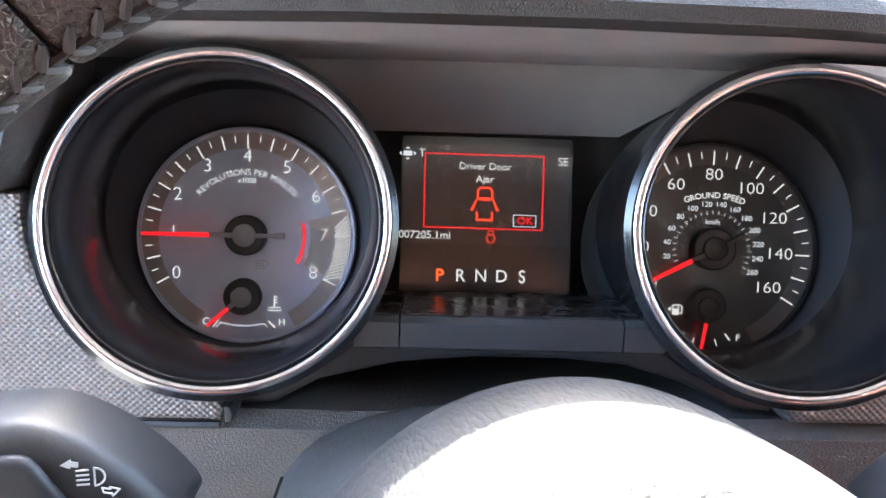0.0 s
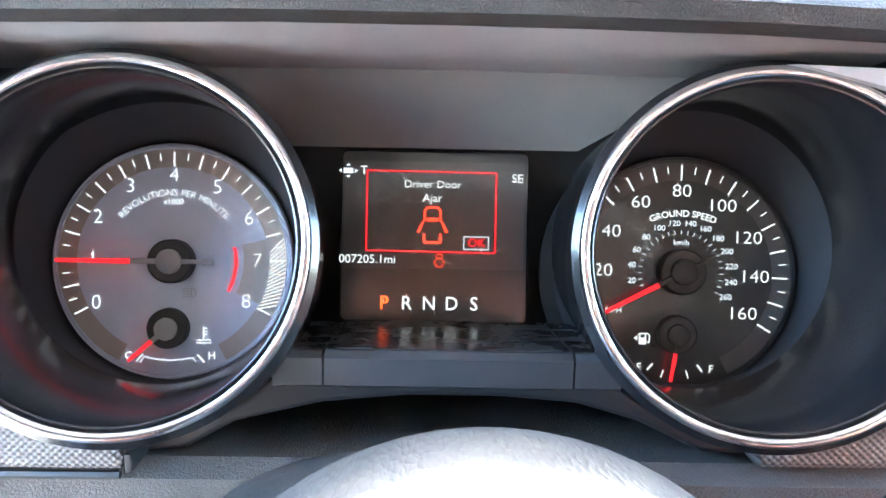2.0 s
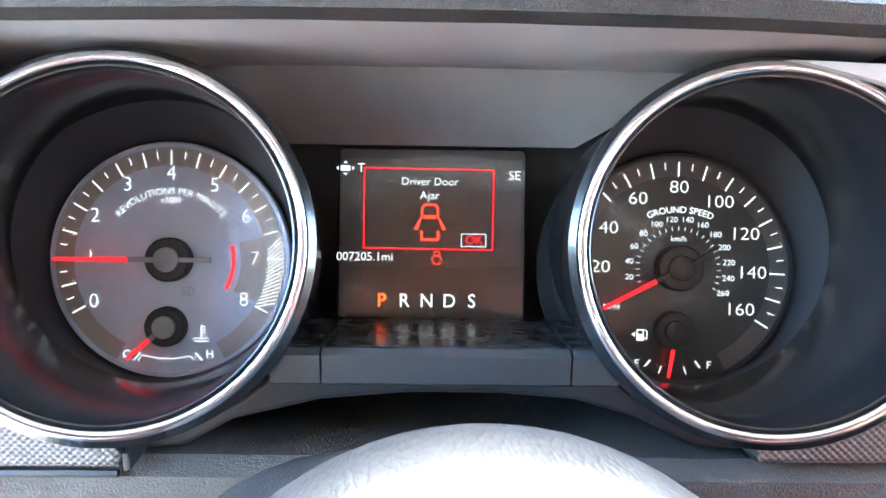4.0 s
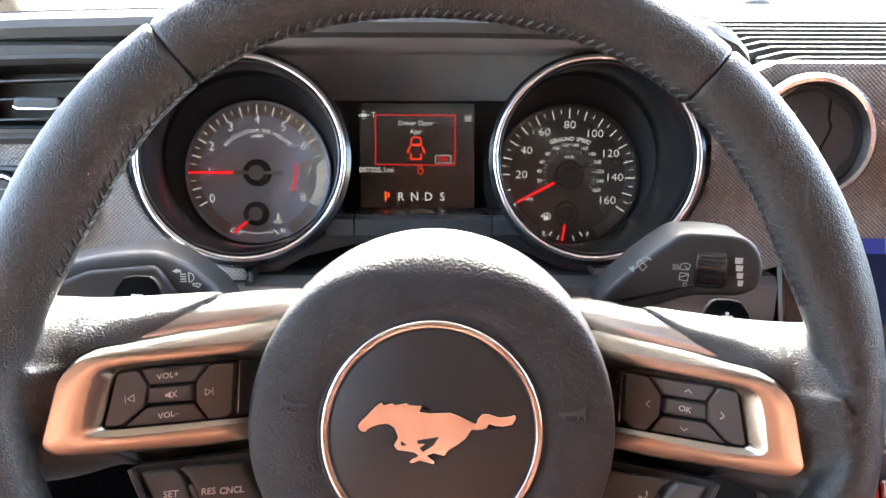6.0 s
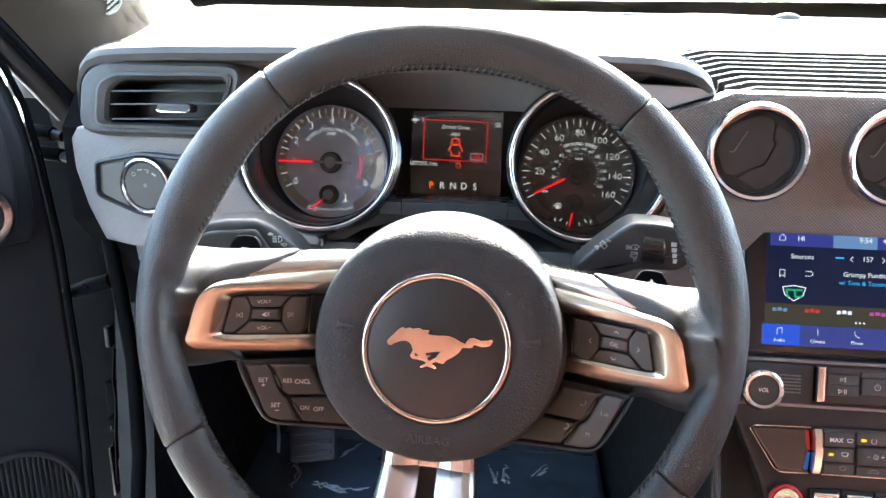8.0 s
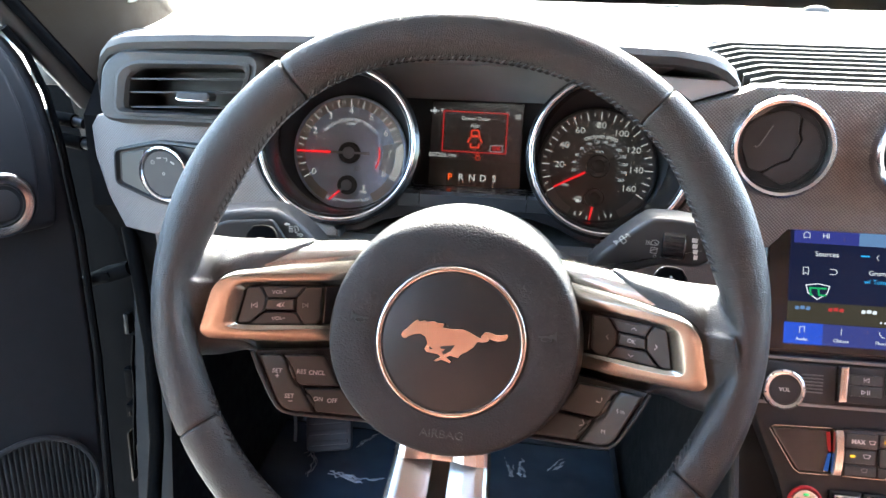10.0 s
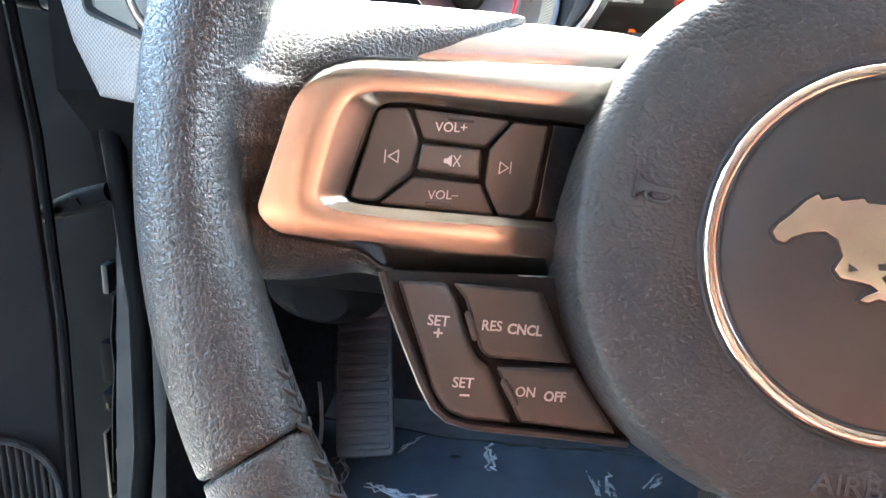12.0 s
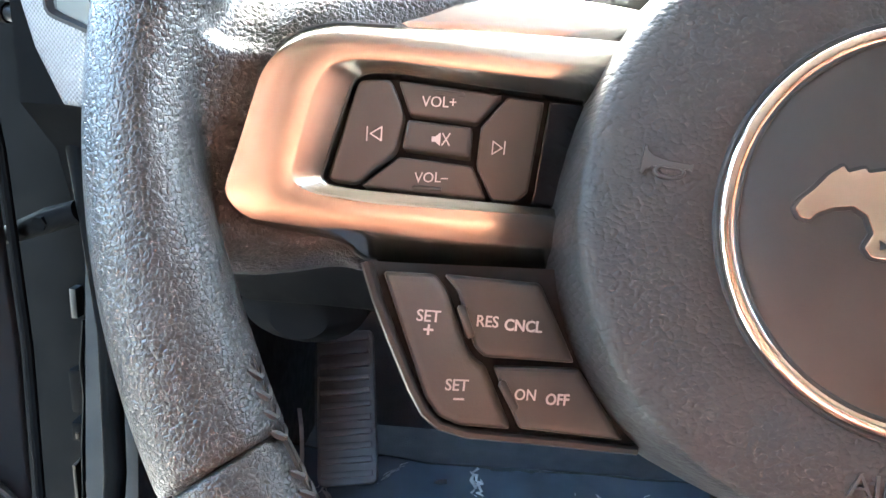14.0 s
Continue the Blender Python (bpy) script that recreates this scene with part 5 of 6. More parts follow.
LEVER = smooth("lever_black", (0.019, 0.019, 0.0195), 0.45, fine=0.0001, spec=0.35)
LEVER_L = [(-0.117, 0.646), (-0.126, 0.660), (-0.140, 0.6735), (-0.153, 0.681), (-0.175, 0.681), (-0.195, 0.678), (-0.206, 0.674), (-0.209, 0.664), (-0.204, 0.652), (-0.18, 0.642), (-0.150, 0.638)]
LEVER_R = [(0.076, 0.646), (0.083, 0.6575), (0.0997, 0.6757), (0.1106, 0.6855), (0.1180, 0.6910), (0.1337, 0.6917), (0.1484, 0.6907), (0.1555, 0.6850), (0.1590, 0.6750), (0.1580, 0.6640), (0.150, 0.6585), (0.1252, 0.6570), (0.100, 0.646)]


def stalk(k):
    """A flat column stalk: k = -1 the lamp stalk, 1 the wiper stalk. Its face is local x, y."""
    s = thing("lamp_stalk" if k < 0 else "wiper_stalk", pose(0, 0.10, 0, 90, 0, 0), "matte black column stalk with white lamp symbol" if k < 0 else "matte black column stalk with wiper symbols and a ribbed collar", "stalk")
    outline = rounded(LEVER_L if k < 0 else LEVER_R, 0.010 if k < 0 else 0.005, 4)
    part("lever", warp(prism(outline, -0.026, 0.0, 0.007 if k < 0 else 0.0035, 4), lambda x, y: 0.22 * (abs(x + 0.012) - 0.13)), LEVER, s, "satin black lever", sharp=50)
    slope = math.degrees(math.atan(0.22))
    on = lambda x, y: pose(x, y, 0.22 * (abs(x + 0.012) - 0.13) + 0.0002, 0, -k * slope, 0)
    if k < 0:
        bm = stroke(arc(0.001, 0, 0.0032, -90, 90, 8), 0.0006, 0, 0.0003)
        stroke([(0.001, 0.0032), (0.001, -0.0032)], 0.0006, 0, 0.0003, bm)
        for j in range(4):
            stroke([(-0.0045, 0.0026 - j * 0.0017), (-0.0008, 0.0026 - j * 0.0017)], 0.0006, 0, 0.0003, bm)
        prism([(-0.0092, 0.0050), (-0.0058, 0.0070), (-0.0062, 0.0036)], 0, 0.0003, bm=bm)
        prism([(-0.0062, 0.0062), (-0.0036, 0.0056), (-0.0038, 0.0038), (-0.0064, 0.0044)], 0, 0.0003, bm=bm)
        stroke([(0.0030, -0.0042), (0.0056, -0.0050), (0.0054, -0.0042), (0.0084, -0.0052), (0.0062, -0.0076), (0.0060, -0.0066), (0.0034, -0.0060)], 0.0005, 0, 0.0003, bm, True)
        part("mark", bm, PRINT_SOFT, s, at=on(-0.1385, 0.6664) @ Matrix.Scale(0.78, 4))
        pod = rounded([(-0.145, 0.650), (-0.1425, 0.657), (-0.1525, 0.6745), (-0.185, 0.6735), (-0.202, 0.667), (-0.202, 0.654)], 0.004, 3)
        part("lever_pod", warp(prism(pod, -0.004, 0.0028, 0.0022, 3), lambda x, y: 0.22 * (abs(x + 0.012) - 0.13)), MATTE, s)
    else:
        bm = stroke([(-0.004, -0.003), (0.004, 0.004)], 0.0005, 0, 0.0003)
        stroke([(-0.001, 0.0035), (0.0035, -0.001), (0.001, -0.004), (-0.003, 0.001)], 0.0005, 0, 0.0003, bm, True)
        prism([(-0.0080, -0.0025), (-0.0042, -0.0010), (-0.0042, -0.0055)], 0, 0.0003, bm=bm)
        stroke([(0.003, 0.0055), (0.006, 0.0035)], 0.0006, 0, 0.0003, bm)
        stroke([(0.002, 0.0045), (0.005, 0.0050)], 0.0006, 0, 0.0003, bm)
        part("mark", bm, PRINT_SOFT, s, at=on(0.0990, 0.6728) @ Matrix.Scale(0.82, 4))
        bm = stroke([(-0.0025, 0.0050), (-0.0032, 0.0015), (0.0022, 0.0015), (0.0036, 0.0047), (0.0005, 0.0060)], 0.0005, 0, 0.0003, None, True)
        stroke([(0.0022, 0.0015), (0.0, 0.0041)], 0.0005, 0, 0.0003, bm)
        stroke([(-0.0026, -0.0008), (-0.003, -0.0056), (0.0022, -0.0062), (0.0028, -0.0012)], 0.0005, 0, 0.0003, bm, True)
        stroke([(-0.003, -0.0040), (0.0026, -0.0018)], 0.0005, 0, 0.0003, bm)
        stroke(arc(0.001, -0.0088, 0.0012, 0, 330, 10), 0.0004, 0, 0.0003, bm)
        for j in range(3):
            stroke([(-0.0075 + j * 0.0014, 0.0048), (-0.0067 + j * 0.0014, 0.0030), (-0.0075 + j * 0.0014, 0.0012)], 0.0005, 0, 0.0003, bm)
        part("mark", bm, PRINT_SOFT, s, at=on(0.1205, 0.6705) @ Matrix.Scale(0.80, 4))
        collar = part("collar", lathe([(0.0110, 0.0), (0.0122, 0.0010), (0.0122, 0.0150), (0.0110, 0.0160)], 40, close_first=True, close_last=True), GLOSS, s, "ribbed gloss black collar", at=pose(0.1270, 0.6725, -0.006, 0, 90 - slope, 0))
        rib = as_mesh("rib", block(-0.0010, 0.0010, 0.0118, 0.0134, 0.002, 0.014, 0.0003), GLOSS)
        for j in range(14):
            part("rib", rib, GLOSS, collar, at=pose(0, 0, 0, 0, 0, j * 360 / 14))
        for j in range(4):
            bar = prism(mm([(-2.4 + 0.5 * j, -1.9), (2.0, -1.9), (2.4, 1.9), (-2.6 + 0.5 * j, 1.9)]), 0, 0.0003)
            part("scale_mark", bar, PRINT_SOFT, s, at=on(0.1462 + 0.0004 * j, 0.6782 - j * 0.0040) @ Matrix.Scale(0.8, 4))


stalk(-1)
stalk(1)


# ---- air vents, lamp switch and centre stack ----
vent = thing("side_air_vent", facing(-0.262, 0.2085, 0.7465, 6.0, -1.0), "black slatted air vent at the end of the dashboard", "air vent")
v_out = rounded(mm([(-81, -22.5), (48, -22.5), (54, 0), (64, 34), (30, 34), (-58, 33.5), (-76, 22)]), 0.014, 5)
v_mid = rounded(mm([(-68, -19.5), (44, -19.5), (49, 0), (58, 29), (30, 29), (-49, 27), (-64, 18)]), 0.010, 5)
v_in = rounded(mm([(-58, -15.5), (38, -15.5), (43, 0), (51, 23.5), (28, 23.5), (-42, 21), (-54, 13)]), 0.007, 5)
ring3 = lambda o, z: [(x, y, z) for x, y in resample(o, 90)]
part("surround", stack([ring3(inset(v_out, -0.006), -0.045), ring3(inset(v_out, -0.005), -0.014), ring3(inset(v_out, -0.003), -0.003), ring3(v_out, 0.001), ring3(v_mid, 0.000)], close_first=False, close_last=False), SOFT, vent, "soft black skin round the vent", sharp=60)
part("frame", stack([ring3(v_mid, -0.004), ring3(v_mid, 0.0022), ring3(inset(v_mid, 0.0025), 0.003), ring3(inset(v_in, -0.002), 0.0006), ring3(v_in, -0.004)], close_first=False, close_last=False), SOFT, vent, "satin black vent frame")
part("duct", stack([ring3(v_in, -0.004), ring3(inset(v_in, 0.003), -0.045)], close_first=False, close_last=True), MATTE, vent, "dark duct behind the slats")
for v in (13.2, 2.0, -10.6):
    part("slat", block(-0.055, 0.040 + (v + 12) * 0.0003, v / 1000 - 0.0007, v / 1000 + 0.0007, -0.030, -0.004, 0.0004), MATTE, vent, at=pose(0, 0, 0, 0, 0, 2.0))
part("slider", cap(mm([(-8, -5), (19, -5), (21, -1), (19, 3), (-8, 3), (-10, -1)]), 0.003, 4, -0.010, 0.0045, 0.0018, 2), MATTE, vent)
part("slider_edge", tube(mm([(-9, -3.0, 4), (-6, -4.4, 5), (17, -4.4, 5), (20, -3.0, 4)]), 0.0010, 6), SATIN, vent, "bright edge of the vent slider")

switch = thing("lamp_switch", facing(-0.288, 0.2125, 0.6770, 0.0, -9.0), "round headlamp switch in a dark angular plate", "switch")
s_out = rounded(mm([(-54, -14), (-52, 18), (-6, 28.5), (44, 27), (52, 0), (44, -22), (4, -29.5), (-12, -28)]), 0.006, 4)
part("plate", stack([ring3(s_out, -0.006), ring3(s_out, 0.0035), ring3(inset(s_out, 0.002), 0.0040), ring3(inset(s_out, 0.004), 0.0005)], close_first=False), STACK_BLACK, switch, "dark angular switch plate")
part("side_key", cap(mm([(-47, -12), (-45, 14), (-21, 19), (-26, 8), (-26, -8), (-20, -22)]), 0.003, 4, 0.0, 0.0022, 0.0008), BUTTON, switch)
part("knob_ring", lathe([(0.0250, 0.0), (0.0250, 0.006), (0.0243, 0.0080), (0.0230, 0.0083), (0.0218, 0.0068), (0.0210, 0.0030)], 72), BRIGHT_RING, switch, "bright satin knob ring")
knob = part("knob", lathe([(0.0211, 0.0), (0.0211, 0.0048), (0.0200, 0.0062)], 60, close_first=True, close_last=True), MATTE, switch, "matte black knob")
bm = stroke(arc(-0.0105, 0.0095, 0.0017, 0, 340, 10), 0.0004, 0.0062, 0.0064)
stroke([(-0.006, 0.0135), (-0.002, 0.0140)], 0.0010, 0.0062, 0.0064, bm)
stroke(arc(0.003, 0.0130, 0.0014, -90, 90, 6), 0.0005, 0.0062, 0.0064, bm)
stroke([(0.0008, 0.0142), (0.0024, 0.0142)], 0.0005, 0.0062, 0.0064, bm)
stroke([(0.0080, 0.0112), (0.0108, 0.0096)], 0.0016, 0.0062, 0.0064, bm)
stroke(arc(0, 0, 0.0012, 0, 340, 8), 0.0005, 0.0062, 0.0064, bm)
part("mark", bm, PRINT_DIM, knob)


def round_vent(x):
    v = thing("round_air_vent", facing(x, 0.2125, 0.7250, 6.0, -4.0) @ Matrix.Scale(0.93, 4), "round air vent with a bright ring and black flap", "air vent", "round dashboard vents")
    part("ring", lathe([(0.0445, -0.012), (0.0440, 0.006), (0.0425, 0.0125), (0.0400, 0.0150), (0.0375, 0.0140), (0.0360, 0.0105), (0.0352, 0.0030)], 96), BRIGHT_RING, v, "bright satin vent ring")
    part("recess", lathe([(0.0352, 0.0032), (0.0350, 0.0014), (0.0, 0.0010)], 72), GROOVE, v)
    flap = [(x1 / 1000, y1 / 1000) for x1, y1 in ((-33, 0), (-31, 13), (-20, 25), (-4, 31.5), (6, 32))]
    left = flap + mm([(13, 26.5), (12, 12), (15, 8), (7, -10), (-2, -13.5), (-15, -22.5), (-25, -20)])
    right = mm([(14.4, 26), (27, 17), (32.5, 4), (30.5, -12), (18, -26), (4, -32.5), (-13.6, -23.2), (-1.2, -14.6), (7.8, -11), (16.4, 8), (13.6, 12)])
    part("flap", warp(cap(left, 0.002, 2, -0.004, 0.0045, 0.0008), lambda x, y: -1.6 * (x * x + y * y)), MATTE, v, "black vent flap half")
    part("flap", warp(cap(right, 0.002, 2, -0.004, 0.0040, 0.0008), lambda x, y: -1.6 * (x * x + y * y)), MATTE, v, "black vent flap half")
    part("flap_mark", tube(mm([(-9, 18, 4.2), (-18, 1, 4.2), (-20.5, -1, 4.2), (-22, 0, 4.2)]), 0.0006, 5), PANEL, v)
    return v


round_vent(0.2275)
round_vent(0.3370)

STACK = facing(0.30, 0.206, 0.532, 20.0)
stack_panel = thing("centre_stack", STACK, "satin black centre stack of the dashboard", "dashboard panel")
part("panel", cap(mm([(-64, 14), (-66, -30), (-58, -52), (-40, -95), (-30, -135), (400, -135), (400, 14)]), 0.006, 4, -0.05, -0.004, 0.003), STACK_BLACK, stack_panel, "satin black face")
part("screen_surround", stack([[(x / 1000, y / 1000, z / 1000) for x, y in ((-62, 12), (300, 12), (300, 136), (-62, 136))] for z in (-60, -12)] + [[(x / 1000, y / 1000, -20.6 / 1000) for x, y in ((-55, 17), (300, 17), (300, 127), (-55, 127))]]), GLOSS, stack_panel, "gloss black screen surround")
for v, x0 in ((12.5, -64), (-26.2, -62)):
    part("bright_strip", block(x0 / 1000, 0.40, (v - 1.3) / 1000, (v + 1.3) / 1000, -0.006, -0.0018, 0.0006), smooth("dull_strip", (0.22, 0.22, 0.23), 0.45, metal=0.8), stack_panel, "thin satin metal strip")

touch = thing("touchscreen", STACK @ pose(0, 0, -0.0205), "lit blue touchscreen showing the radio menu", "screen")
part("glass", prism(mm([(-53, 19), (170, 19), (170, 126), (-53, 126)]), -0.003, 0.0), SCREEN, touch, "dark glass face")
TS = {"blue": lit("screen_blue", (0.045, 0.055, 0.30), 0.62), "dark": lit("screen_navy", (0.012, 0.018, 0.060), 0.5), "bar": lit("screen_bar", (0.060, 0.075, 0.33), 0.55), "tab": lit("screen_tab", (0.03, 0.09, 0.62), 0.75), "olive": lit("screen_olive", (0.075, 0.065, 0.045), 0.5),
      "white": lit("screen_white", (0.80, 0.84, 0.92), 0.75), "cyan": lit("screen_cyan", (0.05, 0.42, 0.85), 0.8), "green": lit("screen_green", (0.03, 0.45, 0.15), 0.7), "red": lit("screen_red", (0.65, 0.05, 0.05), 0.6), "pink": lit("screen_pink", (0.55, 0.08, 0.45), 0.6), "sky": lit("screen_sky", (0.18, 0.33, 0.62), 0.55)}


def tile(name, x0, x1, y0, y1, m, z=0.0001):
    part(name, prism(mm([(x0, y0), (x1, y0), (x1, y1), (x0, y1)]), z, z + 0.00015), TS[m], touch)


tile("menu_area", -36, 165, 44, 126, "dark")
tile("header_bar", -33, 165, 114, 126.5, "blue", 0.0003)
tile("header_glow", 22, 60, 114, 126.5, "sky", 0.0005)
tile("preset_area", -36, 165, 43.6, 62, "olive", 0.0003)
tile("tab_bar", -38, 165, 24.5, 43.4, "bar", 0.0003)
tile("active_tab", -38, -5, 24.5, 43.4, "tab", 0.0005)
for text, size, x, y, m in (("HI", 0.0068, -6, 121, "white"), ("9:54", 0.0070, 50, 121.6, "white"), ("46\u00b0", 0.0068, 69, 121.6, "white"), ("Sources", 0.0066, -4.6, 104.8, "white"), ("157", 0.0066, 52, 104.8, "white"), ("Grumpy Pundits", 0.0062, 50.5, 90.6, "white"), ("w/ Tom & Tommy", 0.0060, 49, 83.0, "cyan"), ("Audio", 0.0044, -22.5, 29.0, "white"), ("Climate", 0.0044, 10.7, 29.4, "white"), ("Phone", 0.0044, 44.6, 29.8, "white")):
    me = words(text, size * 0.95, 0.0001)
    me.materials.append(TS[m])
    part("menu_word", me, TS[m], touch, at=pose(x / 1000, y / 1000, 0.0008))
w = 0.0005
icons = {"home_icon": [[(-25, 119), (-25, 122), (-22.4, 124.6), (-19.8, 122), (-19.8, 119), (-25, 119)]], "back_icon": [[(39.2, 107), (37, 104.6), (39.2, 102.2)]], "next_icon": [[(64.4, 107), (66.6, 104.6), (64.4, 102.2)]],
         "bookmark_icon": [[(-24, 86), (-24, 92.5), (-19.6, 92.5), (-19.6, 86), (-21.8, 88), (-24, 86)]], "repeat_icon": [[(-1.5, 92), (3, 92), (4.6, 90.4), (4.6, 88.8), (3, 87.6), (-1.5, 87.6)]],
         "note_icon": [[(-24.6, 34.5), (-24.6, 39.5), (-20.4, 40.5), (-20.4, 35.5)]], "thermometer_icon": [[(10.6, 40.5), (10.6, 35)]], "handset_icon": [[(42.4, 40), (42.6, 37.6), (44.4, 35.4), (47, 34.8)]]}
for name, lines in icons.items():
    bm = bmesh.new()
    for line in lines:
        stroke(mm(line), w, 0.0007, 0.0009, bm)
    part(name, bm, TS["white"], touch)
for x in (43.2, 46.7, 50.2):
    part("page_dot", prism(arc(x / 1000, 0.0478, 0.0009, 0, 330, 11), 0.0007, 0.0009), TS["white"], touch)
part("station_shield", stroke(mm([(-21, 77.0), (-11, 78.6), (-1, 77.0), (-3, 70), (-11, 64.8), (-19, 70)]), 0.0009, 0.0006, 0.0008, None, True), TS["white"], touch)
for x0, x1 in ((-17.6, -12.0), (-10.6, -4.0)):
    part("station_mark", stroke(mm([(x1, 74.6), (x0, 74.6), (x0 + 0.8, 68.6), (x1 - (0 if x0 > -11 else 3.4), 68.6)]), 0.0016, 0.0009, 0.0011), TS["green"], touch)
part("station_bar", block(0.0240, 0.0315, 0.1046, 0.1060, 0.0006, 0.0008), TS["cyan"], touch)
for x, m, dw in ((-23, "sky", 6.5), (5.2, "red", 6.5), (33, "white", 6.5), (61.5, "pink", 7)):
    for k, (a, c) in enumerate(((-1.0, -0.45), (-0.32, 0.30), (0.42, 1.0))):
        lift = 0.5 * (k % 2)
        part("preset_mark", cap(mm([(x + a * dw, 54.8 + lift), (x + c * dw, 54.8 + lift), (x + c * dw, 58.0 + lift), (x + a * dw + 0.4, 58.0 + lift)]), 0.0006, 2, 0.0006, 0.0008), TS[m], touch)

radio = thing("radio_panel", STACK, "black radio panel with a volume knob and keys", "radio panel")
part("left_plate", cap(mm([(-62, -24.5), (0.6, -24.5), (1.6, 8.6), (-62, 10.4)]), 0.003, 4, -0.006, 0.0, 0.0015), MATTE, radio)
for j in range(6):
    part("vent_line", block(-0.0275, -0.0098, -0.0002 - j * 0.0029 - 0.0006, -0.0002 - j * 0.0029 + 0.0006, 0.0, 0.0012, 0.0004), PANEL, radio)
vol = part("volume_knob", lathe([(0.0168, 0.0), (0.0175, 0.012), (0.0170, 0.0145), (0.0155, 0.0155), (0.0130, 0.0150), (0.0125, 0.0140)], 64), BRIGHT_RING, radio, "bright satin volume knob", at=pose(-0.0455, -0.0128, 0))
part("knob_cap", lathe([(0.0126, 0.0), (0.0126, 0.0138), (0.0118, 0.0146)], 48, close_first=True, close_last=True), MATTE, vol, "matte black cap")
lettering("mark", "VOL", 0.0048, 0, 0, 0.0147, PRINT, vol)
for j in range(12):
    part("grip_notch", block(0.0150, 0.0168, -0.0004, 0.0004, 0.0145, 0.01575), GROOVE, vol, at=pose(0, 0, 0, 0, 0, j * 30 + 10))
part("bright_bar", cap(mm([(1.6, -21.2), (8.6, -20.8), (9.4, 9.8), (2.4, 9.4)]), 0.001, 4, -0.004, 0.0062, 0.0016), SATIN, radio, "bright satin bar")
part("right_plate", block(0.0096, 0.40, -0.0215, 0.0092, -0.005, 0.0008, 0.001), MATTE, radio)
key1 = part("key", block(0.0115, 0.0375, -0.0052, 0.0030, 0.0, 0.0028, 0.0008), BUTTON, radio)
key2 = part("key", block(0.0115, 0.0375, -0.0150, -0.0060, 0.0, 0.0028, 0.0008), BUTTON, radio)
key3 = part("key", block(0.0395, 0.0655, -0.0130, 0.0012, 0.0, 0.0040, 0.001), BUTTON, radio)
part("key", block(0.0395, 0.0655, 0.0020, 0.0070, 0.0, 0.0028, 0.0008), BUTTON, radio)
bm = stroke(mm([(22.4, 0.8), (22.4, -2.8)]), 0.0004, 0.0028, 0.0030)
part("mark", stroke(mm([(23.2, -1.0), (26.4, 0.8), (26.4, -2.8)]), 0.0004, 0.0028, 0.0030, bm, True), PRINT, key1)
bm = stroke(mm([(20.8, -9.4), (20.8, -13.0), (24.0, -11.2)]), 0.0004, 0.0028, 0.0030, None, True)
stroke(mm([(25.6, -9.4), (25.6, -13.0)]), 0.0005, 0.0028, 0.0030, bm)
part("mark", stroke(mm([(27.2, -9.4), (27.2, -13.0)]), 0.0005, 0.0028, 0.0030, bm), PRINT, key2)
bm = stroke(arc(0.0526, -0.0060, 0.0024, 125, 415, 14), 0.0004, 0.0040, 0.0042)
part("mark", stroke(mm([(52.6, -5.6), (52.6, -2.6)]), 0.0004, 0.0040, 0.0042, bm), PRINT, key3)

climate = thing("climate_panel", STACK, "black climate panel with bright temperature bar and lit keys", "climate panel")
part("left_plate", cap(mm([(-51.5, -45.6), (-27, -83), (-1.6, -82.6), (-0.2, -44)]), 0.004, 4, -0.006, 0.0012, 0.0018), GLOSS, climate, "gloss black tapered plate")
part("plate_rim", tube([(x / 1000, y / 1000, 0.0008) for x, y in ((-0.6, -43.6), (-48, -44.8), (-51.8, -47.5), (-31, -80), (-26, -83.6), (-2, -83.4))], 0.0007, 6), SATIN, climate)
part("warm_strip", prism(mm([(-5.6, -47), (-2.6, -47), (-1.0, -63), (-3.4, -63)]), 0.0012, 0.0020), lit("warm_strip_red", (0.7, 0.04, 0.04), 0.35), climate)
part("cool_strip", prism(mm([(-3.4, -65), (-1.0, -65), (-2.8, -80), (-6.4, -80)]), 0.0012, 0.0020), lit("cool_strip_blue", (0.05, 0.16, 0.6), 0.4), climate)
part("temperature_bar", stack([[(x / 1000, y / 1000, z / 1000) for x, z in ((x0, -3), (x0, 3.5), (x0 + 1.5, 6 + b), (x0 + 7.2, 6 + b), (x0 + 8.6, 3.5), (x0 + 8.6, -3))] for x0, y, b in ((-1.4, -82, 0), (-0.8, -76, 1.6), (0.0, -63, 2.4), (-0.2, -50, 1.6), (-0.6, -44, 0))]), SATIN, climate, "bright satin temperature bar", sharp=30)
part("right_plate", prism(mm([(8.4, -82.4), (400, -82.4), (400, -43.4), (9, -43.6)]), -0.006, 0.0006), MATTE, climate)
part("plate_rim", block(0.009, 0.4, -0.0838, -0.0826, -0.002, 0.0012, 0.0004), SATIN, climate)
ck = {}
for name, x0, x1, y0, y1 in (("max", 10, 36, -58.6, -46), ("auto", 37, 64, -56, -45.6), ("screen", 10, 35, -71.6, -59.8), ("fan", 37, 66, -72.6, -57.4), ("rear", 10, 36, -82, -73), ("cycle", 37, 66, -82, -74)):
    ck[name] = part("key", block(x0 / 1000 + 0.0003, x1 / 1000 - 0.0003, y0 / 1000 + 0.0003, y1 / 1000 - 0.0003, 0.0, 0.0030 if name != "fan" else 0.0050, 0.0009), BUTTON, climate, "black climate key")
lettering("mark", "MAX", 0.0052, 0.0202, -0.0532, 0.0031, PRINT, ck["max"], bold=0.0001)
shield = lambda x, y, s: stroke([(x + a * s, y + b * s) for a, b in ((-3, 1.6), (0, 2.2), (3, 1.6), (1.8, -1.2), (-1.8, -1.2))], 0.0004, 0.003, 0.0032, None, True)
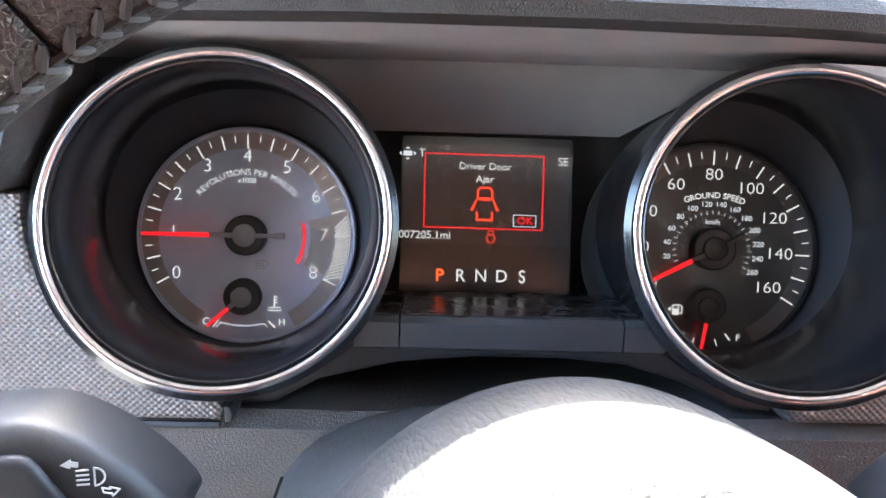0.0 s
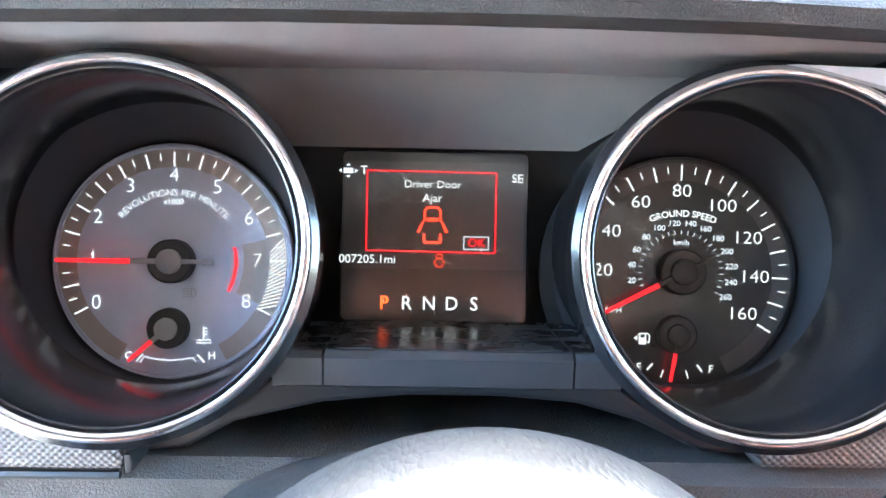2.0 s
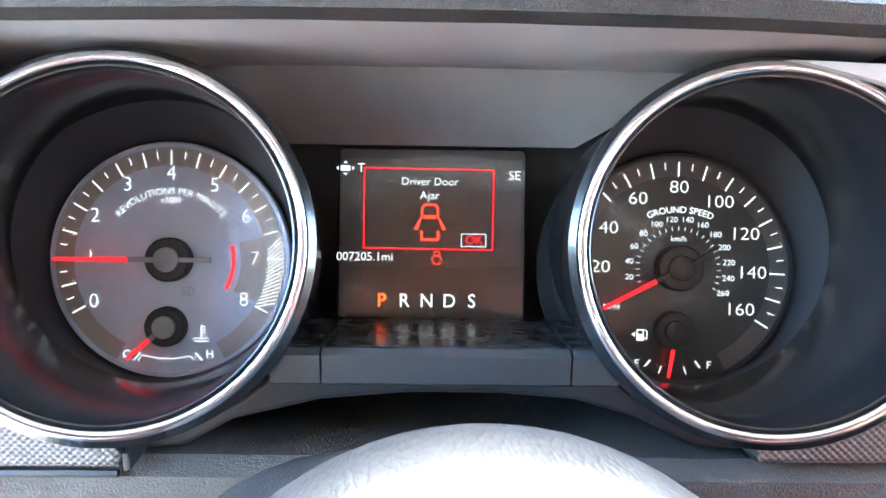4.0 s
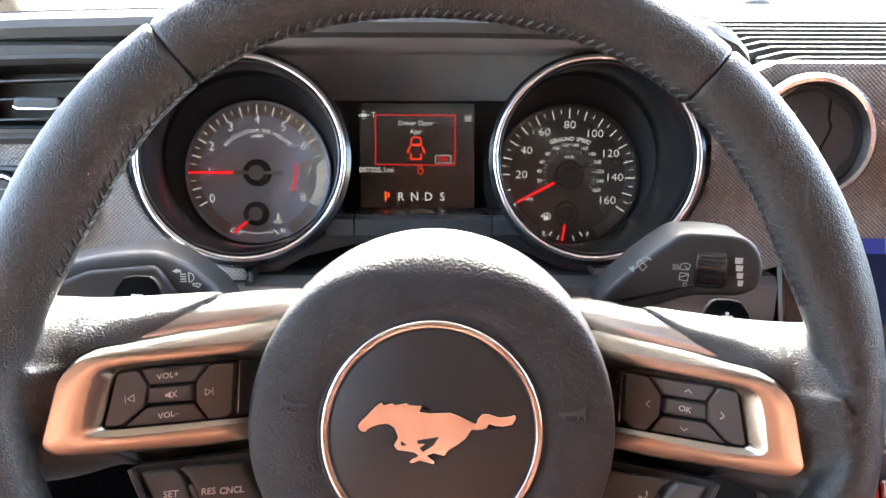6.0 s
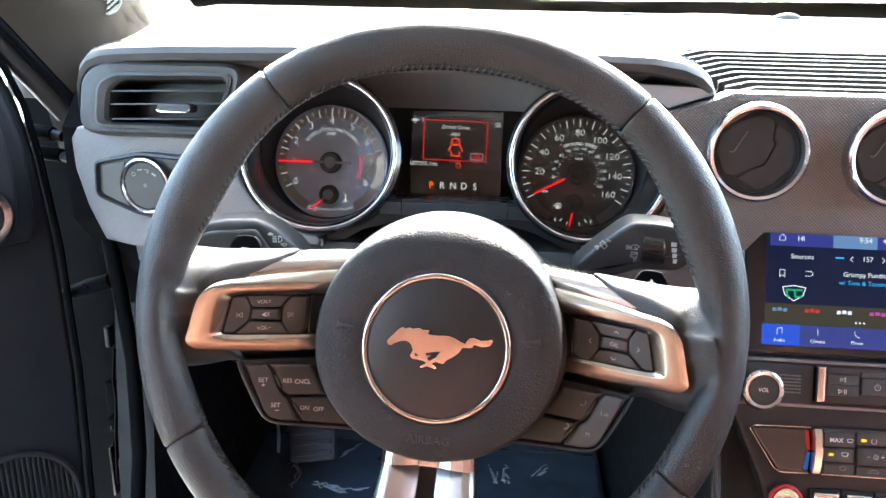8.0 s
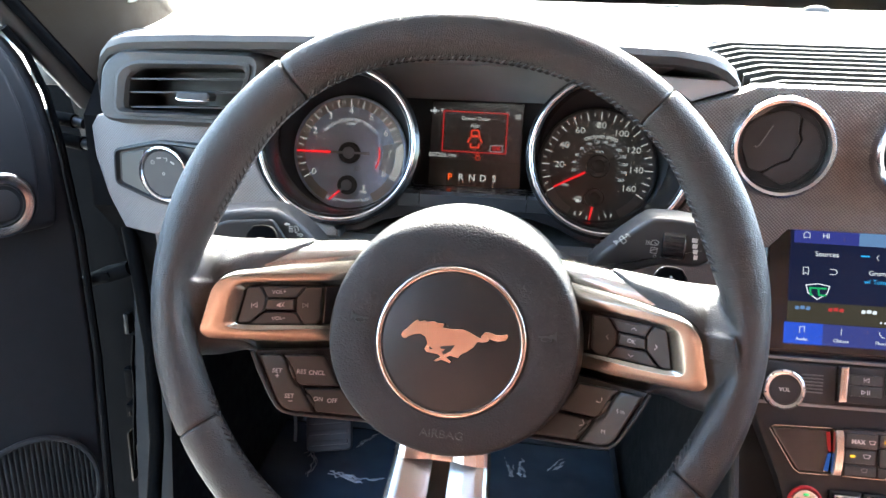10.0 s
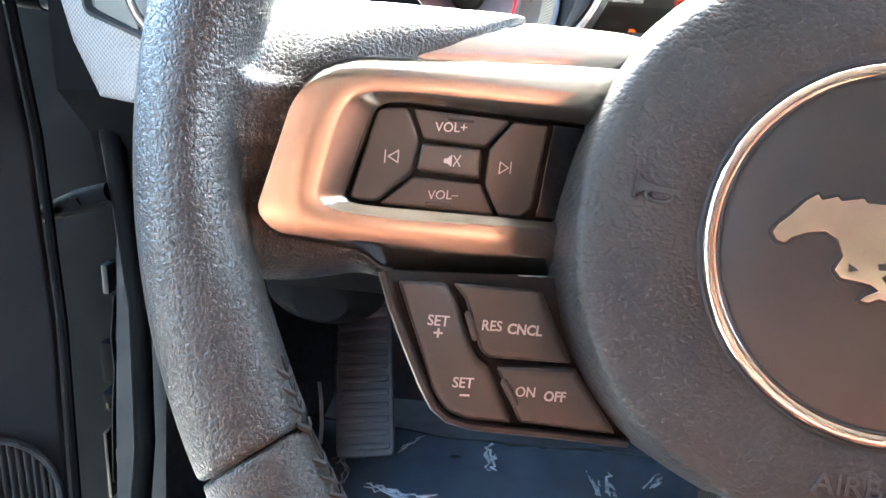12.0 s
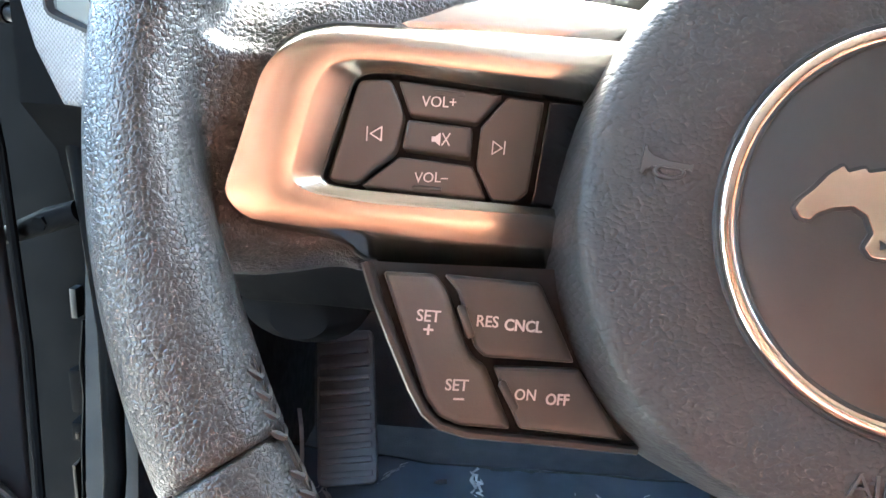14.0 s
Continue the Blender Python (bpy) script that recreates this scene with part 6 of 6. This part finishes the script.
part("mark", shield(0.0315, -0.0532, 0.00085), PRINT, ck["max"])
part("mark", shield(0.0275, -0.0652, 0.00095), PRINT, ck["screen"])
part("mark", shield(0.0260, -0.0770, 0.0009), PRINT_DIM, ck["rear"])
part("mark", stroke(arc(0.0512, -0.0522, 0.0022, 125, 415, 12), 0.0004, 0.003, 0.0032), PRINT, ck["auto"])
AMBER = lit("amber_lamp", (1.0, 0.50, 0.03), 1.2)
part("lamp", block(0.0408, 0.0450, -0.0530, -0.0508, 0.0030, 0.0033), AMBER, ck["auto"], "lit amber lamp")
part("lamp", block(0.0140, 0.0180, -0.0664, -0.0644, 0.0030, 0.0033), AMBER, ck["screen"], "lit amber lamp")
lettering("mark", "\u2013     +", 0.0060, 0.0522, -0.0650, 0.0051, PRINT, ck["fan"])
bm = bmesh.new()
for j in range(4):
    a = j * 90 + 20
    stroke(arc(0.0522 + 0.0013 * math.cos(radians(a)), -0.0650 + 0.0013 * math.sin(radians(a)), 0.0010, a - 100, a + 160, 8), 0.0003, 0.005, 0.0052, bm)
part("mark", bm, PRINT, ck["fan"])
part("mark", stroke(mm([(47, -78.6), (49, -76.8), (53, -76.6), (55.6, -78.2), (55.4, -79), (47, -79)]), 0.0004, 0.003, 0.0032, None, True), PRINT_DIM, ck["cycle"])

start = thing("start_button", STACK @ pose(-0.0202, -0.1085, 0.0), "round engine start button with a red ring", "button")
part("ring", hoop(0.0135, 0.0016, 48, 8, 0.002), smooth("red_ring", (0.35, 0.02, 0.03), 0.25, coat=0.5), start, "glossy dark red ring")
part("cap", lathe([(0.0124, -0.002), (0.0124, 0.0030), (0.0112, 0.0046)], 48, close_first=True, close_last=True), SATIN, start, "satin metal cap")
part("lamp", block(-0.0022, 0.0022, 0.0070, 0.0086, 0.0046, 0.0050), lit("green_lamp", (0.05, 0.8, 0.2), 0.9), start, "lit green lamp")
lettering("mark", "ENGINE", 0.0045, 0, 0.0030, 0.0047, MATTE, start, bold=0.00008)
lettering("mark", "START", 0.0045, 0, -0.0028, 0.0047, MATTE, start, bold=0.00008)
for i, x in enumerate((0.0130, 0.0400, 0.0670, 0.0940)):
    t = thing("toggle_switch", STACK @ pose(x, -0.1080, 0.0), "bright satin toggle switch in a row", "switch", "toggle row")
    part("lever", cap(mm([(-11, -14), (11, -14), (11, 10), (-11, 10)]), 0.002, 4, 0.0, 0.0055, 0.0025, 3), SATIN, t)
    part("base", prism(mm([(-12.4, -15), (12.4, -15), (12.4, 11.4), (-12.4, 11.4)]), -0.004, 0.0005), MATTE, t)

# console flank, footwell and pedals
FLANK = grained("console_skin", 0.011, (0.94, 1.0, 1.1), 0.0013, 0.0002, 0.6, spec=0.2)
solid("console_flank", run([[(0.24, 0.53), (0.20, 0.45), (0.12, 0.30), (-0.6, 0.28), (-0.6, 0.0), (1.0, 0.0), (1.0, 0.40), (0.5, 0.60)]] * 2, [0.222, 0.30]), FLANK, "black console side beside the footwell", "console", "structure")
part("flank_piping", tube([(0.224, 0.232, 0.535), (0.2235, 0.193, 0.46), (0.2235, 0.14, 0.36), (0.2235, 0.08, 0.30)], 0.004, 8), SOFT, dash)
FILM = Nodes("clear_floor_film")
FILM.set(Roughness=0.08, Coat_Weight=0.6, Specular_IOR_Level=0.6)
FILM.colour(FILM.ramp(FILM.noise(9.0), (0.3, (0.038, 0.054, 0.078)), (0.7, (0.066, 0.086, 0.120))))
film = thing("floor_film", pose(0, 0, 0), "glossy dark-looking protective film over the floor mat, folds coloured pale as highlights", "plastic film")


def film_height(x, y):
    p = Vector((x * 6, y * 6, 0.3))
    return 0.052 + 0.014 * noise.noise(p * 0.6) + 0.007 * noise.noise(p * 1.4) + 0.0015 * noise.noise(p * 4) - 3.0 * max(0, y - 0.84) ** 1.3


part("sheet", stack([[(x, y, film_height(x, y)) for x in np.linspace(-0.40, 0.20, 90)] for y in np.linspace(0.34, 0.87, 80)], close_first=False, close_last=False, ring=False), FILM.mat, film, "smooth glossy sheet", sharp=40)
# pale colour here paints the sky's highlights on the film's creases
FOLD_SHINE = smooth("film_fold_highlight", (0.34, 0.36, 0.41), 0.15, coat=0.6, spread=0.5)
rng = random.Random(5)
for line, wide in (
        (((-0.345, 0.715), (-0.330, 0.752), (-0.312, 0.722), (-0.318, 0.675)), 0.0048), (((-0.318, 0.765), (-0.306, 0.790), (-0.300, 0.845)), 0.0120), (((-0.330, 0.772), (-0.300, 0.776), (-0.290, 0.790)), 0.0080),
        (((-0.262, 0.765), (-0.245, 0.790), (-0.219, 0.838)), 0.0055), (((-0.121, 0.835), (-0.118, 0.790), (-0.112, 0.750)), 0.0095), (((-0.290, 0.700), (-0.262, 0.690), (-0.222, 0.676), (-0.180, 0.684)), 0.0090),
        (((0.018, 0.780), (0.026, 0.750), (0.028, 0.715)), 0.0070), (((0.046, 0.790), (0.044, 0.750), (0.052, 0.725)), 0.0085), (((0.085, 0.745), (0.110, 0.780), (0.125, 0.800)), 0.0060)):
    bm = bmesh.new()
    for strand in range(4):  # a crumple is a few thin creases that run together
        pts, dx, dy = [], rng.uniform(-1, 1) * wide, rng.uniform(-1, 1) * wide
        for (x0, y0), (x1, y1) in zip(line, line[1:]):
            for f in np.linspace(0, 1, 6)[:-1]:
                x, y = x0 + (x1 - x0) * f + dx + rng.uniform(-1, 1) * wide * 0.5, y0 + (y1 - y0) * f + dy + rng.uniform(-1, 1) * wide * 0.5
                pts.append((x, y, film_height(x, y) + wide * rng.uniform(-0.2, 0.15)))
        first = rng.randrange(0, len(pts) // 2)
        pts = pts[first:first + rng.randint(4, len(pts))]
        tube(pts, [wide * 0.30 * rng.uniform(0.4, 1.2) * (0.3 if i in (0, len(pts) - 1) else 1) for i in range(len(pts))], 5, bm)
    part("fold", bm, FOLD_SHINE, film, "crumpled fold of film with its highlight in the colour", sharp=25)
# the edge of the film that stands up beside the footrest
part("fold", stack([[(x + dx, y, z) for dx in (-0.003, 0.003)] for x, y, z in ((-0.366, 0.770, 0.050), (-0.364, 0.772, 0.085), (-0.366, 0.776, 0.125), (-0.370, 0.780, 0.150))], close_first=False, close_last=False, ring=False), FOLD_SHINE, film, "upright pale edge of film")

PEDAL = smooth("pedal_rubber", (0.045, 0.051, 0.064), 0.5, spec=0.4)
rest = thing("footrest_pedal", pose(-0.306, 0.785, 0.158, 52, 0, 0) @ pose(0, 0, 0, 0, 0, 9), "ribbed black footrest pedal in the dark footwell", "pedal")
part("plate", cap(mm([(-40, -105), (40, -105), (40, 105), (-40, 105)]), 0.010, 4, -0.012, 0.0, 0.003), PEDAL, rest)
rib = as_mesh("rib", block(-0.034, 0.034, -0.0042, 0.0042, -0.001, 0.0045, 0.0015), PEDAL)
for j in range(11):
    part("rib", rib, PEDAL, rest, at=pose(0, -0.092 + j * 0.0185, 0.0))
brake = thing("brake_pedal", pose(0.03, 0.74, 0.20, 60, 0, 0), "black rubber brake pedal in the footwell", "pedal")
part("pad", cap(mm([(-45, -30), (45, -30), (42, 30), (-42, 30)]), 0.010, 4, -0.012, 0.0, 0.004), MATTE, brake)
part("arm", tube([(0, 0, -0.012), (0, 0.06, -0.05), (0, 0.22, -0.14), (0, 0.30, -0.24)], 0.008, 8), MATTE, brake)
lump = []
for y, w, z, h in ((0.285, 0.020, 0.485, 0.016), (0.30, 0.042, 0.487, 0.026), (0.36, 0.048, 0.49, 0.030), (0.42, 0.048, 0.49, 0.03)):
    lump.append([(-0.232 + w * math.cos(t), y, z + h * math.sin(t)) for t in np.linspace(0, 2 * math.pi, 25)[:-1]])
solid("fuse_cover", stack(lump), SHADED_BLACK, "rounded dark plastic cover under the dashboard", "cover")

# ---- door side ----
DOOR = facing(-0.50, 0.36, 0.50, 0.0, 60.0)
door = thing("car_door", DOOR, "open black driver's door with a speaker grille", "door")
part("panel", cap(mm([(-900, -330), (20, -330), (28, -100), (24, 60), (14, 165), (4, 222), (-12, 262), (-30, 286), (-900, 300)]), 0.012, 5, -0.05, 0.0, 0.008, 3), DOOR_SKIN, door, "matte black door lining")
part("upper_lining", cap(mm([(-900, 66), (-2, 74), (0, 125), (-2, 178), (-12, 222), (-26, 258), (-44, 282), (-900, 296)]), 0.014, 5, -0.01, 0.012, 0.008, 3), DOOR_SKIN, door, "soft black upper lining")
part("lining_pad", cap(mm([(-900, 84), (-26, 92), (-21, 130), (-22, 163), (-27, 204), (-40, 248), (-64, 272), (-900, 284)]), 0.012, 5, 0.0, 0.019, 0.005, 3), DOOR_SKIN, door, "raised pad on the upper lining")
part("speaker_ring", hoop(0.088, 0.0035, 64, 8, 0.003), MATTE, door, "black speaker rim", at=pose(-0.078, -0.262, 0))
grill = part("speaker_grille", lathe([(0.087, 0.0), (0.086, 0.0015), (0.0, 0.0022)], 48), GROOVE, door, "ribbed black speaker grille", at=pose(-0.078, -0.262, 0))
for j in range(27):
    x = -0.080 + j * 0.0062
    h = math.sqrt(max(0, 0.085 ** 2 - x * x))
    part("rib", block(x - 0.0013, x + 0.0013, -h, h, 0.001, 0.0042, 0.0006), MATTE, grill)
cup = pose(-0.0625, 0.1115, 0.019)
part("tweeter_ring", lathe([(0.0345, -0.004), (0.0345, 0.0015), (0.0325, 0.0035), (0.0300, 0.0040), (0.0235, 0.0010), (0.0225, -0.004)], 64), SATIN, door, "broad satin ring on the door", at=cup)
part("tweeter_cup", lathe([(0.0225, -0.003), (0.0215, 0.0005), (0.0170, -0.003), (0.0165, 0.002), (0.0120, 0.003), (0.0, 0.0035)], 48), MATTE, door, "dark cup inside the ring", at=cup)
part("edge_trim", tube(mm([(24, -320, 2), (30, -100, 2), (26, 60, 2), (16, 165, 2), (6, 222, 3), (-10, 264, 4), (-30, 290, 4)]), 0.004, 8), SHADED_BLACK, door, "matte black edge of the door")
strap = thing("door_check", pose(-0.452, 0.405, 0.50), "dull black door check arm in the dark door gap", "hinge")
METAL = smooth("dull_zinc", (0.018, 0.019, 0.021), 0.45, metal=0.3)
BRASS = smooth("dull_brass", (0.020, 0.014, 0.009), 0.45, metal=0.3, spread=0.5)
part("arm", tube([(-0.075, 0.012, -0.022), (-0.045, 0.000, -0.010), (-0.012, -0.008, 0.004), (0.016, -0.010, 0.014)], [0.006, 0.008, 0.010, 0.009], 12), SHADED_BLACK, strap, "dull black arm", sharp=60)
part("bolt", tube([(-0.012, -0.020, 0.004), (-0.012, -0.008, 0.006)], 0.006, 6), SHADED_BLACK, strap)
latch = thing("jamb_fittings", pose(-0.480, 0.452, 0.30), "metal strips and wiring fittings on the dark door jamb", "fitting")
part("strip", block(-0.0035, 0.0025, -0.003, 0.010, 0.100, 0.128, 0.001), METAL, latch, "pale metal strip")
part("bracket", block(-0.012, 0.010, -0.004, 0.010, 0.006, 0.050, 0.004), SHADED_BLACK, latch)
part("plug", block(-0.010, 0.009, -0.010, 0.010, -0.020, 0.000, 0.003), SHADED_BLACK, latch)
for x, z0, z1 in ((-0.004, -0.016, -0.010), (0.006, -0.030, -0.014), (-0.010, -0.118, -0.044), (0.008, -0.095, -0.080), (0.001, -0.130, -0.060)):
    part("terminal", block(x - 0.0016, x + 0.0016, -0.011, 0.012, z0, z1, 0.0006), BRASS, latch, "dull brass piece")
part("wire", tube([(0.010, -0.006, 0.10), (0.006, -0.010, 0.06), (0.008, -0.012, 0.03), (0.002, -0.012, -0.02), (-0.006, -0.008, -0.10)], 0.0022, 6), SHADED_BLACK, latch)
hinge = thing("hinge_assembly", pose(-0.515, 0.42, 0.735), "dark metal door hinge with pale bolts in the door gap", "hinge")
part("leaf", block(-0.03, 0.02, -0.006, 0.02, -0.012, 0.014, 0.003), DARK, hinge)
part("bolt", tube([(0.004, -0.016, 0.0), (0.004, 0.0, 0.0)], 0.006, 6), METAL, hinge, "pale bolt head")
for dz, x in ((-0.050, 0.022), (-0.075, 0.030)):
    arm = part("stay", tube([(x - 0.055, 0.0, dz + 0.004), (x - 0.02, -0.014, dz + 0.002), (x + 0.004, -0.018, dz)], [0.007, 0.008, 0.008], 10), SHADED_BLACK, hinge, "black hinge arm", sharp=60)
    part("stay_end", tube([(x + 0.003, -0.018, dz), (x + 0.016, -0.020, dz - 0.002)], 0.006, 10), METAL, arm, "pale metal end", sharp=60)

# body side ahead of the door: jamb, rubber seal, kick panel and sill
solid("wall_jamb", block(-0.56, -0.452, 0.46, 1.02, -0.02, 0.757), SHADED_BLACK, "black door jamb beside the dashboard", "wall", "structure")
KICK = smooth("kick_panel_plastic", (0.0085, 0.0095, 0.012), 0.6, spec=0.2)
solid("kick_panel", run([[(0.36, 0.0), (0.40, 0.30), (0.44, 0.56), (1.0, 0.60), (1.0, 0.0)]] * 2, [-0.452, -0.405]), KICK, "black kick panel beside the footwell", "panel", "structure")
solid("door_seal", tube([(-0.458, 0.455, 0.775), (-0.452, 0.425, 0.68), (-0.440, 0.405, 0.58), (-0.426, 0.395, 0.50), (-0.414, 0.385, 0.42), (-0.410, 0.37, 0.30), (-0.412, 0.34, 0.18), (-0.43, 0.25, 0.10), (-0.45, 0.05, 0.075), (-0.46, -0.6, 0.07)], 0.009, 10), SHADED_BLACK, "black rubber door seal round the opening", "seal", "structure")
SILL = smooth("sill_paint", (0.10, 0.12, 0.16), 0.35, coat=0.3)
solid("sill", block(-0.47, -0.36, -1.2, 0.36, -0.01, 0.065, 0.012), SILL, "blue-grey door sill plate", "sill", "structure")

# windscreen pillar with its small speaker
pillar_l = []
for (x0, y0, z0), (x1, y1, z1) in (((-0.449, 0.408, 0.714), (-0.440, 0.63, 0.790)), ((-0.462, 0.384, 0.748), (-0.448, 0.60, 0.8045)), ((-0.486, 0.340, 0.8085), (-0.430, 0.52, 0.8335)), ((-0.520, 0.270, 0.895), (-0.470, 0.41, 0.915)), ((-0.556, 0.150, 1.045), (-0.522, 0.24, 1.055)), ((-0.575, 0.06, 1.155), (-0.545, 0.14, 1.16))):
    a, b = Vector((x0, y0, z0)), Vector((x1, y1, z1))
    bulge = Vector((0.8, -0.5, 0.15)).normalized()
    face = [a.lerp(b, f) + bulge * 0.022 * math.sin(math.pi * f) for f in np.linspace(0, 1, 9)]
    pillar_l.append([tuple(p) for p in face] + [tuple(b + Vector((-0.03, 0.03, 0))), tuple(a + Vector((-0.05, 0.06, 0)))])
pillar = thing("windscreen_pillar", pose(0, 0, 0), "brown-grey lined windscreen pillar with a small round speaker", "pillar", kind="structure")
part("lining", stack(pillar_l), smooth("pillar_lining", (0.014, 0.0105, 0.0076), 0.85, fine=0.0002, spec=0.06), pillar, "brown-grey pillar lining", sharp=60)
edge = [Vector(p[0]) for p in pillar_l]
part("pillar_seal", tube([p + Vector((-0.008, 0.002, -0.002)) for p in edge], 0.0075, 10), SHADED_BLACK, pillar, "black rubber seal along the pillar")
part("door_frame", tube([p + Vector((-0.027, 0.006, -0.006)) for p in edge], 0.014, 10), smooth("frame_grey", (0.020, 0.018, 0.016), 0.5), pillar, "grey outer strip of the pillar")
PALE_TRIM = smooth("pale_speaker_trim", (0.26, 0.24, 0.20), 0.6)
tw = thing("pillar_speaker", facing(-0.4330, 0.448, 0.834, -8.0, 58.0), "small round speaker grille on the pillar", "speaker")
part("rim", hoop(0.0175, 0.0015, 40, 6, 0.0), PALE_TRIM, tw)
part("backing", lathe([(0.0172, -0.010), (0.0172, -0.001), (0.0, -0.001)], 40), GROOVE, tw)
bar = as_mesh("grille_bar", block(-0.0036, 0.0036, -0.0007, 0.0007, -0.001, 0.0008), PALE_TRIM)
for r in range(-5, 6):
    for c in range(-2, 3):
        x, y = c * 0.0078 + (r % 2) * 0.0039, r * 0.0030
        if x * x + y * y < 0.0155 ** 2:
            part("grille_bar", bar, PALE_TRIM, tw, at=pose(x, y, 0, 0, 0, 25))

# small things on the dashboard top
sensor = []
for f, h in ((1.0, 0.0), (0.92, 0.004), (0.7, 0.0075), (0.35, 0.0095), (0.02, 0.010)):
    sensor.append([(0.452 + 0.021 * f * math.cos(t), 0.90 + 0.016 * f * math.sin(t), 0.8225 + h) for t in np.linspace(0, 2 * math.pi, 25)[:-1]])
solid("light_sensor", stack(sensor), GRILLE, "small black domed light sensor on the dashboard top", "sensor")
solid("chassis_plate", block(0.195, 0.245, 0.90, 0.915, 0.8225, 0.8265, 0.001), MATTE, "small dark plate on the dashboard top", "plate")
